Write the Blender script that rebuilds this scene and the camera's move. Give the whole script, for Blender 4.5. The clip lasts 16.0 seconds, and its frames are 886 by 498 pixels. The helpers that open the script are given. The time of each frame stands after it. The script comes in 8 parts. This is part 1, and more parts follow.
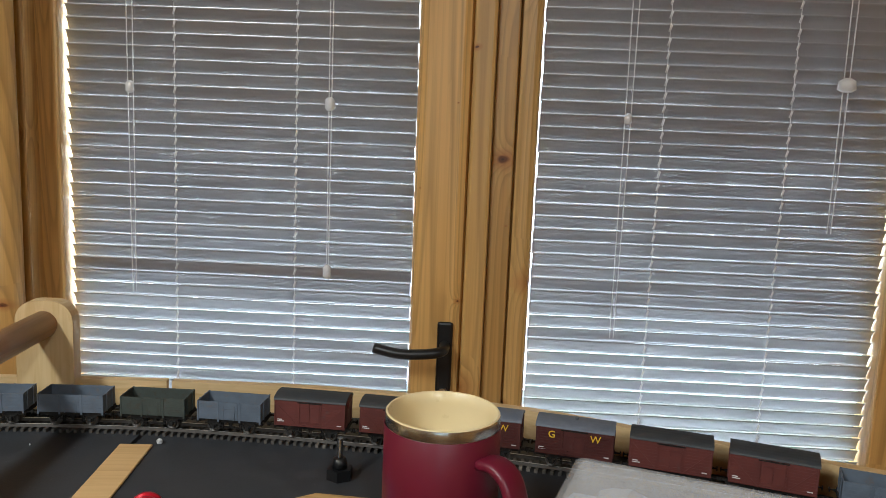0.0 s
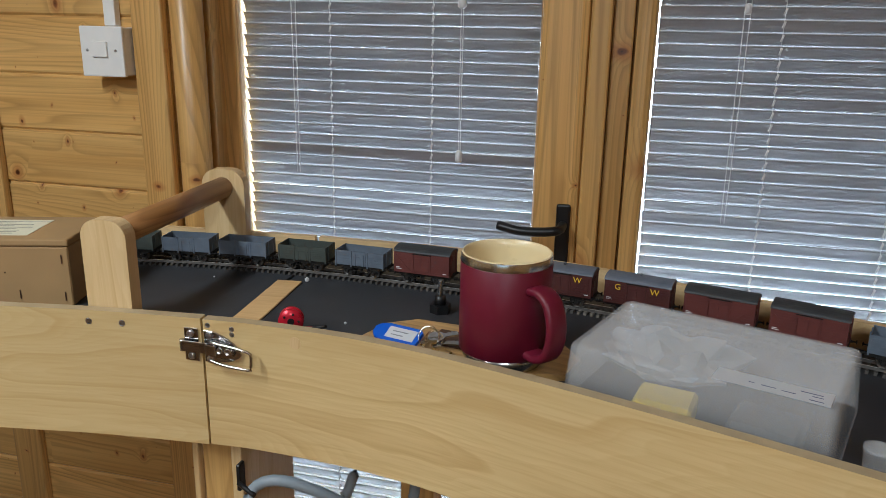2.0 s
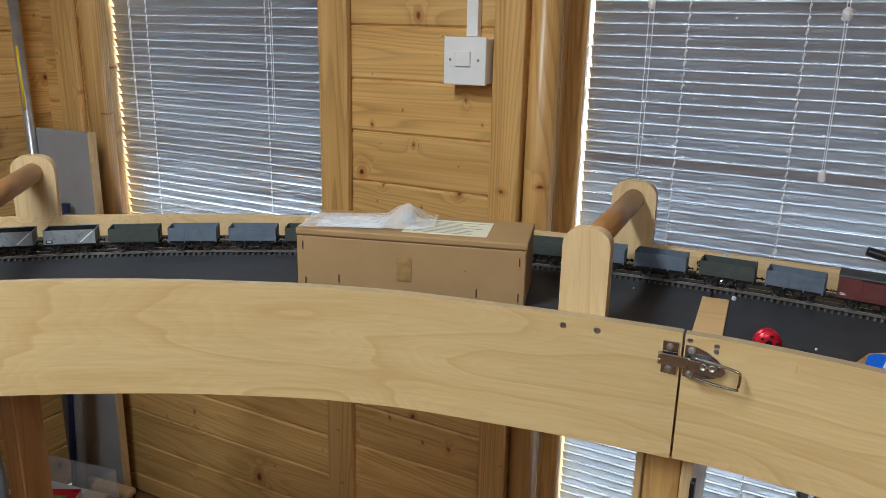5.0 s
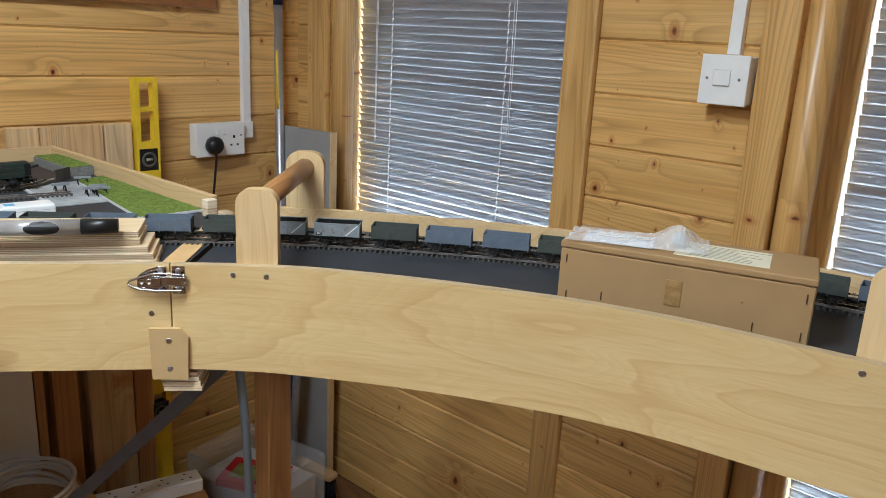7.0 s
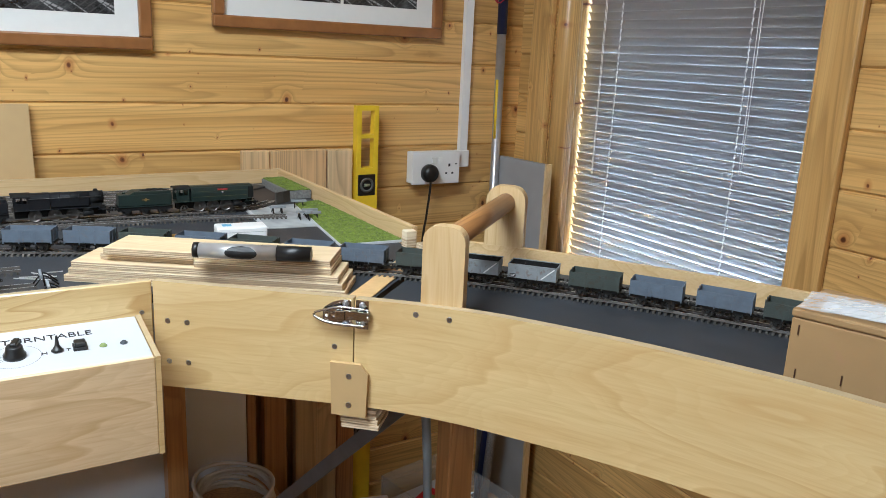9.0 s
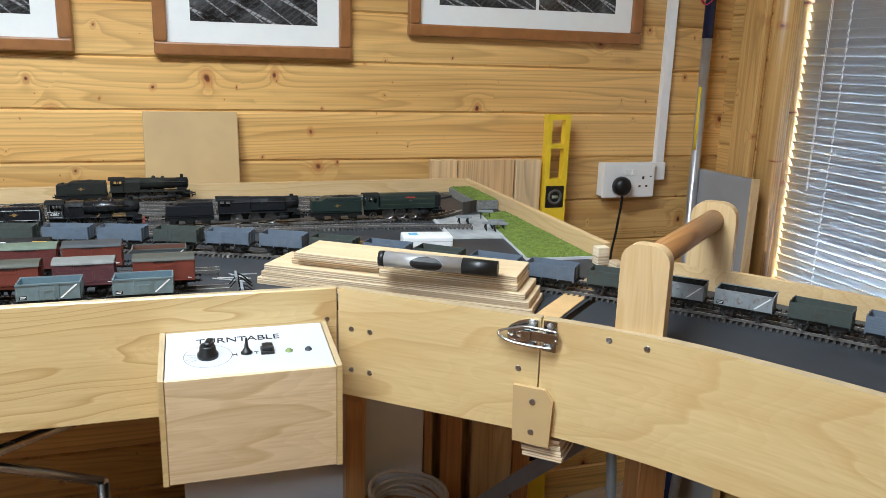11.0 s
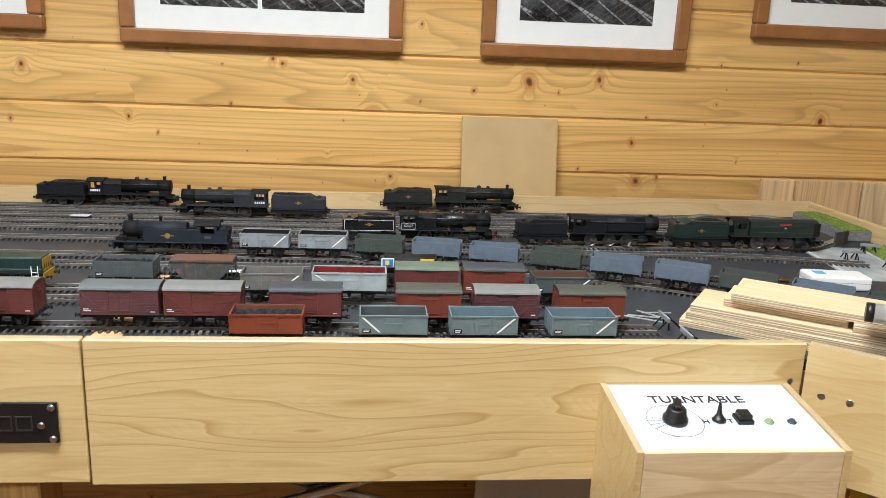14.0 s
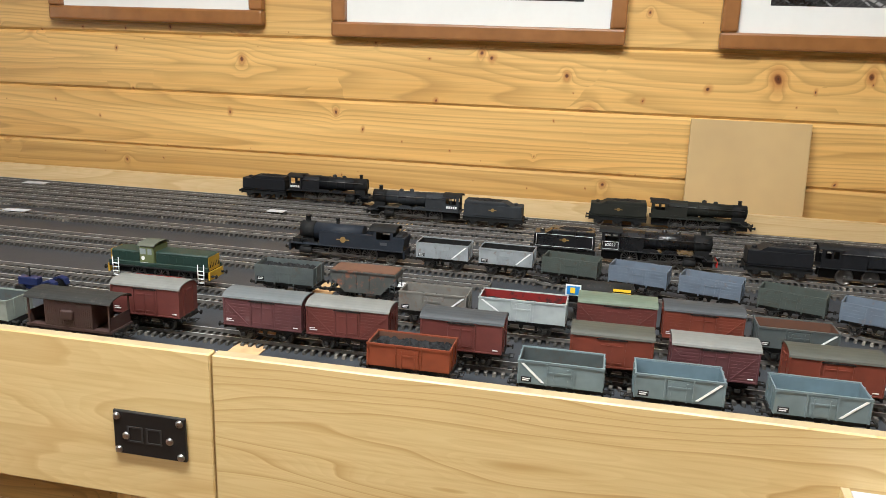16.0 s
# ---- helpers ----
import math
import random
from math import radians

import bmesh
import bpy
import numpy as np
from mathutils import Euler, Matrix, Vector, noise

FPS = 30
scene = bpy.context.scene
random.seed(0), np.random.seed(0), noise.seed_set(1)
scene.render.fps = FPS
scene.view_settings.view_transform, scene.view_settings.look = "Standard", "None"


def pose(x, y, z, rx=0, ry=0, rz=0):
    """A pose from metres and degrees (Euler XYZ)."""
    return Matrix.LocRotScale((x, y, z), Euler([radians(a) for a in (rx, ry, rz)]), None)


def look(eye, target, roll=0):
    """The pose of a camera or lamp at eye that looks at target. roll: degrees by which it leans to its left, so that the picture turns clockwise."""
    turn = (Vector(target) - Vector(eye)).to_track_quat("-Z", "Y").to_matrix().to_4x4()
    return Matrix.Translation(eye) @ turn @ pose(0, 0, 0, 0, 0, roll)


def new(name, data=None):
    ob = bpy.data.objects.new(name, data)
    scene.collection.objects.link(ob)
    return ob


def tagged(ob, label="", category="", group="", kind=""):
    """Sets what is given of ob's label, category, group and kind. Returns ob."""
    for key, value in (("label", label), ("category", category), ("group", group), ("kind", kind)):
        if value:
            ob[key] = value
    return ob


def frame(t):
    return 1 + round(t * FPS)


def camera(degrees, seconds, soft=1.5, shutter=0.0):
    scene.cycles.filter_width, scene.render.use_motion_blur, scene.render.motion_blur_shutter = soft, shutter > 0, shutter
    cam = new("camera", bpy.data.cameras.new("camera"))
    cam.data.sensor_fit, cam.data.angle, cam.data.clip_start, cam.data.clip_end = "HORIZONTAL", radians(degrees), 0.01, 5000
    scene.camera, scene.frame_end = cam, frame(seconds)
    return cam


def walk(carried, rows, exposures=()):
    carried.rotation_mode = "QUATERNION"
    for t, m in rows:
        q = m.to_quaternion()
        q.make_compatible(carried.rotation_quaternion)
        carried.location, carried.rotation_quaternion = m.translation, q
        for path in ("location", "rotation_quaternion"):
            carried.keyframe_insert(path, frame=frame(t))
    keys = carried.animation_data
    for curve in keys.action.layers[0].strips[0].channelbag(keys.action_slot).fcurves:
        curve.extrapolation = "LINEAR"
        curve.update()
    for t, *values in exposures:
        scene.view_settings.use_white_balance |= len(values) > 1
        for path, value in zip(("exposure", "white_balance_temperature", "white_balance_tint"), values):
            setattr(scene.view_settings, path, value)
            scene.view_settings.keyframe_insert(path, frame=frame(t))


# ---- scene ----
cam = camera(59.5, 16.0, soft=0.6)
METRES, EYE, TILT, LEAN, TURN = 1.35, 1.39, 0.0, 0.0, 2.1
ROWS = [
    (0.0, 0.0, 0.0, 0.0, 0.35, -8.69, -2.31),
    (0.5, 0.0151, -0.0417, 0.0073, 3.93, -9.61, -2.1),
    (1.0, 0.0571, -0.0731, -0.0107, 7.06, -12.15, -1.63),
    (1.5, 0.0692, -0.094, -0.0035, 9.95, -14.16, -1.17),
    (2.0, 0.072, -0.1045, -0.001, 12.9, -16.23, -1.02),
    (2.5, 0.0722, -0.1091, 0.0008, 15.58, -17.08, -0.98),
    (3.0, 0.055, -0.1173, 0.001, 18.07, -17.23, -0.87),
    (3.5, 0.0082, -0.1312, 0.0039, 20.07, -16.88, -0.73),
    (4.0, -0.0533, -0.1454, 0.0034, 21.65, -16.43, -0.66),
    (6.5, -0.2201, -0.2192, -0.0061, 35.84, -15.58, -2.6),
    (7.0, -0.2249, -0.2147, -0.0068, 39.98, -15.38, -2.8),
    (7.5, -0.2383, -0.2011, -0.006, 44.3, -15.1, -2.78),
    (8.0, -0.2449, -0.1817, -0.0061, 48.47, -14.75, -2.71),
    (8.5, -0.2517, -0.1633, -0.0054, 52.58, -14.38, -2.64),
    (11.0, -0.3029, -0.1374, -0.0144, 70.17, -13.8, -1.69),
    (11.5, -0.333, -0.1781, -0.0123, 72.03, -13.67, -1.55),
    (12.0, -0.3718, -0.2274, -0.0089, 73.38, -13.39, -1.55),
    (12.5, -0.4049, -0.2805, -0.01, 74.65, -13.17, -1.59),
    (13.0, -0.4319, -0.3241, -0.0154, 76.3, -13.24, -1.76),
    (13.5, -0.4497, -0.3409, -0.0197, 78.91, -13.55, -2.02),
    (14.0, -0.4716, -0.3348, -0.0251, 82.91, -13.89, -2.22),
    (14.5, -0.5033, -0.3087, -0.0252, 87.62, -14.17, -2.37),
    (15.0, -0.5149, -0.2894, -0.0214, 92.38, -14.32, -2.38),
    (15.5, -0.5319, -0.2797, -0.0256, 96.84, -14.32, -2.14),
    (16.0, -0.5791, -0.2962, -0.0343, 100.28, -14.4, -1.94),
]
EXPOSURES = [(0.0, 1.27, 6100, 4), (2.0, 1.15, 5750, 4), (4.0, 1.18, 5700, 4), (7.0, 1.39, 5550, 4), (11.0, 1.60, 5500, 3), (13.5, 1.58, 5800, 5), (16.0, 1.62, 6200, 6)]
walk(cam, [(t, pose(0, 0, EYE, TILT, LEAN, TURN) @ pose(METRES * x, METRES * y, METRES * z, 90 + pitch, roll, yaw)) for t, x, y, z, yaw, pitch, roll in ROWS], EXPOSURES)

# ---- light ----
world = bpy.data.worlds.new("sky")
scene.world = world
world.use_nodes = True
wn = world.node_tree.nodes
sky = wn.new("ShaderNodeTexSky")
sky.sky_type, sky.sun_disc = "NISHITA", False
sky.sun_elevation, sky.sun_rotation = radians(50), radians(30)
world.node_tree.links.new(sky.outputs[0], wn["Background"].inputs[0])
wn["Background"].inputs[1].default_value = 0.15
sun = new("sun", bpy.data.lights.new("sun", "SUN"))
sun.data.energy, sun.data.angle, sun.data.color = 5.0, radians(12), (1.0, 0.96, 0.9)
sun.matrix_world = look((2, 4, 6), (0, 0, 0))


def unseen_ceiling_lamp(x, y, power):
    lamp = new("unseen_ceiling_lamp", bpy.data.lights.new("unseen_ceiling_lamp", "AREA"))
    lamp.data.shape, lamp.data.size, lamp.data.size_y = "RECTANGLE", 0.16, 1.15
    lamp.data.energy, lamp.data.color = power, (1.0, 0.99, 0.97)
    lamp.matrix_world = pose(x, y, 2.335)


# First lamp inferred from the shadows; second added as fill. Neither is in view.
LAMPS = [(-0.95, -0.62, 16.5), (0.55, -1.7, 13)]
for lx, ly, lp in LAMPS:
    unseen_ceiling_lamp(lx, ly, lp)


# ---- builders ----
def box(bm, x0, x1, y0, y1, z0, z1, bevel=0.0, m=None, seg=1):
    vs = bmesh.ops.create_cube(bm, size=1)["verts"]
    for v in vs:
        v.co = Vector(((x0 + x1) / 2 + v.co.x * (x1 - x0), (y0 + y1) / 2 + v.co.y * (y1 - y0), (z0 + z1) / 2 + v.co.z * (z1 - z0)))
    if bevel:
        es = list({e for v in vs for e in v.link_edges})
        r = bmesh.ops.bevel(bm, geom=es, offset=bevel, segments=seg, affect="EDGES", profile=0.5)
        vs = list({v for f in r["faces"] for v in f.verts} | {v for v in vs if v.is_valid})
    if m is not None:
        bmesh.ops.transform(bm, matrix=m, verts=vs)
    return vs


def rod(bm, a, b, r, n=12, r2=None):
    a, b = Vector(a), Vector(b)
    d = b - a
    m = Matrix.Translation((a + b) / 2) @ d.to_track_quat("Z", "Y").to_matrix().to_4x4()
    vs = bmesh.ops.create_cone(bm, cap_ends=True, segments=n, radius1=r, radius2=r if r2 is None else r2, depth=d.length, matrix=m)["verts"]
    for f in {f for v in vs for f in v.link_faces}:
        f.smooth = len(f.verts) == 4
    return vs


def lathe(bm, profile, n=24, m=Matrix(), ends=True):
    rings = []
    for r, z in profile:
        rings.append([bm.verts.new(m @ Vector((r * math.cos(2 * math.pi * i / n), r * math.sin(2 * math.pi * i / n), z))) for i in range(n)])
    for a, b in zip(rings, rings[1:]):
        for i in range(n):
            f = bm.faces.new((a[i], a[(i + 1) % n], b[(i + 1) % n], b[i]))
            f.smooth = True
    if ends:
        bm.faces.new(rings[0][::-1])
        bm.faces.new(rings[-1])


def prism(bm, pts, w0, w1, m=Matrix()):
    """Outline pts (u, v) in x and z, extruded along y from w0 to w1."""
    a = [bm.verts.new(m @ Vector((u, w0, v))) for u, v in pts]
    b = [bm.verts.new(m @ Vector((u, w1, v))) for u, v in pts]
    bm.faces.new(a)
    bm.faces.new(b[::-1])
    for i in range(len(pts)):
        j = (i + 1) % len(pts)
        bm.faces.new((a[j], a[i], b[i], b[j]))
    bmesh.ops.recalc_face_normals(bm, faces=list({f for v in a + b for f in v.link_faces}))


def tube(bm, pts, r, n=8):
    pts = [Vector(p) for p in pts]
    rings = []
    up = Vector((0, 0, 1))
    for i, p in enumerate(pts):
        d = (pts[min(i + 1, len(pts) - 1)] - pts[max(i - 1, 0)]).normalized()
        s = d.cross(up if abs(d.z) < 0.95 else Vector((1, 0, 0))).normalized()
        u = s.cross(d)
        rings.append([bm.verts.new(p + r * (math.cos(2 * math.pi * k / n) * s + math.sin(2 * math.pi * k / n) * u)) for k in range(n)])
    for a, b in zip(rings, rings[1:]):
        for k in range(n):
            bm.faces.new((a[k], a[(k + 1) % n], b[(k + 1) % n], b[k])).smooth = True
    bm.faces.new(rings[0][::-1])
    bm.faces.new(rings[-1])


def spline(pts, step):
    """Points at even steps along a smooth line through pts."""
    p = [Vector(q) for q in pts]
    p = [2 * p[0] - p[1]] + p + [2 * p[-1] - p[-2]]
    fine = []
    for i in range(1, len(p) - 2):
        for k in range(24):
            t = k / 24
            a, b, c, d = p[i - 1:i + 3]
            fine.append(0.5 * (2 * b + (c - a) * t + (2 * a - 5 * b + 4 * c - d) * t * t + (3 * b - a - 3 * c + d) * t ** 3))
    fine.append(p[-2])
    out, left = [fine[0]], step
    for a, b in zip(fine, fine[1:]):
        d = (b - a).length
        while d >= left and d > 0:
            a = a + (b - a) * (left / d)
            out.append(a)
            d = (b - a).length
            left = step
        left -= d
    if (out[-1] - fine[-1]).length > 1e-4:
        out.append(fine[-1])
    return out


def sheet(bm, line, z0, z1, thick, ends=True):
    """An upright board that follows a plan line, thick to its left."""
    n = len(line)
    rows = []
    for i, p in enumerate(line):
        d = (line[min(i + 1, n - 1)] - line[max(i - 1, 0)]).normalized()
        s = Vector((-d.y, d.x)) * thick
        q = Vector((p.x, p.y)) + s
        lo, hi = (z0(i / (n - 1)), z1(i / (n - 1))) if callable(z0) else (z0, z1)
        rows.append([bm.verts.new(c) for c in ((p.x, p.y, lo), (p.x, p.y, hi), (q.x, q.y, hi), (q.x, q.y, lo))])
    for a, b in zip(rows, rows[1:]):
        for k in range(4):
            bm.faces.new((a[k], b[k], b[(k + 1) % 4], a[(k + 1) % 4]))
    bm.faces.new(rows[0])
    bm.faces.new(rows[-1][::-1])
    bmesh.ops.recalc_face_normals(bm, faces=bm.faces)


def link(name, bm, material, parent=None, m=None):
    me = bpy.data.meshes.new(name)
    bm.to_mesh(me)
    bm.free()
    for k in material if isinstance(material, (list, tuple)) else [material]:
        me.materials.append(k)
    ob = new(name, me)
    if parent is not None:
        ob.parent = parent
    if m is not None:
        ob.matrix_basis = m
    return ob


def part(name, bm, material, parent, label="", m=None):
    return tagged(link(name, bm, material, parent, m), label)


def thing(name, label, category, m=None, group="", kind=""):
    ob = new(name)
    ob.empty_display_size = 0.02
    if m is not None:
        ob.matrix_basis = m
    return tagged(ob, label, category, group, kind)


def fascia_part(bm, material, parent, label):
    """A face board whose sawn upper edge is coloured darker to offset the overhead light."""
    ob = part("fascia", bm, [material, LIP_DIMMED], parent, label)
    for f in ob.data.polygons:
        f.material_index = int(f.normal.z > 0.9)
    return ob


def setting(name, bm, material, label="", category=""):
    return tagged(link(name, bm, material), label, category, kind="structure")


def bm_box(*a, **k):
    bm = bmesh.new()
    box(bm, *a, **k)
    return bm


def bm_rod(*a, **k):
    bm = bmesh.new()
    rod(bm, *a, **k)
    return bm


# ---- materials ----
def nodes_of(name):
    m = bpy.data.materials.new(name)
    m.use_nodes = True
    nt = m.node_tree
    return m, nt, nt.nodes["Principled BSDF"]


def ramp(nt, src, stops):
    r = nt.nodes.new("ShaderNodeValToRGB")
    while len(r.color_ramp.elements) < len(stops):
        r.color_ramp.elements.new(0.5)
    for e, (p, c) in zip(r.color_ramp.elements, stops):
        e.position, e.color = p, (*c, 1) if len(c) == 3 else c
    nt.links.new(src, r.inputs[0])
    return r.outputs[0]


def mixc(nt, fac, a, b, how="MIX"):
    n = nt.nodes.new("ShaderNodeMix")
    n.data_type, n.blend_type = "RGBA", how
    for s, v in ((n.inputs[0], fac), (n.inputs[6], a), (n.inputs[7], b)):
        if isinstance(v, (int, float)):
            s.default_value = v
        elif isinstance(v, tuple):
            s.default_value = (*v, 1)
        else:
            nt.links.new(v, s)
    return n.outputs[2]


def mathn(nt, op, a, b=0.0, c=None):
    n = nt.nodes.new("ShaderNodeMath")
    n.operation = op
    for s, v in zip(n.inputs, (a, b, c)):
        if v is None:
            continue
        if isinstance(v, (int, float)):
            s.default_value = v
        else:
            nt.links.new(v, s)
    return n.outputs[0]


def coords(nt, scale=(1, 1, 1), shift=0.0):
    tc = nt.nodes.new("ShaderNodeTexCoord")
    mp = nt.nodes.new("ShaderNodeMapping")
    mp.inputs["Scale"].default_value = scale
    nt.links.new(tc.outputs["Object"], mp.inputs[0])
    if not shift:
        return mp.outputs[0]
    oi = nt.nodes.new("ShaderNodeObjectInfo")
    k = mathn(nt, "MULTIPLY", oi.outputs["Random"], shift)
    add = nt.nodes.new("ShaderNodeVectorMath")
    nt.links.new(mp.outputs[0], add.inputs[0])
    nt.links.new(k, add.inputs[1])
    return add.outputs[0]


def noise_tex(nt, vec, scale, detail=4, rough=0.55):
    n = nt.nodes.new("ShaderNodeTexNoise")
    n.inputs["Scale"].default_value, n.inputs["Detail"].default_value, n.inputs["Roughness"].default_value = scale, detail, rough
    nt.links.new(vec, n.inputs["Vector"])
    return n.outputs["Fac"]


def bump(nt, bsdf, height, strength, dist=0.001):
    b = nt.nodes.new("ShaderNodeBump")
    b.inputs["Strength"].default_value, b.inputs["Distance"].default_value = strength, dist
    nt.links.new(height, b.inputs["Height"])
    nt.links.new(b.outputs[0], bsdf.inputs["Normal"])


def mat(name, color, rough=0.5, metal=0.0, var=0.15, scale=30, wear=None, wear_at=0.62, bumps=0.15, bscale=300, coat=0.0):
    """A painted, metal or plastic surface with grain at two scales and, if given, patches of a wear colour."""
    m, nt, b = nodes_of(name)
    v = coords(nt, shift=9.0)
    fine, broad = noise_tex(nt, v, scale * 8, 3), noise_tex(nt, v, scale, 5, 0.65)
    lo, hi = tuple(c * (1 - var) for c in color), tuple(min(1, c * (1 + var)) for c in color)
    c = mixc(nt, ramp(nt, broad, [(0.3, (0, 0, 0)), (0.7, (1, 1, 1))]), lo, hi)
    c = mixc(nt, mathn(nt, "MULTIPLY", fine, var), c, (0.02, 0.02, 0.02))
    if wear:
        c = mixc(nt, ramp(nt, noise_tex(nt, v, scale * 1.7, 6, 0.7), [(wear_at - 0.05, (0, 0, 0)), (wear_at + 0.08, (1, 1, 1))]), c, wear)
    nt.links.new(c, b.inputs["Base Color"])
    b.inputs["Metallic"].default_value = metal
    r = nt.nodes.new("ShaderNodeMapRange")
    r.inputs[3].default_value, r.inputs[4].default_value = max(0.02, rough - 0.1), min(1, rough + 0.1)
    nt.links.new(broad, r.inputs[0])
    nt.links.new(r.outputs[0], b.inputs["Roughness"])
    b.inputs["Coat Weight"].default_value = coat
    if max(color) < 0.035 and rough > 0.5:
        b.inputs["Specular IOR Level"].default_value = 0.22
    if bumps:
        bump(nt, b, noise_tex(nt, v, bscale, 3), bumps, 0.0005)
    return m


def knot_field(nt, base, axis, scale, small, large, power=2.0):
    """Distance to scattered knots in units of each knot's own radius, on the board's face."""
    vo = nt.nodes.new("ShaderNodeTexVoronoi")
    vo.inputs["Scale"].default_value = scale
    vo.voronoi_dimensions = "2D"
    sx, cx = nt.nodes.new("ShaderNodeSeparateXYZ"), nt.nodes.new("ShaderNodeCombineXYZ")
    nt.links.new(base, sx.inputs[0])
    nt.links.new(sx.outputs[axis], cx.inputs[0])
    nt.links.new(mathn(nt, "MULTIPLY", sx.outputs[0 if axis == 2 else 2], 0.72), cx.inputs[1])
    nt.links.new(cx.outputs[0], vo.inputs["Vector"])
    sep = nt.nodes.new("ShaderNodeSeparateColor")
    nt.links.new(vo.outputs["Color"], sep.inputs[0])
    size = mathn(nt, "MULTIPLY_ADD", mathn(nt, "POWER", sep.outputs[0], power), large - small, small)
    return mathn(nt, "DIVIDE", vo.outputs["Distance"], size), sep.outputs[1]


def pine(name, axis, light, dark, knot=(0.085, 0.022, 0.007), knots=6.3, rough=0.36, shift=40.0):
    """Varnished softwood: growth lines along an axis (0 x, 1 y, 2 z) that bend round knots, broad tone, and resin streaks."""
    m, nt, b = nodes_of(name)
    base = coords(nt, shift=shift)
    nz = nt.nodes.new("ShaderNodeTexNoise")
    nz.inputs["Scale"].default_value = 30
    nt.links.new(base, nz.inputs["Vector"])
    wob = nt.nodes.new("ShaderNodeVectorMath")
    wob.operation = "MULTIPLY_ADD"
    nt.links.new(nz.outputs["Color"], wob.inputs[0])
    wob.inputs[1].default_value = (0.014, 0.014, 0.014)
    nt.links.new(base, wob.inputs[2])
    d1, pick1 = knot_field(nt, wob.outputs[0], axis, knots, 0.006, 0.058, 3.5)
    d2, pick2 = knot_field(nt, wob.outputs[0], axis, knots * 1.7, 0.005, 0.042, 4.0)
    near = mathn(nt, "DIVIDE", 1.0, mathn(nt, "MULTIPLY_ADD", mathn(nt, "POWER", d1, 2.0), 0.22, 1.0))
    s = [24.0] * 3
    s[axis] = 0.8
    flow = noise_tex(nt, coords(nt, tuple(s), shift), 1.0, 5, 0.62)
    s2 = [210.0] * 3
    s2[axis] = 2.0
    fine = noise_tex(nt, coords(nt, tuple(s2), shift), 1.0, 3)
    s3 = [8.0] * 3
    s3[axis] = 0.42
    field = noise_tex(nt, coords(nt, tuple(s3), shift), 1.0, 2, 0.35)
    bent = mathn(nt, "MULTIPLY_ADD", near, 0.10, field)
    ring = mathn(nt, "FRACT", mathn(nt, "MULTIPLY", bent, 30.0))
    broad = noise_tex(nt, coords(nt, shift=shift), 1.3, 2)
    c = mixc(nt, ramp(nt, flow, [(0.32, (0, 0, 0)), (0.68, (1, 1, 1))]), dark, light)
    c = mixc(nt, ramp(nt, broad, [(0.35, (0.0, 0.0, 0.0)), (0.7, (0.4, 0.4, 0.4))]), c, tuple(min(1, 1.25 * x) for x in light))
    late = ramp(nt, flow, [(0.3, (0.75, 0.75, 0.75)), (0.7, (0.25, 0.25, 0.25))])
    line = ramp(nt, ring, [(0.0, (0, 0, 0)), (0.45, (0.05, 0.05, 0.05)), (0.88, (1, 1, 1)), (1.0, (0, 0, 0))])
    c = mixc(nt, mathn(nt, "MULTIPLY", line, late), c, tuple(0.62 * x for x in dark))
    c = mixc(nt, ramp(nt, fine, [(0.42, (0, 0, 0)), (0.74, (0.5, 0.5, 0.5))]), c, tuple(0.66 * x for x in dark))
    for d, pick in ((d1, pick1), (d2, pick2)):
        halo = ramp(nt, mathn(nt, "MULTIPLY", d, 0.3), [(0.22, (0.8, 0.8, 0.8)), (0.9, (0, 0, 0))])
        core = ramp(nt, mathn(nt, "MULTIPLY", d, 0.5), [(0.28, (1, 1, 1)), (0.5, (0, 0, 0))])
        c = mixc(nt, halo, c, (0.38, 0.145, 0.036))
        c = mixc(nt, core, c, mixc(nt, pick, knot, (0.21, 0.068, 0.018)))
        c = mixc(nt, ramp(nt, mathn(nt, "MULTIPLY", d, 0.5), [(0.05, (0.8, 0.8, 0.8)), (0.16, (0, 0, 0))]), c, (0.035, 0.012, 0.006))
    oi = nt.nodes.new("ShaderNodeObjectInfo")
    hs = nt.nodes.new("ShaderNodeHueSaturation")
    nt.links.new(mathn(nt, "MULTIPLY_ADD", oi.outputs["Random"], 0.26, 0.90), hs.inputs["Value"])
    nt.links.new(c, hs.inputs["Color"])
    nt.links.new(hs.outputs[0], b.inputs["Base Color"])
    r = nt.nodes.new("ShaderNodeMapRange")
    r.inputs[3].default_value, r.inputs[4].default_value = rough - 0.08, rough + 0.12
    nt.links.new(flow, r.inputs[0])
    nt.links.new(r.outputs[0], b.inputs["Roughness"])
    b.inputs["Coat Weight"].default_value = 0.25
    b.inputs["Coat Roughness"].default_value = 0.3
    bump(nt, b, flow, 0.25, 0.002)
    return m


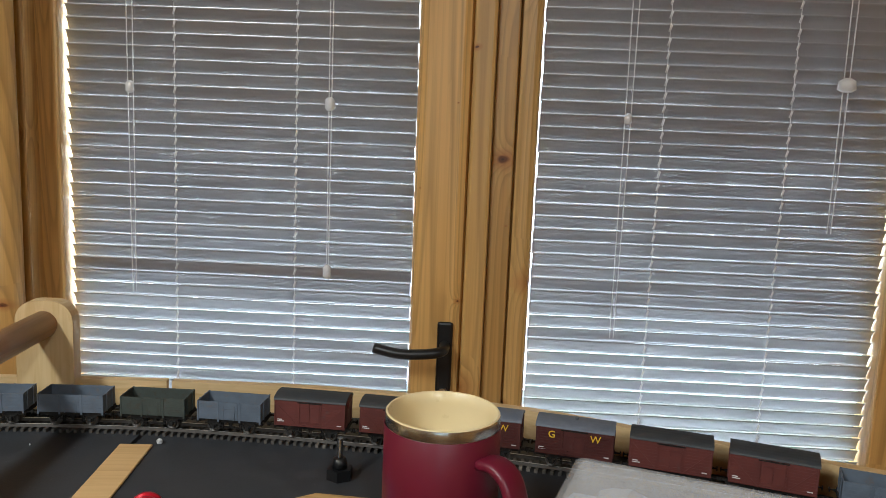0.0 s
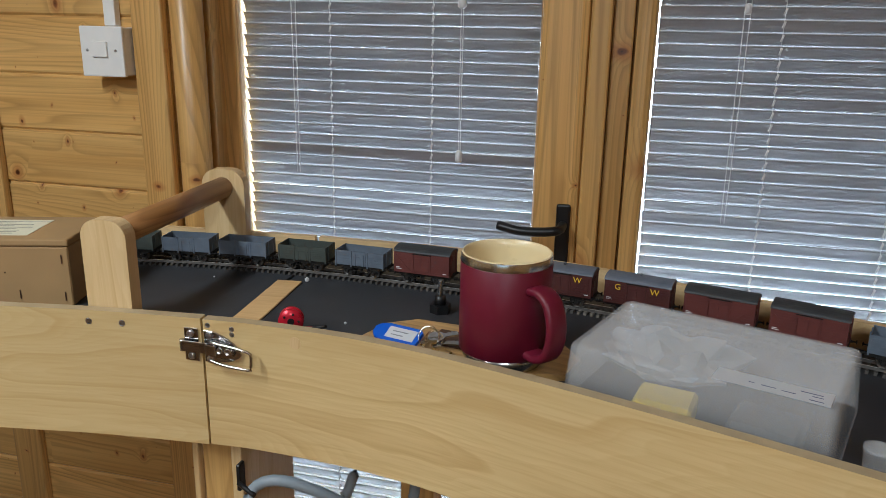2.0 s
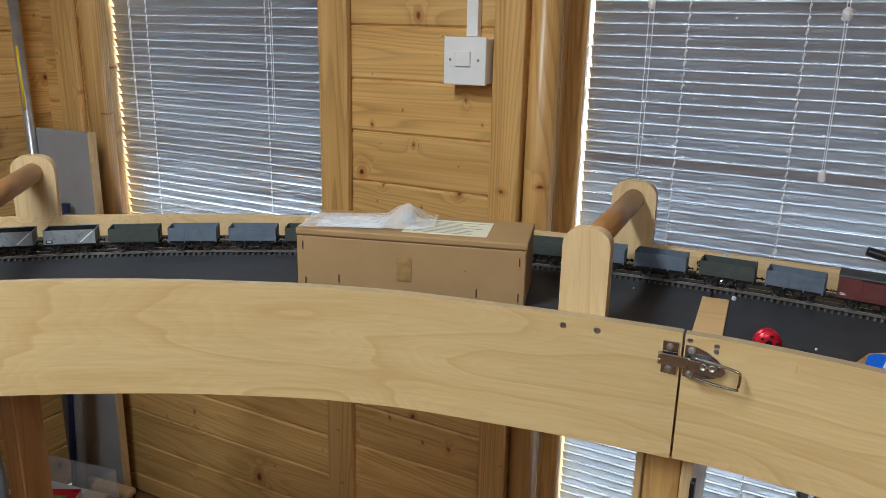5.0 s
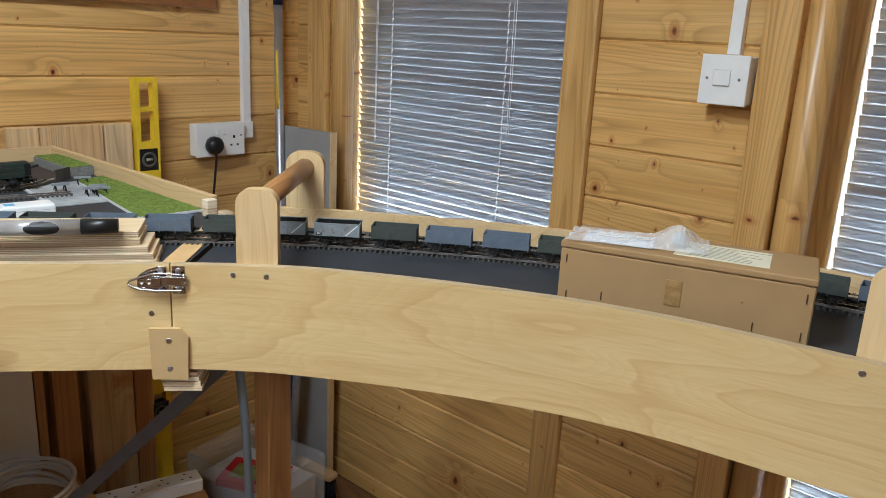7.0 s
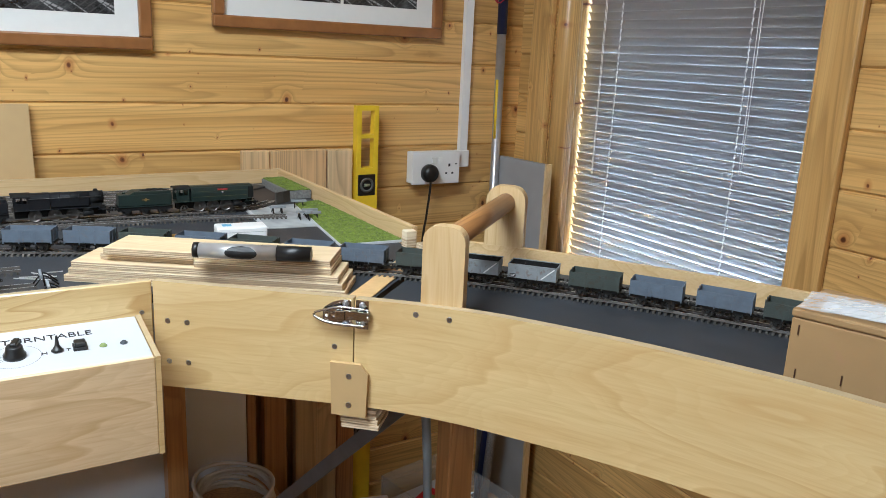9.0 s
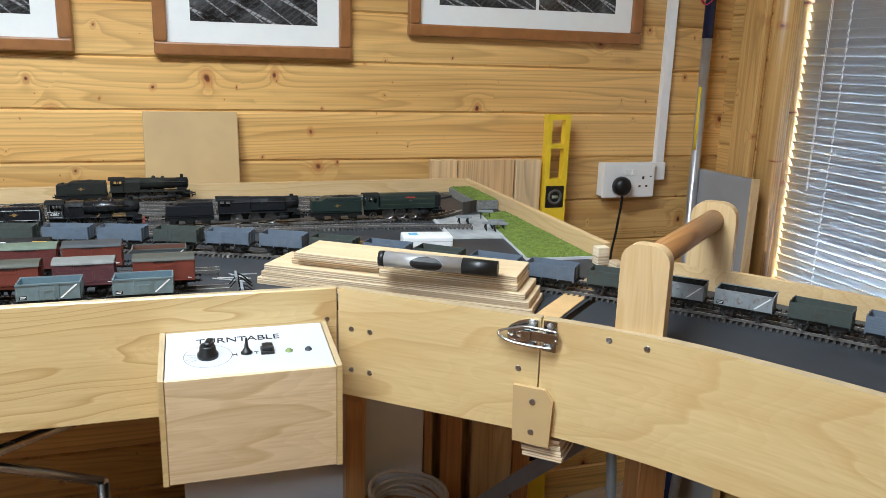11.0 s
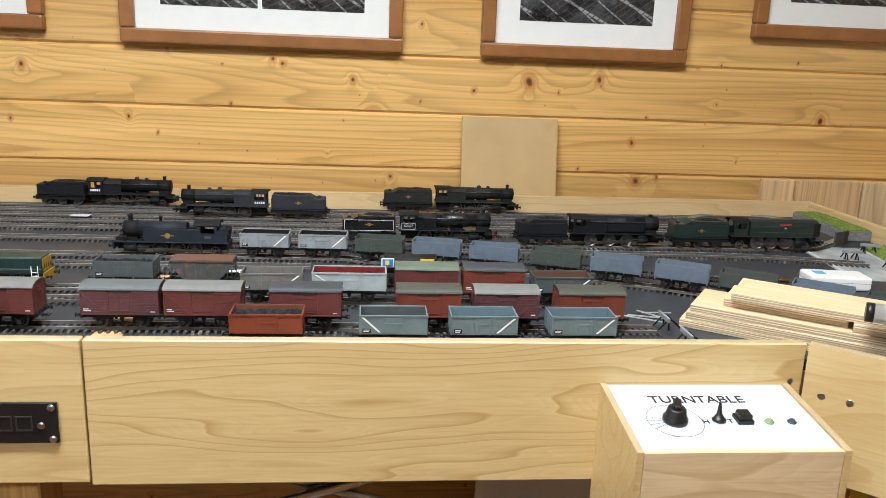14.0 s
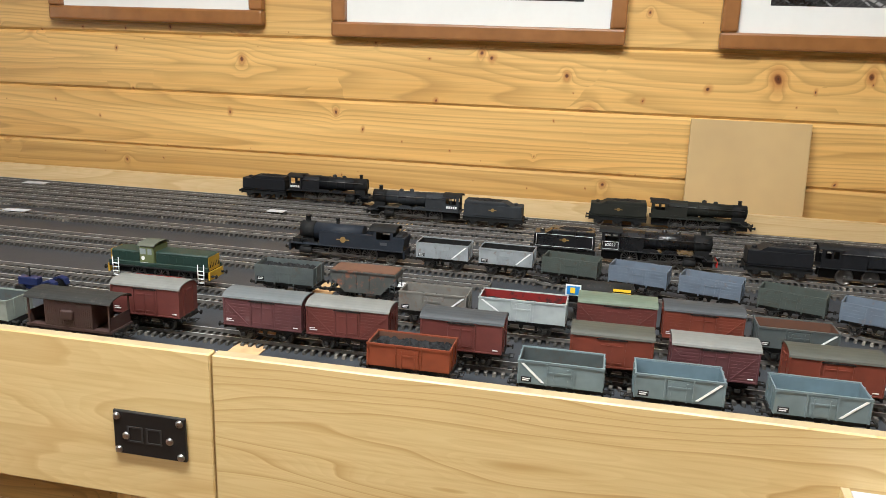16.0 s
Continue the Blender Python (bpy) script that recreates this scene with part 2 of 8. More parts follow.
def ply(name, axis, color=(0.66, 0.50, 0.24), line=(0.47, 0.285, 0.10), rough=0.42, rings=11.0, strong=0.42):
    """Sanded birch plywood, grain along an axis (3: level, whichever way the board turns): long flat-sawn figure in thin brown lines, fine pores and broad tone."""
    m, nt, b = nodes_of(name)
    run = (0, 1) if axis == 3 else (axis,)
    along_grain = lambda across, along: tuple(along if k in run else across for k in range(3))
    v = coords(nt, along_grain(8.5, 2.1) if axis == 3 else along_grain(10.0, 1.35), 20.0)
    field = noise_tex(nt, v, 1.0, 3, 0.35)
    saw = mathn(nt, "FRACT", mathn(nt, "MULTIPLY", field, rings))
    hair = mathn(nt, "FRACT", mathn(nt, "MULTIPLY", field, rings * 5))
    fine = noise_tex(nt, coords(nt, along_grain(340.0, 14.0), 3.0), 1.0, 3)
    streak = noise_tex(nt, coords(nt, along_grain(60.0, 3.0), 3.0), 1.0, 4)
    broad = noise_tex(nt, v, 0.45, 3)
    c = mixc(nt, ramp(nt, broad, [(0.3, (0, 0, 0)), (0.7, (1, 1, 1))]), tuple(0.88 * k for k in color), tuple(min(1, 1.08 * k) for k in color))
    c = mixc(nt, ramp(nt, streak, [(0.4, (0, 0, 0)), (0.75, (0.28, 0.28, 0.28))]), c, line)
    c = mixc(nt, ramp(nt, saw, [(0.0, (0, 0, 0)), (0.72, (0.05, 0.05, 0.05)), (0.95, (strong, strong, strong)), (1.0, (0, 0, 0))]), c, line)
    c = mixc(nt, ramp(nt, hair, [(0.0, (0, 0, 0)), (0.9, (0.16, 0.16, 0.16)), (1.0, (0, 0, 0))]), c, line)
    c = mixc(nt, ramp(nt, fine, [(0.45, (0, 0, 0)), (0.8, (0.42, 0.42, 0.42))]), c, line)
    nt.links.new(c, b.inputs["Base Color"])
    b.inputs["Roughness"].default_value = rough
    b.inputs["Coat Weight"].default_value = 0.2
    bump(nt, b, fine, 0.1, 0.001)
    return m


def edge_ply(name):
    """Stacked veneers seen on the edge, in bands up z."""
    m, nt, b = nodes_of(name)
    v = coords(nt, (3, 3, 520), 0)
    w = noise_tex(nt, v, 1.0, 0)
    c = ramp(nt, w, [(0.40, (0.46, 0.34, 0.21)), (0.52, (0.70, 0.58, 0.40)), (0.7, (0.78, 0.67, 0.48))])
    nt.links.new(c, b.inputs["Base Color"])
    b.inputs["Roughness"].default_value = 0.6
    return m


PINE_L, PINE_D = (0.70, 0.455, 0.165), (0.56, 0.315, 0.092)
LOG_X, LOG_Y = pine("log_along_wall_a", 0, PINE_L, PINE_D), pine("log_along_wall_b", 1, PINE_L, PINE_D)
POST = pine("planed_post", 2, (0.64, 0.405, 0.145), (0.51, 0.285, 0.085), knots=4.2)
RAIL_PINE = pine("handrail_pine", 1, (0.48, 0.255, 0.09), (0.33, 0.15, 0.048), knots=1.0, shift=3.0)
LEG_PINE = pine("leg_pine", 2, (0.50, 0.27, 0.10), (0.36, 0.16, 0.05), knots=4.0)
CEIL_PINE = pine("ceiling_pine", 0, PINE_L, PINE_D)
FLOORM = pine("floorboards", 0, (0.22, 0.11, 0.045), (0.14, 0.065, 0.025), rough=0.45)
PLY_Y, PLY_Z = ply("ply_along_y", 1), ply("ply_upright", 2, (0.66, 0.49, 0.26))
PLY_WEST = ply("ply_west_fascia", 1, rings=28.0, strong=0.78)
PLY_RUN = ply("ply_round_fascia", 3, rings=9.0, strong=0.42)
PLY_EDGE = edge_ply("ply_edges")
# Sawn lip colour, lowered because the lamp above overlights upward edges.
LIP_DIMMED = mat("dimmed_sawn_lip", (0.42, 0.32, 0.18), 0.6, var=0.12, scale=40)
BOARD = mat("charcoal_baseboard", (0.033, 0.036, 0.042), 0.55, var=0.3, scale=45, wear=(0.10, 0.10, 0.105), wear_at=0.70, bumps=0.3, bscale=600)
WHITE = mat("white_plastic", (0.80, 0.80, 0.78), 0.35, var=0.03)
BLACK = mat("black_plastic", (0.006, 0.006, 0.0065), 0.4, var=0.2)
STEEL = mat("steel", (0.55, 0.55, 0.55), 0.25, 1.0, var=0.12)
CHROME = mat("chrome", (0.75, 0.75, 0.76), 0.12, 1.0, var=0.05, bumps=0.0)
MDF = mat("mdf", (0.50, 0.345, 0.155), 0.65, var=0.07, scale=12, bumps=0.1)
CARD = mat("brown_card", (0.33, 0.205, 0.085), 0.75, var=0.09, scale=14, wear=(0.33, 0.19, 0.09), wear_at=0.66, bumps=0.2)
PAPER = mat("white_paper", (0.54, 0.55, 0.56), 0.8, var=0.03)
RAILM = mat("nickel_rail", (0.78, 0.78, 0.77), 0.34, 0.6, var=0.2, scale=60)
RAIL_SIDE = mat("rail_side", (0.105, 0.095, 0.085), 0.5, 0.2, var=0.25, scale=60)
SLEEPER = mat("weathered_sleeper", (0.072, 0.064, 0.055), 0.8, var=0.4, scale=9, wear=(0.34, 0.30, 0.25), wear_at=0.62)
GLASS, gnt, gb = nodes_of("window_glass")
gb.inputs["Transmission Weight"].default_value, gb.inputs["Roughness"].default_value, gb.inputs["IOR"].default_value = 1.0, 0.0, 1.45
SLAT, slat_nt, slat_b = nodes_of("silver_slat")
slat_b.inputs["Base Color"].default_value = (0.42, 0.425, 0.44, 1)
slat_b.inputs["Metallic"].default_value, slat_b.inputs["Roughness"].default_value = 0.85, 0.36
slat_dust = ramp(slat_nt, noise_tex(slat_nt, coords(slat_nt, (3, 90, 90), 5.0), 1.0, 4), [(0.4, (0.41, 0.415, 0.43)), (0.8, (0.47, 0.47, 0.475))])
slat_nt.links.new(slat_dust, slat_b.inputs["Base Color"])

# ---- room ----
WALL_A, WALL_B = 1.163, -2.186
FAR_E, FAR_S, TOP = 2.6, -3.4, 2.36


def log_wall(name, spans, axis, face, out, offset, material, label):
    """Interlocking planed boards with a V joint. spans: (from, to, bottom, top)."""
    wall = thing(name, label, "wall", kind="structure")
    pitch = 0.1107
    for a, b, lo, hi in spans:
        z = lo
        nxt = offset + math.ceil((lo - offset + 1e-4) / pitch) * pitch
        while z < hi - 1e-4:
            top = min(nxt, hi)
            v = 0.005
            # face at 0, back at out
            s = 1 if out > 0 else -1
            pts = [(0, z + v), (0, top - v), (s * v, top), (out, top), (out, z), (s * v, z)]
            bm = bmesh.new()
            if axis == "x":
                prism(bm, pts, a, b, Matrix(((0, 1, 0, 0), (1, 0, 0, face), (0, 0, 1, 0), (0, 0, 0, 1))))
            else:
                prism(bm, pts, a, b, Matrix.Translation((face, 0, 0)))
            part("board", bm, material, wall)
            z = top
            nxt = top + pitch
    return wall


DOOR_L, DOOR_R = -0.775, 0.80
WIN_L, WIN_R, WIN_LO, WIN_HI = -2.035, -1.245, 0.80, 2.02
log_wall("wall_north", [(WALL_B, WIN_L, 0, TOP), (WIN_L, WIN_R, 0, WIN_LO), (WIN_L, WIN_R, WIN_HI, TOP), (WIN_R, DOOR_L, 0, TOP),
                        (DOOR_L, DOOR_R, 2.06, TOP), (DOOR_R, FAR_E, 0, TOP)], "x", WALL_A, 0.07, 1.279, LOG_X,
         "varnished pine log wall with a window and glazed doors")
log_wall("wall_west", [(FAR_S, WALL_A + 0.07, 0, TOP)], "y", WALL_B, -0.07, 1.2445, LOG_Y, "varnished knotty pine log wall hung with framed photographs")
# The south opening is invented to let daylight in from behind.
log_wall("wall_south", [(WALL_B, FAR_E, 0, 0.95), (WALL_B, -0.9, 0.95, 2.0), (0.9, FAR_E, 0.95, 2.0), (WALL_B, FAR_E, 2.0, TOP)], "x", FAR_S, -0.07, 1.279, LOG_X, "varnished pine log wall with an opening added for daylight")
log_wall("wall_east", [(FAR_S, WALL_A + 0.07, 0, TOP)], "y", FAR_E, 0.07, 1.2445, LOG_Y, "varnished pine log wall")
floor = thing("floor", "brown timber floorboards, dusty near the wall", "floor", kind="structure")
for i in range(49):
    y0 = FAR_S + i * 0.095
    part("floorboard", bm_box(WALL_B, FAR_E, y0 + 0.001, y0 + 0.094, -0.02, 0.0, bevel=0.0015), FLOORM, floor)
bm = bmesh.new()
for i in range(50):
    y0 = FAR_S + i * 0.0935
    box(bm, WALL_B - 0.07, FAR_E + 0.07, y0 + 0.001, y0 + 0.0925, TOP, TOP + 0.03, bevel=0.004)
setting("ceiling", bm, CEIL_PINE, "pine boarded ceiling", "ceiling")
bm = bmesh.new()
box(bm, -60, 60, -60, 60, -0.4, -0.3)
setting("ground", bm, mat("paving", (0.22, 0.21, 0.19), 0.9, var=0.3, scale=3), "grey paving outside the cabin", "ground")
bm = bmesh.new()
box(bm, -9, 8, 5.0, 5.02, -0.3, 5.5)
hazy, hnt, hb = nodes_of("hazy_sky")
hb.inputs["Base Color"].default_value = (0.02, 0.02, 0.02, 1)
hb.inputs["Emission Strength"].default_value = 5.3
hz = coords(hnt, (0.25, 1, 0.35))
hnt.links.new(ramp(hnt, noise_tex(hnt, hz, 1.0, 3), [(0.35, (0.62, 0.80, 0.98)), (0.65, (0.95, 0.98, 1.0))]), hb.inputs["Emission Color"])
setting("backdrop", bm, hazy, "bright hazy sky beyond the doors", "sky")
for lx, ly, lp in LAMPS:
    t = thing("unseen_ceiling_light", "long white tube light assumed on the ceiling, out of view", "ceiling light", group="ceiling lights")
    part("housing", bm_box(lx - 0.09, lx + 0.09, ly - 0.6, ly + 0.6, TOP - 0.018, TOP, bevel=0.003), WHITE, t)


# ---- door, window, blinds ----
def upright(name, x0, x1, y0, y1, z0, z1, parent, bevel=0.004, material=None, label=""):
    return part(name, bm_box(x0, x1, y0, y1, z0, z1, bevel=bevel, seg=2), material or POST, parent, label)


def half_round(name, x, y, r, z0, z1, parent):
    return part(name, bm_rod((x, y, z0), (x, y, z1), r, n=28), POST, parent)


doors = thing("door_1", "double glazed pine doors hung with silver blinds", "door", kind="structure")
upright("trim", -0.832, -0.768, WALL_A - 0.022, WALL_A - 0.001, 0, 2.1, doors)
half_round("post", -0.738, WALL_A + 0.014, 0.030, 0, 2.06, doors)
upright("jamb", -0.775, -0.745, WALL_A + 0.03, 1.33, 0, 2.06, doors)
upright("jamb", -0.746, -0.726, 1.236, 1.33, 0, 2.06, doors)
upright("stile", -0.742, -0.690, 1.272, 1.332, 0.02, 2.05, doors)
upright("stile", -0.098, -0.010, 1.262, 1.330, 0.02, 2.05, doors, bevel=0.016)
upright("cover_strip", -0.010, 0.026, 1.252, 1.31, 0.02, 2.05, doors, bevel=0.006)
upright("stile", 0.027, 0.062, 1.268, 1.330, 0.02, 2.05, doors, bevel=0.003)
upright("bead", 0.063, 0.100, 1.274, 1.330, 0.02, 2.05, doors, bevel=0.012)
upright("stile", 0.682, 0.76, 1.268, 1.330, 0.02, 2.05, doors)
upright("jamb", 0.76, 0.80, WALL_A + 0.0, 1.33, 0, 2.06, doors)
upright("trim", 0.785, 0.85, WALL_A - 0.022, WALL_A - 0.001, 0, 2.1, doors)
for a, b in ((-0.69, -0.098), (0.10, 0.682)):
    upright("rail", a, b, 1.285, 1.330, 0.02, 0.20, doors)
    upright("rail", a, b, 1.285, 1.330, 1.96, 2.05, doors)
    pane = part("pane", bm_box(a, b, 1.322, 1.326, 0.2, 1.96), GLASS, doors)
    pane.visible_shadow = False
# Unseen backing strip, added to block daylight between the middle stiles.
upright("meeting_strip", -0.030, 0.085, 1.3305, 1.345, 0.02, 2.05, doors)
upright("lintel", -0.775, 0.80, WALL_A, 1.33, 2.05, 2.062, doors)
upright("threshold", -0.775, 0.80, WALL_A - 0.02, 1.34, 0, 0.02, doors)

handle = thing("door_handle", "black lever handle on a long black backplate", "door handle")
part("backplate", bm_box(-0.050, -0.024, 1.254, 1.263, 0.90, 1.075, bevel=0.004, seg=2), BLACK, handle)
bm = bmesh.new()
tube(bm, spline([(-0.037, 1.258, 1.036), (-0.037, 1.225, 1.036), (-0.045, 1.212, 1.035), (-0.07, 1.208, 1.032), (-0.11, 1.208, 1.031), (-0.150, 1.214, 1.037)], 0.006), 0.0085, 10)
part("lever", bm, BLACK, handle)
part("lock_cylinder", bm_rod((-0.037, 1.255, 0.955), (-0.037, 1.246, 0.955), 0.008), STEEL, handle, "steel lock cylinder")

win = thing("window_1", "pine window with a silver venetian blind", "window", kind="structure")
upright("trim", -2.118, -2.036, WALL_A - 0.020, WALL_A - 0.001, 0.72, 2.1, win)
upright("trim", -1.244, -1.172, WALL_A - 0.020, WALL_A - 0.001, 0.0, 2.1, win)
half_round("post", -2.020, WALL_A + 0.030, 0.032, 0.8, 2.02, win)
upright("jamb", -2.052, -2.030, WALL_A + 0.03, 1.33, 0.8, 2.02, win)
upright("jamb", -1.262, -1.245, WALL_A, 1.33, 0.8, 2.02, win)
upright("sill", -2.05, -1.24, WALL_A - 0.03, 1.33, 0.77, 0.80, win)
upright("head", -2.05, -1.24, WALL_A, 1.33, 2.02, 2.05, win)
pane = part("pane", bm_box(-2.03, -1.262, 1.318, 1.322, 0.8, 2.02), GLASS, win)
pane.visible_shadow = False
# Unseen window, added so that daylight fills the room from the south.
fill_win = thing("unseen_fill_window", "unseen window added to let in fill daylight", "window", kind="structure")
pane = part("pane", bm_box(-0.9, 0.9, FAR_S - 0.04, FAR_S - 0.036, 0.95, 2.0), GLASS, fill_win)
pane.visible_shadow = False


def slat_mesh(length, width=0.026, tilt=-65):
    bm = bmesh.new()
    n = 6
    rows = []
    for i in range(n + 1):
        u = (i / n - 0.5) * width
        h = 0.0022 * (1 - (2 * i / n - 1) ** 2)
        c, s = math.cos(radians(tilt)), math.sin(radians(tilt))
        for dz in (0, 0.0003):
            y, z = u * c - (h + dz) * s, u * s + (h + dz) * c
            rows.append([bm.verts.new((x, y, z)) for x in (-length / 2, length / 2)])
    for i in range(n):
        a0, a1, b0, b1 = rows[2 * i], rows[2 * i + 1], rows[2 * i + 2], rows[2 * i + 3]
        for p, q in ((a0, b0), (a1, b1)):
            bm.faces.new((p[0], p[1], q[1], q[0])).smooth = True
    for p, q in ((rows[0], rows[1]), (rows[-2], rows[-1])):
        bm.faces.new((p[0], p[1], q[1], q[0]))
    bmesh.ops.recalc_face_normals(bm, faces=bm.faces)
    me = bpy.data.meshes.new("slat")
    bm.to_mesh(me)
    bm.free()
    me.materials.append(SLAT)
    return me


CORD = mat("white_cord", (0.75, 0.76, 0.76), 0.6, var=0.05)
CLEAR = mat("clear_plastic", (0.75, 0.76, 0.77), 0.2, var=0.03)


def blind(x0, x1, y, z0, z1, tapes, label, tilt=-65, odd=()):
    b = thing("venetian_blind", label, "blind", group="venetian blinds")
    me = slat_mesh(x1 - x0, tilt=tilt)
    rng = random.Random(int(1000 * (x0 + 5)))
    z, k = z0 + 0.012, 0
    while z < z1 - 0.02:
        ob = new("slat", me)
        ob.parent = b
        roll = rng.uniform(-1.6, 1.6) + (odd[1] if odd and abs(z - odd[0]) < 0.011 else 0)
        ob.matrix_basis = pose((x0 + x1) / 2 + rng.uniform(-0.0012, 0.0012), y, z, roll, rng.uniform(-0.08, 0.08), 0)
        z += 0.0211
    part("headrail", bm_box(x0, x1, y - 0.0135, y + 0.0135, z1 - 0.02, z1 + 0.005, bevel=0.002), SLAT, b)
    part("bottom_rail", bm_box(x0, x1, y - 0.012, y + 0.012, z0 - 0.008, z0, bevel=0.003), SLAT, b)
    for tx in tapes:
        bm = bmesh.new()
        for dy in (-0.0135, 0.0135):
            rod(bm, (tx, y + dy, z0), (tx, y + dy, z1), 0.0006, n=5)
        n = int((z1 - z0) / 0.0211)
        for i in range(n):
            zz = z0 + 0.012 + i * 0.0211
            rod(bm, (tx - 0.0016, y - 0.0142, zz - 0.002), (tx + 0.0016, y - 0.0142, zz + 0.009), 0.0019, n=6)
        part("ladder_cord", bm, CORD, b, "white ladder cord")
    return b


def pull_cord(x, y, z0, z1, gap, knobs, name="pull_cord"):
    t = thing("blind_cord", "thin white looped cord hanging before a blind", "cord", group="blind cords")
    for s in (-1, 1):
        bm = bmesh.new()
        tube(bm, spline([(x + s * gap, y, z1), (x + s * gap * 0.8, y - 0.003, (z0 + z1) / 2), (x + s * gap * 0.5, y - 0.002, z0)], 0.05), 0.0009, 6)
        part("cord", bm, CORD, t)
    for kz, kr, kh in knobs:
        bm = bmesh.new()
        lathe(bm, [(kr * 0.5, kz - kh / 2), (kr, kz - kh * 0.3), (kr * 0.9, kz + kh * 0.3), (kr * 0.4, kz + kh / 2)], 14, Matrix.Translation((x, y - 0.006, 0)))
        part("toggle", bm, CLEAR, t, "clear plastic toggle")
    return t


blind(-0.686, -0.100, 1.297, 0.22, 1.95, (-0.500, -0.297), "silver venetian blind on a pine door, a slat askew", odd=(1.13, -8))
blind(0.103, 0.680, 1.297, 0.22, 1.95, (0.300, 0.502), "silver venetian blind on a pine door")
blind(-2.026, -1.266, 1.268, 0.81, 2.015, (-1.885, -1.485), "silver venetian blind in a pine window")
pull_cord(-0.566, 1.268, 1.10, 1.94, 0.006, [(1.44, 0.007, 0.02)])
pull_cord(-0.238, 1.268, 1.14, 1.94, 0.003, [(1.15, 0.007, 0.024), (1.425, 0.0085, 0.022)])
pull_cord(0.240, 1.268, 1.06, 1.94, 0.006, [(1.42, 0.006, 0.018)])
pull_cord(0.575, 1.268, 1.25, 1.94, 0.006, [(1.485, 0.014, 0.022)])
pull_cord(-1.455, 1.242, 1.15, 1.99, 0.005, [])
pull_cord(-1.93, 1.242, 1.08, 1.99, 0.003, [])

# ---- layout boards ----
TOPZ, LIP = 1.071, 1.092
FENCE = ply("fence_strip", 1, (0.68, 0.50, 0.27))
FENCE_X = ply("fence_strip_north", 0, (0.68, 0.50, 0.27))


def plan(pts):
    return [Vector((x, y)) for x, y in pts]


def slab(front, back, z0, z1):
    bm = bmesh.new()
    n = min(len(front), len(back))
    pick = lambda l: [l[round(i * (len(l) - 1) / (n - 1))] for i in range(n)]
    rows = [[bm.verts.new((p.x, p.y, z)) for p, z in ((f, z1), (b, z1), (b, z0), (f, z0))] for f, b in zip(pick(front), pick(back))]
    for a, b in zip(rows, rows[1:]):
        for k in range(4):
            bm.faces.new((a[k], b[k], b[(k + 1) % 4], a[(k + 1) % 4]))
    bm.faces.new(rows[0])
    bm.faces.new(rows[-1][::-1])
    bmesh.ops.recalc_face_normals(bm, faces=bm.faces)
    return bm


def flat(line2, z):
    return [Vector((p[0], p[1], z)) for p in line2]


FRONT_BRIDGE = spline(flat([(-1.148, 0.164), (-1.096, 0.213), (-1.05, 0.251), (-1.0, 0.285), (-0.952, 0.316), (-0.895, 0.350), (-0.84, 0.379), (-0.74, 0.426),
                            (-0.68, 0.4475), (-0.622, 0.465), (-0.564, 0.4765), (-0.51, 0.486), (-0.459, 0.495), (-0.40, 0.503), (-0.3216, 0.511)], 0), 0.02)
FRONT_RIGHT = spline(flat([(-0.319, 0.511), (-0.27, 0.514), (-0.184, 0.511), (-0.129, 0.505), (-0.079, 0.496), (-0.032, 0.484), (0.036, 0.465), (0.12, 0.439), (0.26, 0.392), (0.6, 0.27), (1.2, 0.04)], 0), 0.02)
BACK_BRIDGE = spline(flat([(-1.345, 0.393), (-1.237, 0.488), (-1.07, 0.603), (-0.92, 0.690), (-0.75, 0.755), (-0.587, 0.793), (-0.332, 0.818)], 0), 0.02)
BACK_RIGHT = spline(flat([(-0.326, 0.818), (-0.12, 0.818), (0.06, 0.788), (0.19, 0.742), (0.38, 0.672), (0.7, 0.55), (1.3, 0.32)], 0), 0.02)

west = thing("baseboard", "charcoal topped plywood baseboard of a model railway", "baseboard", group="baseboards")
bm = bmesh.new()
vs = [(-2.03, -3.3), (-1.326, -3.3), (-1.326, -0.03), (-1.160, 0.172), (-1.352, 0.385), (-2.095, 0.402)]
lo = [bm.verts.new((x, y, TOPZ - 0.012)) for x, y in vs]
hi = [bm.verts.new((x, y, TOPZ)) for x, y in vs]
bm.faces.new(hi)
bm.faces.new(lo[::-1])
for i in range(6):
    bm.faces.new((lo[i], lo[(i + 1) % 6], hi[(i + 1) % 6], hi[i]))
part("top", bm, BOARD, west, "charcoal painted top")
fascia_part(bm_box(-1.327, -1.315, -3.3, -0.7395, 0.946, LIP, bevel=0.0012), PLY_Y, west, "varnished plywood fascia")
fascia_part(bm_box(-1.327, -1.315, -0.7375, -0.037, 0.943, LIP, bevel=0.0012), PLY_WEST, west, "varnished plywood fascia")
bm = bmesh.new()
sheet(bm, plan([(-1.3135, -0.036), (-1.150, 0.163)]), 0.952, LIP, 0.012)
fascia_part(bm, PLY_RUN, west, "varnished plywood fascia")
bm = bmesh.new()
sheet(bm, plan([(-2.096, 0.41), (-2.036, -3.3)]), TOPZ - 0.05, 1.102, 0.012)
part("back_strip", bm, FENCE, west, "pale plywood edge strip")
part("back_strip", bm_box(-2.084, -1.432, 0.400, 0.410, TOPZ - 0.05, 1.102, bevel=0.001), FENCE_X, west, "pale plywood edge strip")
bm = bmesh.new()
box(bm, -1.432, -1.416, 0.380, 0.3995, TOPZ, 1.099, bevel=0.001)
box(bm, -1.404, -1.380, 0.392, 0.408, TOPZ - 0.04, 1.083, bevel=0.001)
part("corner_block", bm, PLY_EDGE, west, "layered plywood corner block")

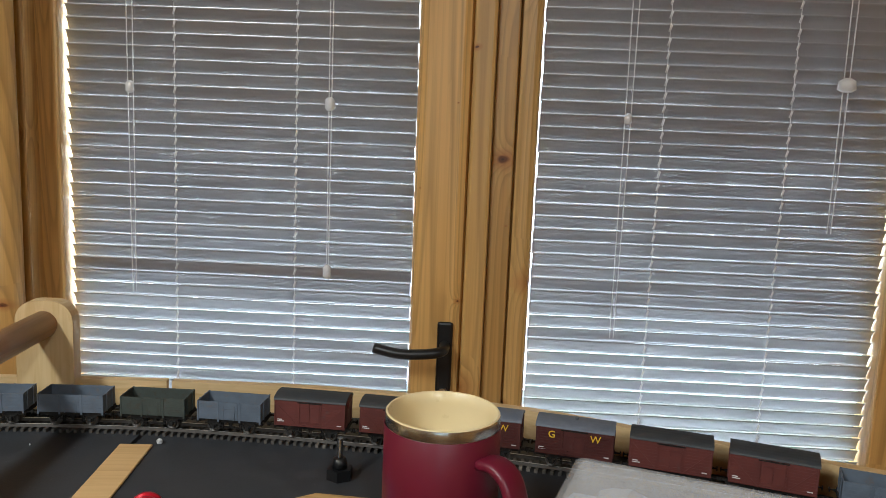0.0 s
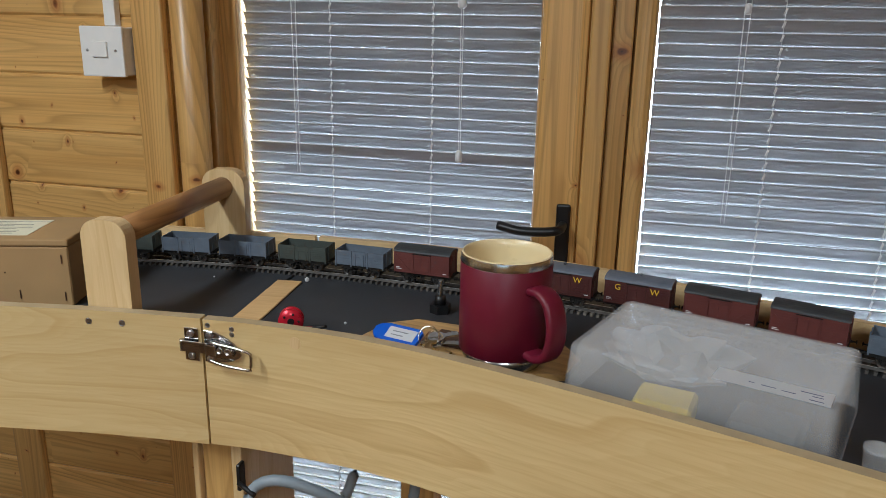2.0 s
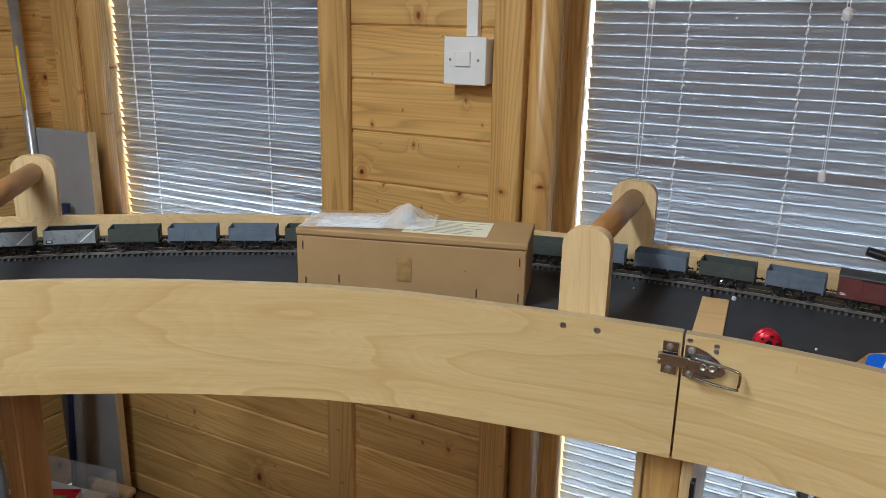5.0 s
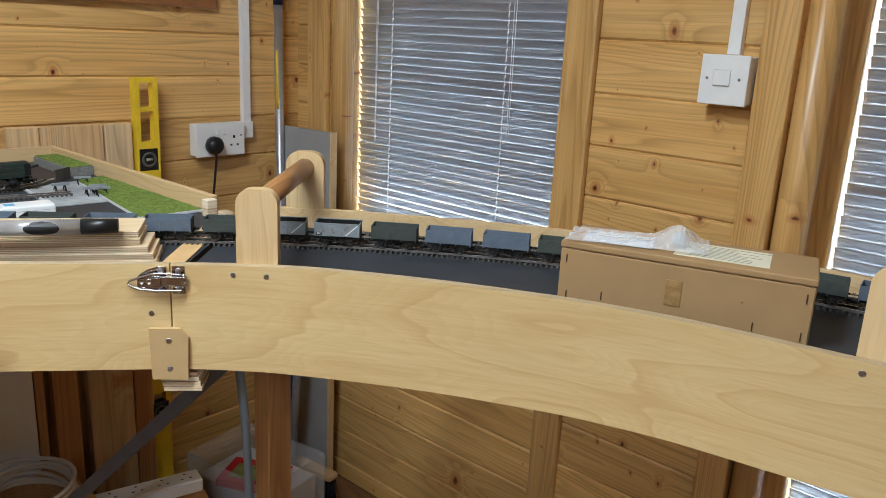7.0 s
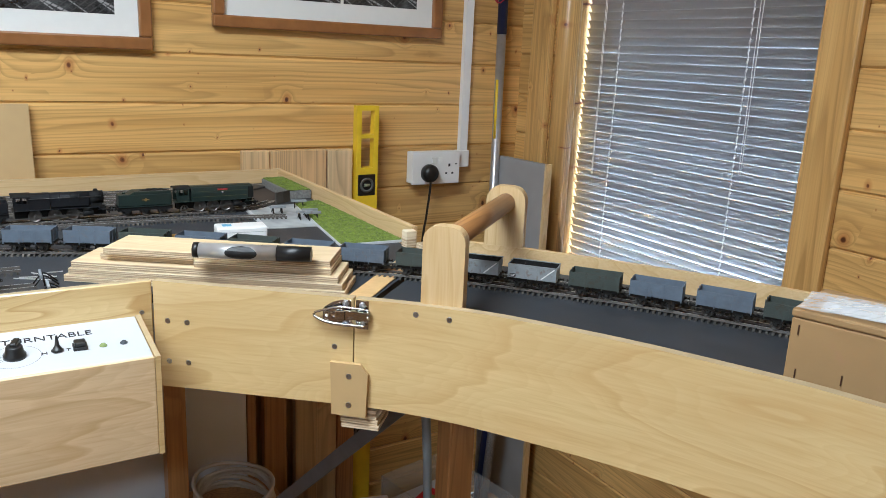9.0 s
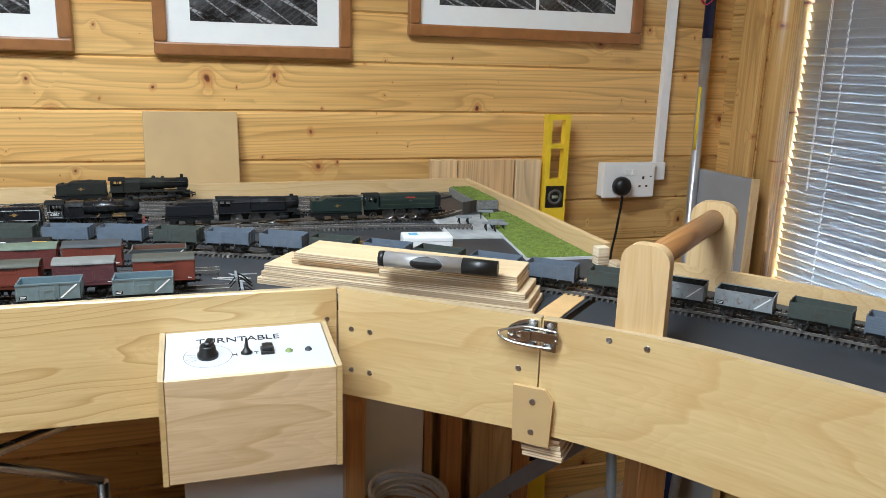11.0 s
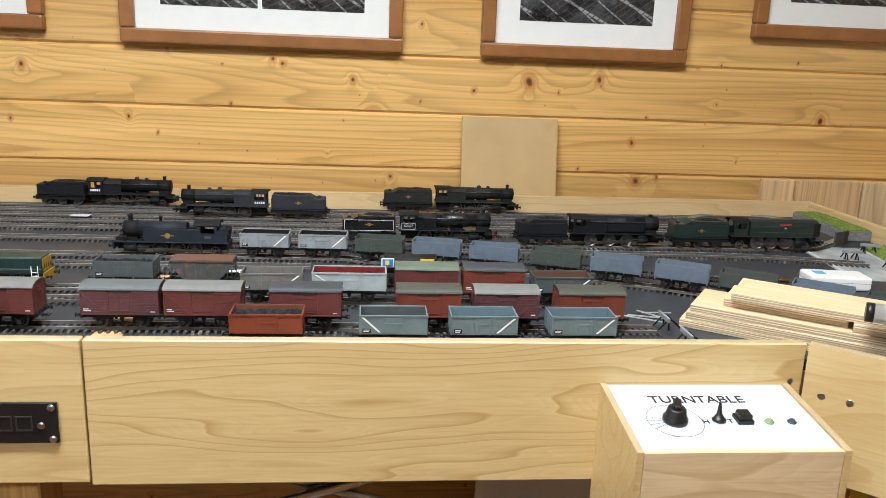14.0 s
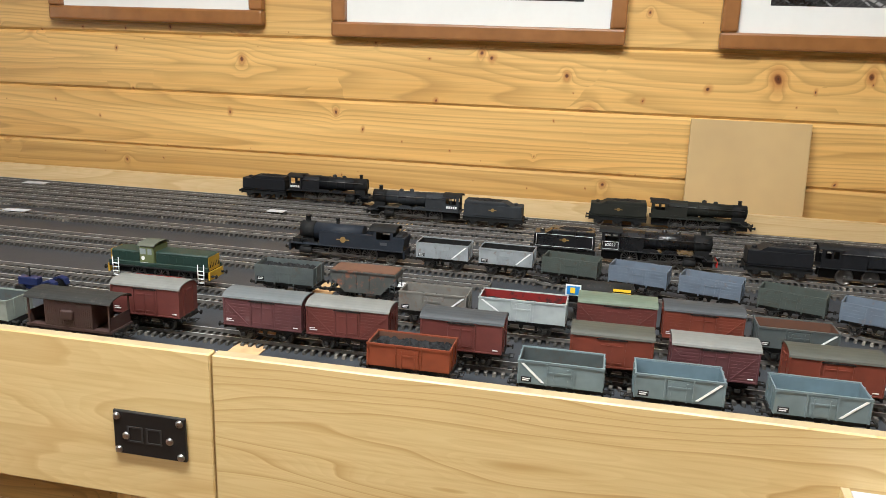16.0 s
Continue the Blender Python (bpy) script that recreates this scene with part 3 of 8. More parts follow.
bridge = thing("lifting_bridge", "curved plywood lift-out bridge with wooden carrying rails", "baseboard", group="baseboards")
part("top", slab([Vector((p.x, p.y)) + Vector((0, 0.008)) for p in FRONT_BRIDGE], [Vector((p.x, p.y)) for p in BACK_BRIDGE], TOPZ - 0.012, TOPZ), BOARD, bridge, "charcoal painted top")
bm = bmesh.new()
sheet(bm, FRONT_BRIDGE, lambda u: 0.953, lambda u: LIP + 0.0045 * min(1, 5 * u), 0.012)
fascia_part(bm, PLY_RUN, bridge, "varnished plywood fascia")
bm = bmesh.new()
sheet(bm, BACK_BRIDGE, TOPZ - 0.06, 1.102, 0.010)
part("back_strip", bm, FENCE_X, bridge, "pale plywood edge strip")

east = thing("baseboard", "charcoal topped plywood baseboard curving before the doors", "baseboard", group="baseboards")
part("top", slab([Vector((p.x, p.y)) + Vector((0, 0.008)) for p in FRONT_RIGHT], [Vector((p.x, p.y)) for p in BACK_RIGHT], TOPZ - 0.012, TOPZ), BOARD, east, "charcoal painted top")
bm = bmesh.new()
sheet(bm, FRONT_RIGHT, 0.954, LIP + 0.004, 0.012)
fascia_part(bm, PLY_RUN, east, "varnished plywood fascia")
bm = bmesh.new()
sheet(bm, BACK_RIGHT, TOPZ - 0.06, 1.102, 0.010)
part("back_strip", bm, FENCE_X, east, "pale plywood edge strip")
# Hidden block, added to keep light from leaking through the fascia joint.
part("joint_block", bm_box(-0.336, -0.306, 0.5248, 0.536, 0.958, 1.056, bevel=0.001), PLY_Z, east)
STRIPE = ply("bare_wood_strip", 1, (0.68, 0.46, 0.21), (0.48, 0.27, 0.10))


def strip(a, b, w, parent):
    a, b = Vector((*a, 0)), Vector((*b, 0))
    d = b - a
    ang = math.degrees(math.atan2(d.y, d.x))
    part("edge_batten", bm_box(0, d.length, -w / 2, w / 2, 0, 0.0022, bevel=0.0006), STRIPE, parent, "bare pine batten across the joint", m=pose(a.x, a.y, TOPZ + 0.0002, 0, 0, ang))


strip((-0.303, 0.526), (-0.320, 0.712), 0.032, east)
strip((-1.185, 0.175), (-1.375, 0.375), 0.030, west)


def rail_posts(near, far, turn_n, turn_f, name):
    """Two rounded boards and the round rail between them."""
    for (x, y), turn, w, h in ((near, turn_n, 0.0257, 1.1895), (far, turn_f, 0.0300, 1.194)):
        rc = w * 0.72
        bend = [(w - rc + rc * math.cos(radians(a)), h - rc + rc * math.sin(radians(a))) for a in range(0, 91, 15)]
        pts = [(-w, 1.00), (w, 1.00)] + bend + [(-u, v) for u, v in reversed(bend)]
        bm = bmesh.new()
        prism(bm, pts, -0.009, 0.009)
        part("upright", bm, PLY_Z, bridge, "round-topped plywood upright", m=pose(x, y, 0, 0, 0, turn))
    a, b = Vector((*near, 1.169)), Vector((*far, 1.171))
    d = b - a
    part("handrail", bm_rod((0, 0.009, 0), (0, d.length - 0.009, 0), 0.0145, n=24), RAIL_PINE, bridge, "round stained pine handrail",
         m=pose(a.x, a.y, a.z, 0, 0, math.degrees(math.atan2(d.y, d.x)) - 90))


rail_posts((-1.083, 0.2485), (-1.272, 0.472), 42, 40, "left")
rail_posts((-0.431, 0.5235), (-0.452, 0.795), 4, 6, "right")

SCREW = mat("zinc_screw", (0.5, 0.5, 0.5), 0.3, 1.0, var=0.3, scale=400)


def screw(x, y, z, turn, parent, r=0.0036):
    bm = bmesh.new()
    lathe(bm, [(r, -0.0002), (r, 0.0003), (r * 0.75, 0.0003), (r * 0.7, 0.0001)], 12)
    box(bm, -r * 0.55, r * 0.55, -0.0004, 0.0004, 0.0000, 0.0002)
    box(bm, -0.0004, 0.0004, -r * 0.55, r * 0.55, 0.0000, 0.0002)
    part("screw", bm, SCREW, parent, m=pose(x, y, z, 90, 0, turn))


def on_front(line, x):
    i = max(k for k in range(len(line) - 1) if line[k].x <= x)
    p, q = line[i], line[i + 1]
    f = (x - p.x) / (q.x - p.x)
    return x, p.y + f * (q.y - p.y), math.degrees(math.atan2(q.y - p.y, q.x - p.x))


for sx, sz in ((-0.4443, 1.0847), (-0.408, 1.0845), (-1.092, 1.082), (-1.060, 1.082)):
    x, y, a = on_front(FRONT_BRIDGE, sx)
    screw(x, y, sz, a, bridge)
for sx, sz in ((-0.314, 1.090), (-0.288, 1.088), (-0.288, 1.082)):
    x, y, a = on_front(FRONT_RIGHT, sx)
    screw(x, y, sz, a, east, 0.0028)
x, y, a = on_front(FRONT_RIGHT, -0.218)
bm = bmesh.new()
lathe(bm, [(0.0065, 0), (0.0065, 0.0004)], 16)
part("filler_dot", bm, FENCE, east, "pale filled screw hole", m=pose(x, y, 1.082, 90, 0, a))
SIDE = math.degrees(math.atan2(0.199, 0.1635))
for f, sz in ((0.07, 1.041), (0.17, 1.041), (0.07, 0.987), (0.17, 0.987), (0.92, 1.08), (0.91, 1.028)):
    screw(-1.3135 + 0.1635 * f, -0.036 + 0.199 * f, sz, SIDE, west)
for yy in (-0.05,):
    screw(-1.315, yy, 1.052, 90, west, 0.003)

# ---- toggle catches ----
CATCH = mat("nickel_plate", (0.50, 0.49, 0.48), 0.2, 1.0, var=0.12, scale=60, bumps=0.0)


def rivet(bm, x, y, z, r=0.0040):
    lathe(bm, [(r, 0), (r * 0.96, 0.0012), (r * 0.6, 0.0021), (r * 0.25, 0.0017), (0.0002, 0.0016)], 14, pose(x, y, z, 90, 0, 0))


def catch(x, y, z, turn, flip, label):
    """An over-centre toggle catch: a two-lobed keeper, a tapered base, hook plate, lever and wire bail."""
    t = thing("toggle_catch", label, "catch", pose(x, y, z, 0, 0, turn), group="toggle catches")
    s = -1 if flip else 1
    sx = lambda a, b: (min(s * a, s * b), max(s * a, s * b))
    side = lambda pts: [(s * u, v) for u, v in pts]
    bm = bmesh.new()
    for v in (-0.0125, 0.0125):
        box(bm, *sx(-0.0195, -0.0035), -0.0020, 0, v - 0.0055, v + 0.0055, bevel=0.0009, seg=2)
    box(bm, *sx(-0.0195, -0.0035), -0.0024, 0, -0.0072, 0.0072, bevel=0.0006)
    part("keeper", bm, CATCH, t)
    bm = bmesh.new()
    prism(bm, side([(0.003, -0.0172), (0.003, 0.0172), (0.014, 0.0168), (0.026, 0.0125), (0.036, 0.006), (0.043, -0.002), (0.044, -0.006), (0.041, -0.010), (0.032, -0.0145), (0.018, -0.017)]), -0.0020, 0)
    bmesh.ops.bevel(bm, geom=list(bm.edges), offset=0.0005, segments=1, affect="EDGES")
    part("base", bm, CATCH, t)
    bm = bmesh.new()
    rod(bm, (s * -0.020, -0.0050, 0.0002), (s * -0.020, -0.0050, 0.0062), 0.0028, 12)
    rod(bm, (s * -0.020, -0.0050, -0.0062), (s * -0.020, -0.0050, -0.0002), 0.0028, 12)
    box(bm, *sx(-0.020, 0.010), -0.0080, -0.0056, -0.0058, 0.0058, bevel=0.0009, seg=2)
    box(bm, *sx(0.008, 0.020), -0.0104, -0.0076, -0.0064, 0.0052, bevel=0.0010, seg=2)
    part("hook_plate", bm, CATCH, t)
    bm = bmesh.new()
    prism(bm, side([(0.010, -0.0095), (0.010, 0.0082), (0.020, 0.0078), (0.031, 0.0045), (0.037, 0.0), (0.0375, -0.006), (0.033, -0.0098)]), -0.0064, -0.0022)
    bmesh.ops.bevel(bm, geom=list(bm.edges), offset=0.0011, segments=2, affect="EDGES")
    part("lever", bm, CATCH, t)
    bm = bmesh.new()
    for u in (0.0225, 0.0315):
        lathe(bm, [(0.0040, 0.0), (0.0040, 0.0008), (0.0026, 0.0009), (0.0024, 0.0002), (0.0004, 0.0001)], 16, pose(s * u, -0.0066, -0.0015, 90, 0, 0))
    part("pivot", bm, STEEL, t, "dark steel pivot eyes")
    if not flip:
        pts = [(0.014, -0.0080, 0.0070), (0.040, -0.0086, 0.0046), (0.055, -0.0090, 0.0020), (0.0585, -0.0090, -0.0010), (0.0580, -0.0090, -0.0140), (0.0555, -0.0090, -0.0175), (0.030, -0.0084, -0.0160), (0.013, -0.0076, -0.0130)]
    else:
        pts = [(-0.017, -0.0070, 0.0085), (0.012, -0.0086, 0.0095), (0.030, -0.0080, 0.0050), (0.046, -0.0070, -0.0010), (0.0485, -0.0066, -0.0040), (0.046, -0.0066, -0.0070), (0.028, -0.0080, -0.0120), (-0.017, -0.0070, -0.0125)]
    bm = bmesh.new()
    tube(bm, spline([(s * u, w, v) for u, w, v in pts], 0.003), 0.0015, 10)
    part("wire_bail", bm, CATCH, t)
    for u, v in ((-0.0118, 0.0122), (-0.0118, -0.0124), (0.0095, 0.0125), (0.0095, -0.0135)):
        bm = bmesh.new()
        rivet(bm, s * u, -0.0020, v)
        box(bm, s * u - 0.0022, s * u + 0.0022, -0.0043, -0.0037, v - 0.0003, v + 0.0003)
        part("screw", bm, SCREW, t)


catch(-0.3205, 0.5105, 1.068, 1, False, "bright chrome toggle catch across a fascia joint")
catch(-1.149, 0.1625, 1.073, 46, True, "bright chrome toggle catch on a plywood fascia joint")
bm = bmesh.new()
prism(bm, [(-0.022, -0.037), (0.022, -0.037), (0.024, 0.020), (0.014, 0.032), (-0.024, 0.032)], -0.006, 0)
part("locating_plate", bm, MDF, west, "small fibreboard locating plate", m=pose(-1.150, 0.160, 0.978, 0, 0, 48))
for v in (0.016, -0.022):
    screw(-1.1453, 0.1558, 0.978 + v, 48, west)

# ---- controls ----
PRINT = mat("black_print", (0.015, 0.015, 0.017), 0.6, var=0.1)


def words(text, size, m, parent, material, label="", depth=0.0004):
    cu = bpy.data.curves.new("lettering", "FONT")
    cu.body, cu.size, cu.extrude, cu.align_x, cu.align_y = text, size, depth / 2, "CENTER", "CENTER"
    tmp = bpy.data.objects.new("lettering_text", cu)
    me = bpy.data.meshes.new_from_object(tmp)
    bpy.data.objects.remove(tmp)
    me.materials.clear()
    me.materials.append(material)
    ob = new("lettering", me)
    ob.parent = parent
    ob.matrix_basis = m
    return tagged(ob, label)


cb = thing("control_box", "plywood control box with a white sloping panel", "control box")
X0, X1, Y0, Y1 = -1.314, -1.200, -0.246, -0.052
bm = bmesh.new()
prism(bm, [(X0 - 0.001, 0.915), (X1, 0.915), (X1, 1.0365), (X0 - 0.001, 1.0495)][::-1], Y0, Y0 + 0.006)
side = part("side", bm, [PLY_Y, LIP_DIMMED], cb)
# Top edges take the lowered colour to balance light from above.
for f in side.data.polygons:
    f.material_index = int(f.normal.z > 0.9)
bm = bmesh.new()
prism(bm, [(X0 - 0.001, 0.915), (X1, 0.915), (X1, 1.0365), (X0 - 0.001, 1.0495)][::-1], Y1 - 0.006, Y1)
side = part("side", bm, [PLY_Y, LIP_DIMMED], cb)
for f in side.data.polygons:
    f.material_index = int(f.normal.z > 0.9)
part("front", bm_box(X1 - 0.007, X1 - 0.0005, Y0 + 0.0063, Y1 - 0.0063, 0.9155, 1.036, bevel=0.0008), ply("pale_ply", 1, (0.74, 0.58, 0.36)), cb, "pale birch front")
slope = math.degrees(math.atan2(-0.013, 0.114))
panel_m = pose((X0 + X1) / 2 - 0.003, (Y0 + Y1) / 2, 1.0420, 0, -slope, 0)
pm = panel_m @ pose(0, 0, 0, 0, 0, 90)
pw, ph = (Y1 - Y0) / 2 - 0.007, 0.055
part("panel", bm_box(-pw, pw, -ph, ph, -0.002, 0.0, bevel=0.0004), mat("printed_panel", (0.47, 0.48, 0.50), 0.5, var=0.02), cb, "white printed panel", m=pm)
words("TURNTABLE", 0.0172, pm @ pose(-0.010, 0.026, 0.0002), cb, PRINT, "black capitals reading TURNTABLE")
words("H", 0.009, pm @ pose(-0.016, -0.012, 0.0002), cb, PRINT)
words("T", 0.009, pm @ pose(0.008, -0.011, 0.0002), cb, PRINT)
bm = bmesh.new()
for i in range(40):
    a0, a1 = 2 * math.pi * i / 40, 2 * math.pi * (i + 1) / 40
    r0, r1 = 0.0258, 0.0262
    bm.faces.new([bm.verts.new((r * math.cos(a), r * math.sin(a), 0.0003)) for r, a in ((r0, a0), (r1, a0), (r1, a1), (r0, a1))])
for a in (165, 180, 195, 210):
    c, s_ = math.cos(radians(a)), math.sin(radians(a))
    bm.faces.new([bm.verts.new((u * c - w * s_, u * s_ + w * c, 0.0003)) for u, w in ((0.012, -0.0002), (0.026, -0.0002), (0.026, 0.0002), (0.012, 0.0002))])
part("dial_marks", bm, PRINT, cb, "fine black dial ring", m=pm @ pose(-0.045, -0.010, 0))
bm = bmesh.new()
lathe(bm, [(0.0115, 0), (0.0115, 0.004), (0.0095, 0.006), (0.0085, 0.0125), (0.0075, 0.014)], 20)
box(bm, -0.0035, 0.0035, -0.011, 0.004, 0.004, 0.018, bevel=0.001)
part("rotary_knob", bm, BLACK, cb, "black pointer knob", m=pm @ pose(-0.045, -0.010, 0, 0, 0, 160))
bm = bmesh.new()
lathe(bm, [(0.0065, 0), (0.0065, 0.002), (0.005, 0.003), (0.0025, 0.007), (0.0012, 0.017), (0.001, 0.018)], 16, pose(0, 0, 0, -12, 0, 0))
part("toggle_lever", bm, BLACK, cb, "black toggle lever", m=pm @ pose(-0.003, -0.010, 0))
bm = bmesh.new()
box(bm, -0.0075, 0.0075, -0.0075, 0.0075, 0, 0.004, bevel=0.0006)
box(bm, -0.006, 0.006, -0.006, 0.006, 0.004, 0.009, bevel=0.001)
part("push_button", bm, BLACK, cb, "square black push button", m=pm @ pose(0.020, -0.010, 0))
for k, (u, c) in enumerate(((0.044, (0.25, 0.32, 0.12)), (0.066, (0.05, 0.06, 0.07)))):
    bm = bmesh.new()
    lathe(bm, [(0.0042, 0), (0.0042, 0.001), (0.0028, 0.0012), (0.0026, 0.0028), (0.001, 0.0036)], 14)
    part("indicator", bm, mat("indicator_lens" + "ab"[k], c, 0.2, var=0.1), cb, "small round indicator lamp", m=pm @ pose(u, -0.013, 0))

sp = thing("socket_plate", "black connector plate screwed to a plywood fascia", "socket plate")
part("plate", bm_box(-1.3148, -1.3115, -0.832, -0.763, 0.990, 1.031, bevel=0.0006), BLACK, sp)
for yy in (-0.811, -0.793):
    bm = bmesh.new()
    for y0, y1, z0, z1 in ((-0.0075, 0.0075, 0.006, 0.0075), (-0.0075, 0.0075, -0.0075, -0.006), (-0.0075, -0.006, -0.006, 0.006), (0.006, 0.0075, -0.006, 0.006)):
        box(bm, -1.3116, -1.3108, yy + y0, yy + y1, 1.010 + z0, 1.010 + z1)
    part("jack", bm, mat("jack_black", (0.03, 0.03, 0.03), 0.3), sp)
for yy, zz in ((-0.828, 1.026), (-0.768, 1.026), (-0.828, 0.994), (-0.768, 0.994), (-0.820, 1.008), (-0.778, 1.008)):
    bm = bmesh.new()
    lathe(bm, [(0.0036, 0), (0.0034, 0.001), (0.002, 0.0022)], 12, pose(-1.3115, yy, zz, 0, 90, 0))
    part("bolt", bm, SCREW, sp)

# ---- wall fittings ----
light_switch = thing("light_switch", "white square light switch on a surface box", "light switch")
part("box", bm_box(-0.922, -0.836, 1.124, WALL_A - 0.0005, 1.285, 1.371, bevel=0.003, seg=2), WHITE, light_switch)
part("faceplate", bm_box(-0.924, -0.834, 1.115, 1.1235, 1.283, 1.373, bevel=0.002, seg=2), WHITE, light_switch)
part("rocker", bm_box(-0.898, -0.866, 1.111, 1.1148, 1.318, 1.346, bevel=0.001), WHITE, light_switch)
for xx in (-0.910, -0.850):
    bm = bmesh.new()
    lathe(bm, [(0.0028, 0), (0.0022, 0.0012)], 10, pose(xx, 1.115, 1.330, 90, 0, 0))
    part("screw", bm, SCREW, light_switch)
cond = thing("cable_trunking", "white plastic cable trunking rising from a light switch", "trunking")
part("cover", bm_box(-0.892, -0.868, 1.146, WALL_A - 0.0008, 1.3735, 2.35, bevel=0.001), WHITE, cond)

sock = thing("wall_socket", "white double wall socket on a surface box", "wall socket")
SX = WALL_B
part("box", bm_box(SX + 0.0005, SX + 0.030, 0.800, 0.946, 1.036, 1.122, bevel=0.003, seg=2), WHITE, sock)
part("faceplate", bm_box(SX + 0.0305, SX + 0.038, 0.798, 0.948, 1.034, 1.124, bevel=0.002, seg=2), WHITE, sock)
for yy in (0.864, 0.884):
    part("switch", bm_box(SX + 0.0382, SX + 0.0415, yy - 0.006, yy + 0.006, 1.092, 1.108, bevel=0.0008), WHITE, sock)
bm = bmesh.new()
for yy, zz, hh in ((0.914, 1.085, 0.004), (0.905, 1.063, 0.0025), (0.925, 1.063, 0.0025), (0.936, 1.088, 0.0015)):
    box(bm, SX + 0.0381, SX + 0.0385, yy - 0.003, yy + 0.003, zz - hh, zz + hh)
part("pin_holes", bm, BLACK, sock, "dark pin slots")
plug = thing("plug", "black mains plug with its lead hanging", "plug")
bm = bmesh.new()
lathe(bm, [(0.020, 0), (0.0245, 0.004), (0.024, 0.018), (0.017, 0.028), (0.004, 0.030)], 24, pose(SX + 0.0386, 0.846, 1.066, 0, 90, 0))
part("body", bm, BLACK, plug)
bm = bmesh.new()
tube(bm, spline([(SX + 0.055, 0.846, 1.05), (SX + 0.054, 0.846, 1.02), (SX + 0.047, 0.842, 0.95), (SX + 0.045, 0.832, 0.85), (SX + 0.05, 0.835, 0.6)], 0.01), 0.0033, 8)
part("lead", bm, BLACK, plug)
tr2 = thing("cable_trunking", "white plastic cable trunking above a wall socket", "trunking")
part("cover", bm_box(SX + 0.0006, SX + 0.018, 0.960, 0.984, 1.12, 2.35, bevel=0.001), WHITE, tr2)
part("elbow", bm_box(SX + 0.0006, SX + 0.022, 0.9485, 0.989, 1.075, 1.122, bevel=0.002), WHITE, tr2)

YELLOW = mat("yellow_paint", (0.80, 0.56, 0.02), 0.4, var=0.08)
level = thing("spirit_level", "long yellow spirit level standing against a log wall", "spirit level", pose(-2.150, 0.653, 0, 0, 0.6, 0))
bm = bmesh.new()
LW, L0, L1 = 0.0305, 0.045, 1.247
holes = [(1.175, 1.235), (1.09, 1.165), (0.55, 0.64), (0.3, 0.4)]
zs = [L0] + [z for a, b in sorted(holes) for z in (a, b)] + [L1]
for z0, z1 in zip(zs[::2], zs[1::2]):
    box(bm, -0.011, 0.011, -LW, LW, z0, z1, bevel=0.0)
for a, b in holes:
    for s in (-1, 1):
        box(bm, -0.011, 0.011, s * LW - 0.013 * (s > 0), s * LW + 0.013 * (s < 0), a, b)
bmesh.ops.remove_doubles(bm, verts=bm.verts, dist=0.0001)
part("body", bm, YELLOW, level)
for z in (1.045, 0.345):
    part("vial_block", bm_box(-0.0125, 0.0125, -0.025, 0.025, z - 0.028, z + 0.028, bevel=0.002), BLACK, level, "black vial holder")
    bm = bmesh.new()
    lathe(bm, [(0.013, 0.0), (0.0195, 0.0), (0.0195, 0.0012), (0.013, 0.0012), (0.013, 0.0)], 24, pose(0.0126, 0, z, 0, 90, 0), ends=False)
    part("vial_ring", bm, mat("smoke_ring", (0.10, 0.10, 0.09), 0.3), level, "grey vial ring")
    bm = bmesh.new()
    rod(bm, (0.0128, -0.008, z), (0.0128, 0.008, z), 0.004, 10)
    part("vial", bm, mat("vial_green", (0.25, 0.27, 0.18), 0.15), level, "dull green vial")

sheet_mdf = thing("fibreboard_sheet", "square offcut of tan fibreboard leaning on the wall", "board", pose(-2.128, -0.200, 1.0, 0, -9, 0))
part("sheet", bm_box(-0.006, -0.0, -0.097, 0.097, -0.02, 0.248, bevel=0.0008), MDF, sheet_mdf)
PALE = [pine("pale_offcut" + "abc"[i], 2, c, tuple(0.75 * k for k in c), knots=2.0) for i, c in enumerate(((0.66, 0.46, 0.24), (0.62, 0.41, 0.2), (0.68, 0.5, 0.28)))]
for i, (a, b, top) in enumerate(((0.335, 0.40, 1.138), (0.402, 0.545, 1.138), (0.548, 0.615, 1.137))):
    t = thing("timber_offcut", "pale planed pine offcut standing against the wall", "timber", group="timber offcuts")
    part("plank", bm_box(-2.165 + 0.004 * i, -2.140 + 0.004 * i, a, b, 0.12, top, bevel=0.002), PALE[i], t)
for i, (a, b, x, top, c) in enumerate(((0.36, 0.42, -2.10, 0.80, 1), (0.44, 0.50, -2.09, 0.86, 0), (0.50, 0.56, -2.105, 0.84, 2), (0.565, 0.615, -2.11, 0.82, 1))):
    t = thing("timber_offcut", "rough brown plank stored upright under the layout", "timber", group="timber offcuts")
    part("plank", bm_box(x - 0.012, x + 0.012, a, b, 0.0, top, bevel=0.002), LEG_PINE if c == 1 else PALE[c], t)
wb = thing("white_panel", "plain white panel stored under the layout", "panel")
part("sheet", bm_box(-2.05, -2.038, -0.25, 0.300, 0.0, 0.90, bevel=0.001), mat("dull_white", (0.72, 0.74, 0.78), 0.6, var=0.05, scale=5), wb)
part("edge_batten", bm_box(-2.055, -2.035, 0.302, 0.322, 0.0, 0.90, bevel=0.001), LEG_PINE, wb)

DARKWOOD = mat("dark_frame_wood", (0.30, 0.125, 0.036), 0.35, var=0.18, scale=25, coat=0.2)
MOUNT = mat("ivory_mount", (0.78, 0.78, 0.75), 0.8, var=0.02)


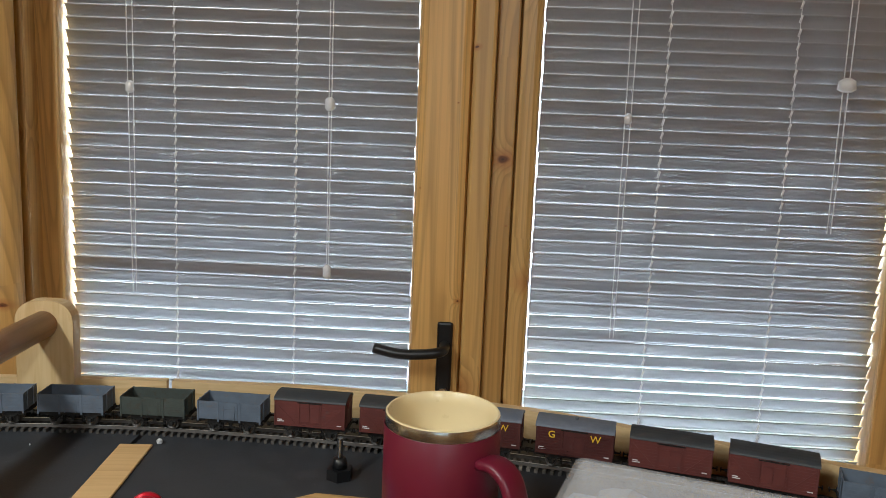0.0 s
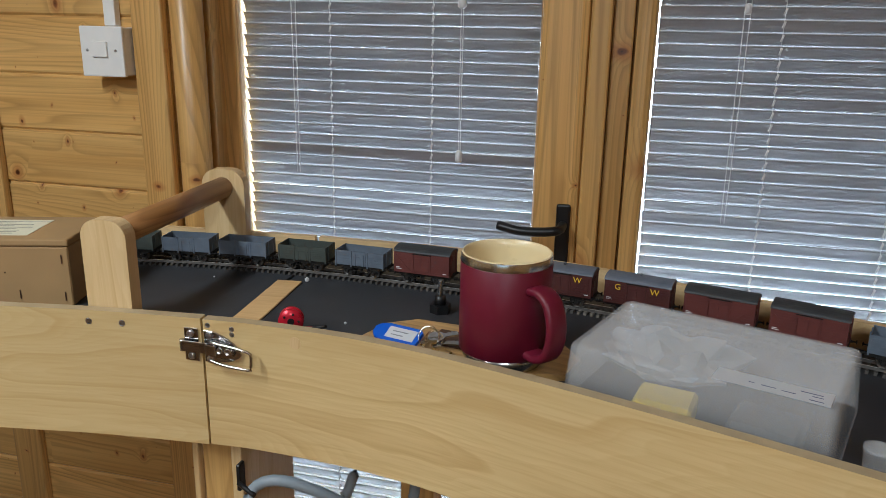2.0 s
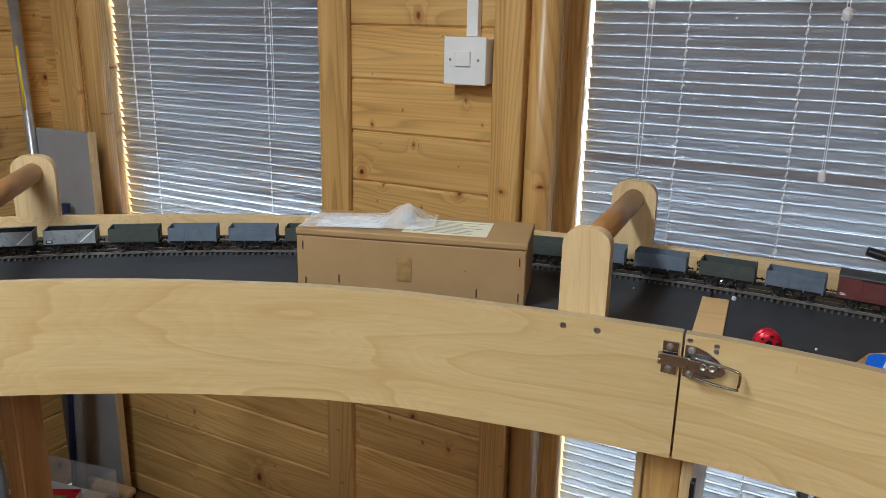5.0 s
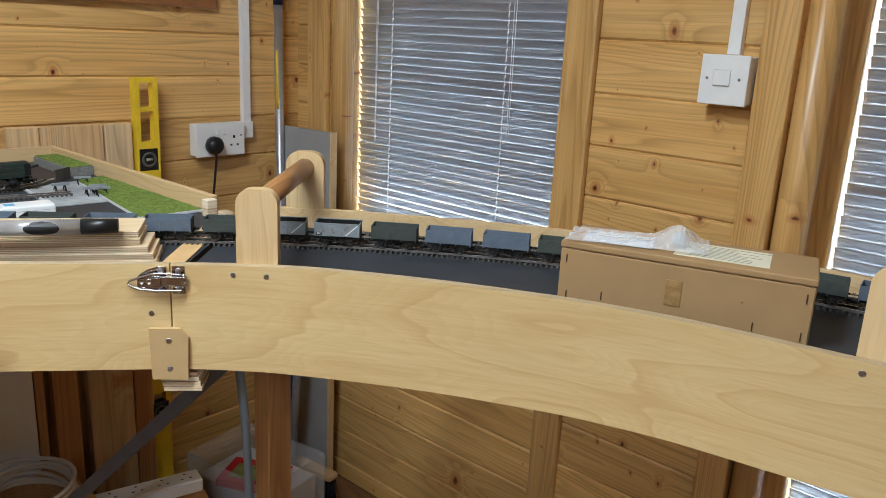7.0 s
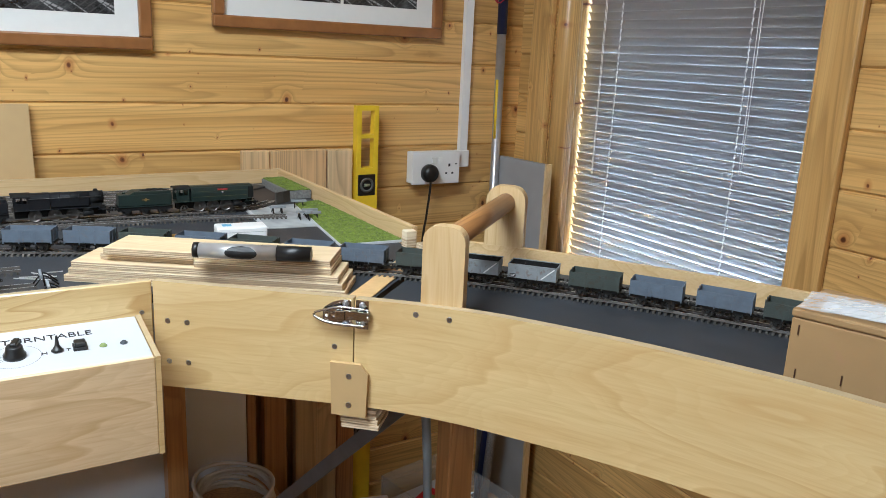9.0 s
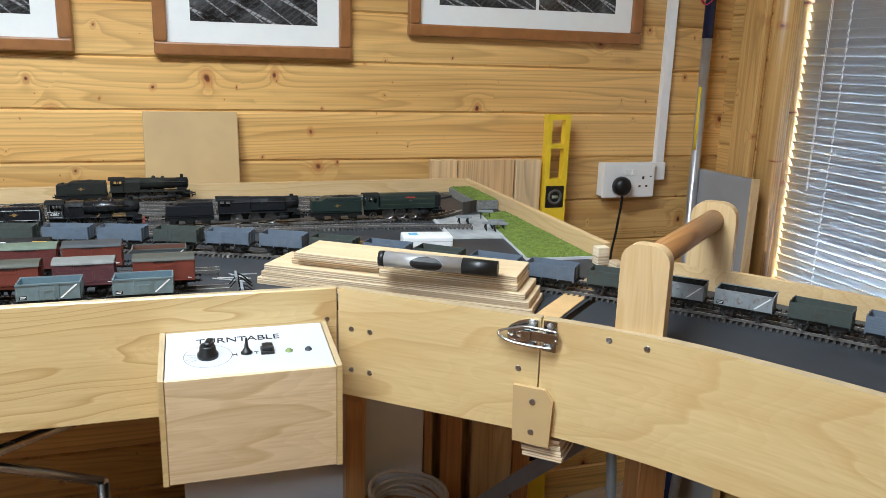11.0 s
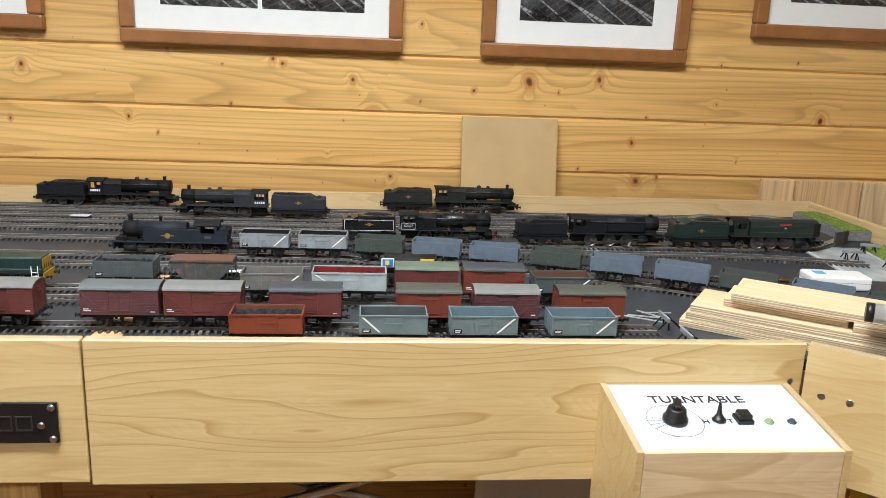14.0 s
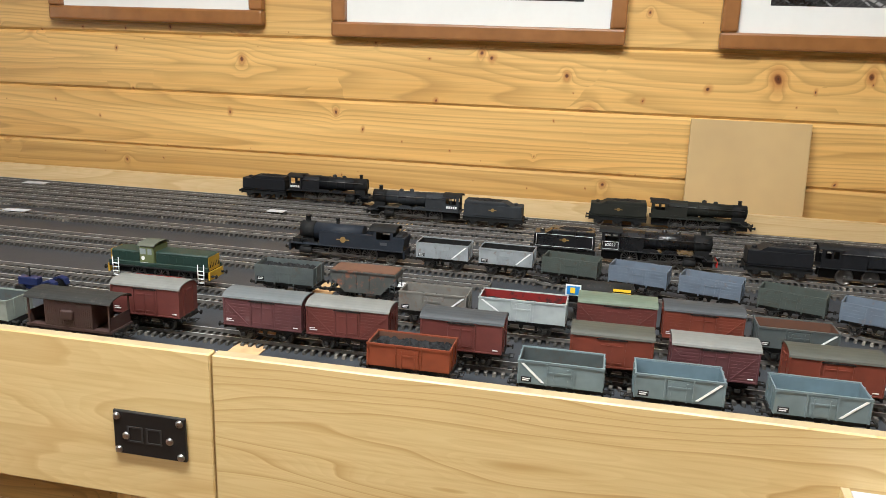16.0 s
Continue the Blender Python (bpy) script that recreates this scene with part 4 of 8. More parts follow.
def photo_material(name, seed):
    """A grey photograph: converging pale rails and sleepers in dark, speckled ground."""
    m, nt, b = nodes_of(name)
    a = noise_tex(nt, coords(nt, (1, 2.5, 4), 0), 3.0 + seed, 6, 0.7)
    f = noise_tex(nt, coords(nt, (1, 60, 90)), 2.0 + seed * 0.3, 4, 0.75)
    c = ramp(nt, a, [(0.36, (0.008, 0.008, 0.009)), (0.56, (0.045, 0.046, 0.048)), (0.75, (0.16, 0.165, 0.17))])
    c = mixc(nt, ramp(nt, f, [(0.52, (0, 0, 0)), (0.72, (0.5, 0.5, 0.5))]), c, (0.11, 0.112, 0.116))
    for turn, scale, lo, grey in ((0.30 + 0.05 * seed, 6.0, 0.965, 0.40), (0.48 + 0.05 * seed, 9.0, 0.97, 0.34), (-0.95 + 0.1 * seed, 30.0, 0.86, 0.07)):
        w = nt.nodes.new("ShaderNodeTexWave")
        w.bands_direction = "Z"
        w.inputs["Scale"].default_value, w.inputs["Distortion"].default_value, w.inputs["Detail"].default_value = scale, 0.35, 1.0
        wm = nt.nodes.new("ShaderNodeMapping")
        wm.inputs["Rotation"].default_value = (turn, 0, 0)
        tc = nt.nodes.new("ShaderNodeTexCoord")
        nt.links.new(tc.outputs["Object"], wm.inputs[0])
        nt.links.new(wm.outputs[0], w.inputs["Vector"])
        keep = mathn(nt, "MULTIPLY", ramp(nt, w.outputs["Fac"], [(lo, (0, 0, 0)), (min(1.0, lo + 0.035), (0.85, 0.85, 0.85))]), ramp(nt, a, [(0.38, (0, 0, 0)), (0.5, (1, 1, 1))]))
        c = mixc(nt, keep, c, (grey, grey, grey * 1.02))
    nt.links.new(c, b.inputs["Base Color"])
    b.inputs["Roughness"].default_value = 0.1
    return m


def picture(y0, y1, z0, z1, seed, split=None):
    t = thing("framed_photograph", "black and white railway photographs in a brown wooden frame" if split else "black and white railway photograph in a brown wooden frame", "picture", group="framed photographs")
    fx0, fx1, w = WALL_B + 0.001, WALL_B + 0.022, 0.027
    for a, b, c, d in ((y0, y1, z0, z0 + w), (y0, y1, z1 - w, z1), (y0, y0 + w, z0 + w, z1 - w), (y1 - w, y1, z0 + w, z1 - w)):
        part("frame_rail", bm_box(fx0, fx1, a, b, c, d, bevel=0.004, seg=2), DARKWOOD, t)
    part("mount", bm_box(fx0, fx0 + 0.008, y0 + w, y1 - w, z0 + w, z1 - w), MOUNT, t, "ivory card mount")
    mx, mz = 0.047, 0.044
    cuts = [(y0 + w + mx, y1 - w - mx)] if not split else [(y0 + w + mx, split - 0.004), (split + 0.004, y1 - w - mx)]
    for k, (a, b) in enumerate(cuts):
        part("print", bm_box(fx0 + 0.008, fx0 + 0.0084, a, b, z0 + w + mz, z1 - w - mz), photo_material("photo", seed + k), t, "grey photographic print")


picture(0.281, 0.884, 1.419, 1.86, 1, 0.60)
picture(-0.266, 0.149, 1.361, 1.92, 3)
picture(-0.947, -0.419, 1.361, 1.76, 4, -0.69)
picture(-1.537, -1.083, 1.377, 1.78, 6)

# ---- corner: poles, board, brush ----
pole = thing("extending_pole", "long grey aluminium pole with a blue grip in the corner", "pole")
a, b = Vector((-2.135, 1.068, 0.02)), Vector((-2.150, 1.060, 2.05))
at = lambda f: a + (b - a) * f
part("shaft", bm_rod(a, at(0.70), 0.0125, 16), mat("satin_aluminium", (0.55, 0.56, 0.58), 0.35, 0.8), pole)
part("grip", bm_rod(at(0.70), b, 0.0135, 16), mat("navy_grip", (0.012, 0.018, 0.06), 0.5), pole, "navy blue grip")
part("sticker", bm_rod(at(0.56) + Vector((0.004, -0.0075, 0)), at(0.64) + Vector((0.004, -0.0075, 0)), 0.0052, 10), YELLOW, pole, "yellow sticker")
bm = bmesh.new()
tube(bm, [at(0.745) + Vector((0.02 * math.cos(k / 16 * 6.5), 0.02 * math.sin(k / 16 * 6.5) - 0.01, 0.012 * math.sin(k / 8 * 6.5))) for k in range(18)], 0.0016, 6)
part("tie", bm, mat("red_cord", (0.45, 0.02, 0.05), 0.5), pole, "red cord tie")
sh = thing("plywood_sheet", "grey faced plywood sheet standing in the corner", "board")
part("sheet", bm_box(-0.10, 0.10, -0.009, 0.009, 0.0, 1.107, bevel=0.001), mat("grey_facing", (0.33, 0.33, 0.33), 0.6, var=0.12, scale=8), sh, m=pose(-2.05, 1.092, 0.0, 0, 0, 4))
part("edge", bm_box(0.1005, 0.108, -0.011, 0.011, 0.0, 1.109, bevel=0.001), PLY_Z, sh, m=pose(-2.05, 1.092, 0.0, 0, 0, 4))
br = thing("broom_head", "dark bristled brush head with a pale wooden back", "brush", pose(-1.96, 1.03, 0, 0, 0, 8))
part("stock", bm_box(-0.10, 0.10, -0.02, 0.02, 0.085, 0.105, bevel=0.006, seg=2), PALE[0], br)
bm = bmesh.new()
rng = random.Random(4)
for i in range(200):
    x, y = rng.uniform(-0.095, 0.095), rng.uniform(-0.016, 0.016)
    rod(bm, (x, y, 0.086), (x * 1.1 + rng.uniform(-0.006, 0.006), y * 1.6, 0.004), 0.0014, n=4)
part("bristles", bm, mat("dark_bristle", (0.012, 0.016, 0.03), 0.7), br, "dark blue bristles")

# ---- track ----
RAILTOP = 1.0775


def track(line, label, parent=None):
    """Two rails on sleepers along a plan line."""
    t = thing("railway_track", label, "model track", group="railway tracks")
    n = len(line)
    dirs = [(line[min(i + 1, n - 1)] - line[max(i - 1, 0)]).normalized() for i in range(n)]
    for s in (-1, 1):
        bm = bmesh.new()
        rows = []
        for p, d in zip(line, dirs):
            q = Vector((p.x - d.y * 0.0083 * s, p.y + d.x * 0.0083 * s))
            w = Vector((-d.y, d.x)) * 0.0007
            rows.append([bm.verts.new((q.x + k * w.x, q.y + k * w.y, z)) for k, z in ((-1.6, TOPZ + 0.0034), (-0.9, RAILTOP), (0.9, RAILTOP), (1.6, TOPZ + 0.0034))])
        for a, b in zip(rows, rows[1:]):
            for k in range(4):
                bm.faces.new((a[k], b[k], b[(k + 1) % 4], a[(k + 1) % 4])).material_index = int(k == 1)
        bm.faces.new(rows[0])
        bm.faces.new(rows[-1][::-1])
        bmesh.ops.recalc_face_normals(bm, faces=bm.faces)
        part("rail", bm, [RAIL_SIDE, RAILM], t)
    verts, faces, acc, rng = [], [], 0.0, random.Random(n)
    for i in range(1, n):
        acc += (line[i] - line[i - 1]).length
        if acc < 0.0075:
            continue
        acc = 0.0
        p, d = line[i], dirs[i]
        e = Vector((-d.y, d.x)) * (0.0148 + rng.uniform(-0.0006, 0.0006))
        f = Vector((d.x, d.y)) * 0.0015
        k = len(verts)
        for z in (TOPZ, TOPZ + 0.0034):
            for a, b in ((-1, -1), (1, -1), (1, 1), (-1, 1)):
                verts.append((p.x + a * e.x + b * f.x, p.y + a * e.y + b * f.y, z))
        faces += [(k + 4, k + 5, k + 6, k + 7), (k, k + 1, k + 5, k + 4), (k + 1, k + 2, k + 6, k + 5), (k + 2, k + 3, k + 7, k + 6), (k + 3, k, k + 4, k + 7)]
    me = bpy.data.meshes.new("sleeper_bed")
    me.from_pydata(verts, [], faces)
    me.materials.append(SLEEPER)
    ob = new("sleeper_bed", me)
    ob.parent = t
    tagged(ob, "dark timber-coloured sleepers", kind="stuff")
    return t


MAIN = spline(flat([(-1.688, -3.2), (-1.688, -1.6), (-1.688, -0.62), (-1.673, -0.48), (-1.648, -0.35), (-1.605, -0.21), (-1.545, -0.07), (-1.455, 0.07), (-1.35, 0.200), (-1.245, 0.320),
                    (-1.13, 0.430), (-1.0, 0.530), (-0.86, 0.615), (-0.70, 0.686), (-0.53, 0.733), (-0.36, 0.752), (-0.2, 0.750), (0.0, 0.730), (0.19, 0.690), (0.35, 0.638), (0.6, 0.545), (1.15, 0.335)], 0), 0.0038)
track(MAIN, "curved nickel silver main line on dark sleepers")


def beside(line, off, lo, hi):
    out = []
    for i in range(1, len(line) - 1):
        p, d = line[i], (line[i + 1] - line[i - 1]).normalized()
        if lo <= i <= hi:
            out.append(Vector((p.x - d.y * off, p.y + d.x * off, 0)))
    return out


iw = min(range(len(MAIN)), key=lambda i: abs(MAIN[i].y - 0.06) + 9 * (MAIN[i].x > -1.2))
ie = min(range(len(MAIN)), key=lambda i: abs(MAIN[i].x + 0.34) + 9 * (MAIN[i].y < 0.6))
track(beside(MAIN, 0.041, iw, ie), "curved second line beside the main line")
SIDINGS = [(-2.030, -3.2, 0.10), (-1.988, -3.2, 0.05), (-1.946, -3.2, 0.10), (-1.902, -3.2, 0.06), (-1.858, -3.2, -0.05), (-1.786, -3.2, 0.16), (-1.640, -3.2, -0.55),
           (-1.533, -3.2, -0.58), (-1.489, -3.2, -0.165), (-1.400, -3.2, -0.155), (-1.347, -3.2, -0.15)]
for sx, a, b in SIDINGS:
    line = [Vector((sx, a + 0.0038 * i, 0)) for i in range(int((b - a) / 0.0038))]
    track(line, "straight siding of nickel silver rail on dark sleepers")
track(spline(flat([(-1.735, -0.35), (-1.74, -0.15), (-1.735, 0.1), (-1.70, 0.28)], 0), 0.0038), "gently curved siding on the dark board")
track(spline(flat([(-1.786, 0.16), (-1.80, 0.24), (-1.84, 0.30)], 0), 0.0038), "short track leading to the turntable")
track(spline(flat([(-2.03, 0.10), (-2.02, 0.13), (-1.985, 0.165)], 0), 0.0038), "short track leading to the turntable")
BARE = mat("bare_timber_patch", (0.52, 0.33, 0.16), 0.7, var=0.2, scale=60)
for k, (x0, x1, y0, y1) in enumerate(((-1.445, -1.340, -0.752, -0.722), (-1.96, -1.80, -0.752, -0.722), (-1.60, -1.53, -0.752, -0.722))):
    t = thing("bare_joint_strip", "unpainted timber strip across a baseboard joint", "joint strip", group="joint strips")
    part("strip", bm_box(x0, x1, y0, y1, TOPZ + 0.0002, TOPZ + 0.0012), BARE, t)
for x, y, w, a in ((-2.005, -1.47, 0.045, 4), (-1.79, -1.33, 0.04, 8), (-1.93, -0.955, 0.03, 0), (-1.60, -0.64, 0.03, 5)):
    t = thing("paper_slip", "small white paper slip lying on the board", "paper", group="paper slips")
    part("slip", bm_box(-0.009, 0.009, -w / 2, w / 2, 0, 0.0004), PAPER, t, m=pose(x, y, 1.0782, 0, 0, a))

tt = thing("turntable_well", "round sunken turntable with a pale rim", "turntable")
TX, TY, TR = -1.965, 0.245, 0.135
bm = bmesh.new()
for z0, z1, r0, r1 in ((TOPZ + 0.0005, TOPZ + 0.003, TR - 0.012, TR),):
    lathe(bm, [(r0, z0), (r1, z0), (r1, z1), (r0, z1), (r0, z0)], 64, Matrix.Translation((TX, TY, 0)), ends=False)
part("rim", bm, mat("concrete_rim", (0.25, 0.23, 0.20), 0.8, var=0.2, scale=60), tt, "pale concrete-coloured rim")
bm = bmesh.new()
lathe(bm, [(0.001, TOPZ + 0.0006), (TR - 0.014, TOPZ + 0.0007)], 48, Matrix.Translation((TX, TY, 0)), ends=False)
part("well", bm, mat("well_brown", (0.06, 0.045, 0.035), 0.8, var=0.3), tt, "dark brown well")
part("deck", bm_box(-0.017, 0.017, -TR + 0.016, TR - 0.016, TOPZ + 0.001, TOPZ + 0.005, bevel=0.0006), SLEEPER, tt, "bridge deck", m=pose(TX, TY, 0, 0, 0, 35))

# ---- rolling stock ----
IRON = mat("weathered_black_iron", (0.013, 0.012, 0.011), 0.7, var=0.35, scale=120, wear=(0.07, 0.05, 0.035), wear_at=0.6)
TYRE = mat("wheel_steel", (0.17, 0.16, 0.15), 0.4, 0.8, var=0.2, scale=200)
COAL = mat("coal", (0.008, 0.008, 0.009), 0.7, var=0.4, scale=300, bumps=0.8, bscale=500)
STRIPEW = mat("white_stripe", (0.72, 0.73, 0.72), 0.6, var=0.06)
PAINTS = {}


def paint(name, color, dirt=(0.10, 0.075, 0.055), at=0.66, rough=0.6):
    if name not in PAINTS:
        PAINTS[name] = mat("paint_" + name, color, rough, var=0.16, scale=70, wear=dirt, wear_at=at, bumps=0.1, bscale=900)
    return PAINTS[name]


SHARED = {}


def shared_part(key, name, build, material, parent, m, label=""):
    if key not in SHARED:
        bm = bmesh.new()
        build(bm)
        me = bpy.data.meshes.new(name)
        bm.to_mesh(me)
        bm.free()
        me.materials.append(material)
        SHARED[key] = me
    ob = new(name, SHARED[key])
    ob.parent = parent
    ob.matrix_basis = m
    return tagged(ob, label)


def wheel_mesh(r, spokes=0, w=0.0026):
    def build(bm):
        lathe(bm, [(r + 0.0007, 0), (r + 0.0007, 0.0008), (r, 0.001), (r, w), (r - 0.001, w), (r - 0.0012, w - 0.0007), (0.0016 if not spokes else r - 0.0013, w - 0.0008)], 20, ends=not spokes)
        if spokes:
            for i in range(spokes):
                box(bm, -0.0004, 0.0004, 0.0008, r - 0.0008, w * 0.4, w * 0.75, m=Matrix.Rotation(2 * math.pi * i / spokes, 4, "Z"))
        lathe(bm, [(0.0018, w * 0.3), (0.0018, w), (0.0008, w + 0.0004)], 10)
    return build


def wheels(t, xs, r, spokes=0, name="wheel", gauge=0.0075):
    for x in xs:
        for s in (-1, 1):
            shared_part(("wheel", r, spokes), name, wheel_mesh(r, spokes), TYRE, t, pose(x, s * gauge, r, 90 if s < 0 else -90, 0, 0))


def buffers(t, half, z=0.0135, spread=0.0115):
    def build(bm):
        lathe(bm, [(0.0013, 0), (0.0013, 0.003), (0.0008, 0.003), (0.0008, 0.006), (0.0024, 0.006), (0.0022, 0.0068), (0.0008, 0.0071)], 12)
    for e in (-1, 1):
        for s in (-1, 1):
            shared_part("buffer", "buffer", build, IRON, t, pose(e * half, s * spread, z, 0, 90 * e, 0))


def hook(t, half):
    def build(bm):
        box(bm, 0, 0.006, -0.0015, 0.0015, -0.0008, 0.0008)
        tube(bm, [Vector(p) for p in ((0.004, -0.004, 0), (0.009, -0.004, 0.0), (0.009, 0.004, 0.0), (0.004, 0.004, 0))], 0.0005, 5)
    for e in (-1, 1):
        shared_part("coupling", "coupling", build, IRON, t, pose(e * half, 0, 0.0095, 0, 0, 0 if e > 0 else 180))


def chassis(t, length, base, pale=False):
    """Solebars, headstocks, axle guards, springs and brake gear."""
    h = length / 2
    bm = bmesh.new()
    for s in (-1, 1):
        box(bm, -h, h, s * 0.0115 - 0.0012, s * 0.0115 + 0.0012, 0.0115, 0.0152)
        for x in (-base / 2, base / 2):
            prism(bm, [(x - 0.006, 0.0118), (x + 0.006, 0.0118), (x + 0.0022, 0.0045), (x - 0.0022, 0.0045)], s * 0.0118 - 0.0005, s * 0.0118 + 0.0005)
            box(bm, x - 0.0021, x + 0.0021, s * 0.0128 - 0.0014, s * 0.0128 + 0.0014, 0.0046, 0.0082, bevel=0.0004)
            prism(bm, [(x - 0.0075, 0.0112), (x, 0.0092), (x + 0.0075, 0.0112), (x + 0.0075, 0.0102), (x, 0.0080), (x - 0.0075, 0.0102)], s * 0.0128 - 0.0009, s * 0.0128 + 0.0009)
        rod(bm, (-base / 2 + 0.006, s * 0.0132, 0.0085), (base / 2 - 0.003, s * 0.0132, 0.0062), 0.0005, 5)
        prism(bm, [(-0.003, 0.012), (0.003, 0.012), (0.0006, 0.005), (-0.0006, 0.005)], s * 0.0098 - 0.0006, s * 0.0098 + 0.0006)
        for e in (-1, 1):
            box(bm, e * (base / 2 - 0.0085) - 0.0012, e * (base / 2 - 0.0085) + 0.0012, s * 0.0078 - 0.0012, s * 0.0078 + 0.0012, 0.003, 0.0095)
    for e in (-1, 1):
        box(bm, e * h - 0.001, e * h + 0.001, -0.0145, 0.0145, 0.0110, 0.0155)
        rod(bm, (e * base / 2, -0.011, 0.0062), (e * base / 2, 0.011, 0.0062), 0.0011, 8)
    part("underframe", bm, IRON, t, "grimy black underframe")
    wheels(t, (-base / 2, base / 2), 0.0062)
    buffers(t, h)
    hook(t, h)


def relief(bm, x0, x1, z0, z1, y, s, d=0.0006):
    box(bm, x0, x1, min(s * y, s * (y + d)), max(s * y, s * (y + d)), z0, z1)


def open_wagon(label, m, body, inside, length=0.066, height=0.019, style="steel", load=None, stripe=None, patch=True, wide=0.0155, band=None):
    t = thing("open_wagon", label, "model wagon", m, group="goods wagons")
    h, z0, z1, th = length / 2, 0.0155, 0.0155 + height, 0.0009
    bm = bmesh.new()
    box(bm, -h, h, -wide, wide, z0, z0 + 0.001)
    for s in (-1, 1):
        box(bm, -h, h, min(s * wide, s * (wide - th)), max(s * wide, s * (wide - th)), z0 + 0.001, z1)
        box(bm, min(s * h, s * (h - th)), max(s * h, s * (h - th)), -wide + th, wide - th, z0 + 0.001, z1)
        if style == "steel":
            box(bm, -h - 0.0004, h + 0.0004, s * wide - 0.0006, s * wide + 0.0008 * 1, z1 - 0.0014, z1 + 0.0004)
            for x in (-h + 0.0007, -0.0105, 0.0105, h - 0.0007):
                relief(bm, x - 0.0006, x + 0.0006, z0, z1 - 0.001, wide, s, 0.0009)
        else:
            n = 7 if style == "plank7" else 5
            for i in range(1, n):
                zz = z0 + 0.001 + (z1 - z0 - 0.001) * i / n
                relief(bm, -h, h, zz - 0.0012, zz + 0.0006, wide, s, 0.00025)
            for x in (-h + 0.001, -0.011, 0.011, h - 0.001):
                relief(bm, x - 0.0008, x + 0.0008, z0 - 0.002, z1, wide, s, 0.0007)
            for e in (-1, 1):
                prism(bm, [(e * (h - 0.002), z0), (e * (h - 0.0036), z0), (e * 0.012, z1 - 0.0006), (e * 0.0136, z1 - 0.0006)][::e], s * wide - 0.0002, s * wide + 0.0006 * s if s > 0 else s * wide + 0.0002)
    for e in (-1, 1):
        for y in (-0.007, 0.007):
            box(bm, min(e * h, e * (h + 0.0009)), max(e * h, e * (h + 0.0009)), y - 0.0008, y + 0.0008, z0, z1)
    body_ob = part("body", bm, body, t)
    # inner lining
    bm = bmesh.new()
    box(bm, -h + th, h - th, -wide + th, wide - th, z0 + 0.001, z0 + 0.0016)
    for s in (-1, 1):
        box(bm, -h + th, h - th, min(s * (wide - th), s * (wide - th - 0.0003)), max(s * (wide - th), s * (wide - th - 0.0003)), z0 + 0.0016, z1 - 0.0006)
        box(bm, min(s * (h - th), s * (h - th - 0.0003)), max(s * (h - th), s * (h - th - 0.0003)), -wide + 0.0013, wide - 0.0013, z0 + 0.0016, z1 - 0.0006)
    part("lining", bm, inside, t, "worn interior")
    for s in (-1, 1):
        bm = bmesh.new()
        relief(bm, -0.0088, 0.0088, z0 + 0.0012, z1 - (0.0026 if style == "steel" else 0.0008), wide, s, 0.0006)
        for x in (-0.0055, 0.0055):
            relief(bm, x - 0.0006, x + 0.0006, z0, z1 - 0.004, wide, s, 0.0012)
        relief(bm, -0.0082, 0.0082, z0 + height * 0.55, z0 + height * 0.62, wide, s, 0.0011)
        part("door", bm, body, t)
        if stripe:
            e = stripe * s
            bm = bmesh.new()
            prism(bm, [(e * 0.012, z0 + 0.002), (e * 0.0143, z0 + 0.002), (e * (h - 0.002), z1 - 0.002), (e * (h - 0.0045), z1 - 0.002)][::int(e)], *sorted((s * (wide + 0.0001), s * (wide + 0.0005))))
            part("stripe", bm, STRIPEW, t, "white diagonal end-door stripe")
        if patch:
            bm = bmesh.new()
            relief(bm, -s * -1 * 0.0 - (h - 0.003), -(h - 0.011), z0 + 0.0015, z0 + 0.0058, wide, s, 0.0003)
            ob = part("number_panel", bm, PRINT, t, "small black number panel", m=pose(0, 0, 0, 0, 0, 0))
            bm = bmesh.new()
            relief(bm, -(h - 0.004), -(h - 0.009), z0 + 0.0026, z0 + 0.0034, wide + 0.0003, s, 0.0002)
            relief(bm, -(h - 0.004), -(h - 0.010), z0 + 0.0042, z0 + 0.0048, wide + 0.0003, s, 0.0002)
            part("lettering_bars", bm, STRIPEW, t, "pale illegible lettering")
    if load:
        lmat, fill = load
        bm = bmesh.new()
        nx, ny = 26, 12
        rng = random.Random(int(length * 1e5 + m.translation.y * 1000))
        grid = [[bm.verts.new((-h + 0.0014 + (2 * h - 0.0028) * i / nx, -wide + 0.0014 + (2 * wide - 0.0028) * j / ny,
                               z0 + height * fill + 0.0026 * math.sin(math.pi * i / nx) * math.sin(math.pi * j / ny) + rng.uniform(-0.0024, 0.0024))) for j in range(ny + 1)] for i in range(nx + 1)]
        for i in range(nx):
            for j in range(ny):
                bm.faces.new((grid[i][j], grid[i + 1][j], grid[i + 1][j + 1], grid[i][j + 1]))
        part("load", bm, lmat, t, "heaped coal load" if lmat is COAL else "bulk load")
    chassis(t, length, 0.036 if length < 0.075 else 0.046)
    return t


def arc_roof(bm, h, wide, z, rise, over=0.0008, th=0.0008):
    n = 10
    pts = [((wide + over) * math.sin(radians(a)), z + rise * (math.cos(radians(a)))) for a in [-90 + 180 * i / n for i in range(n + 1)]]
    pts = [(y, zz) for y, zz in pts]
    low = [(y * 0.93, zz - th) for y, zz in reversed(pts)]
    prism(bm, pts + low, -h - over, h + over, Matrix(((0, 1, 0, 0), (1, 0, 0, 0), (0, 0, 1, 0), (0, 0, 0, 1))))


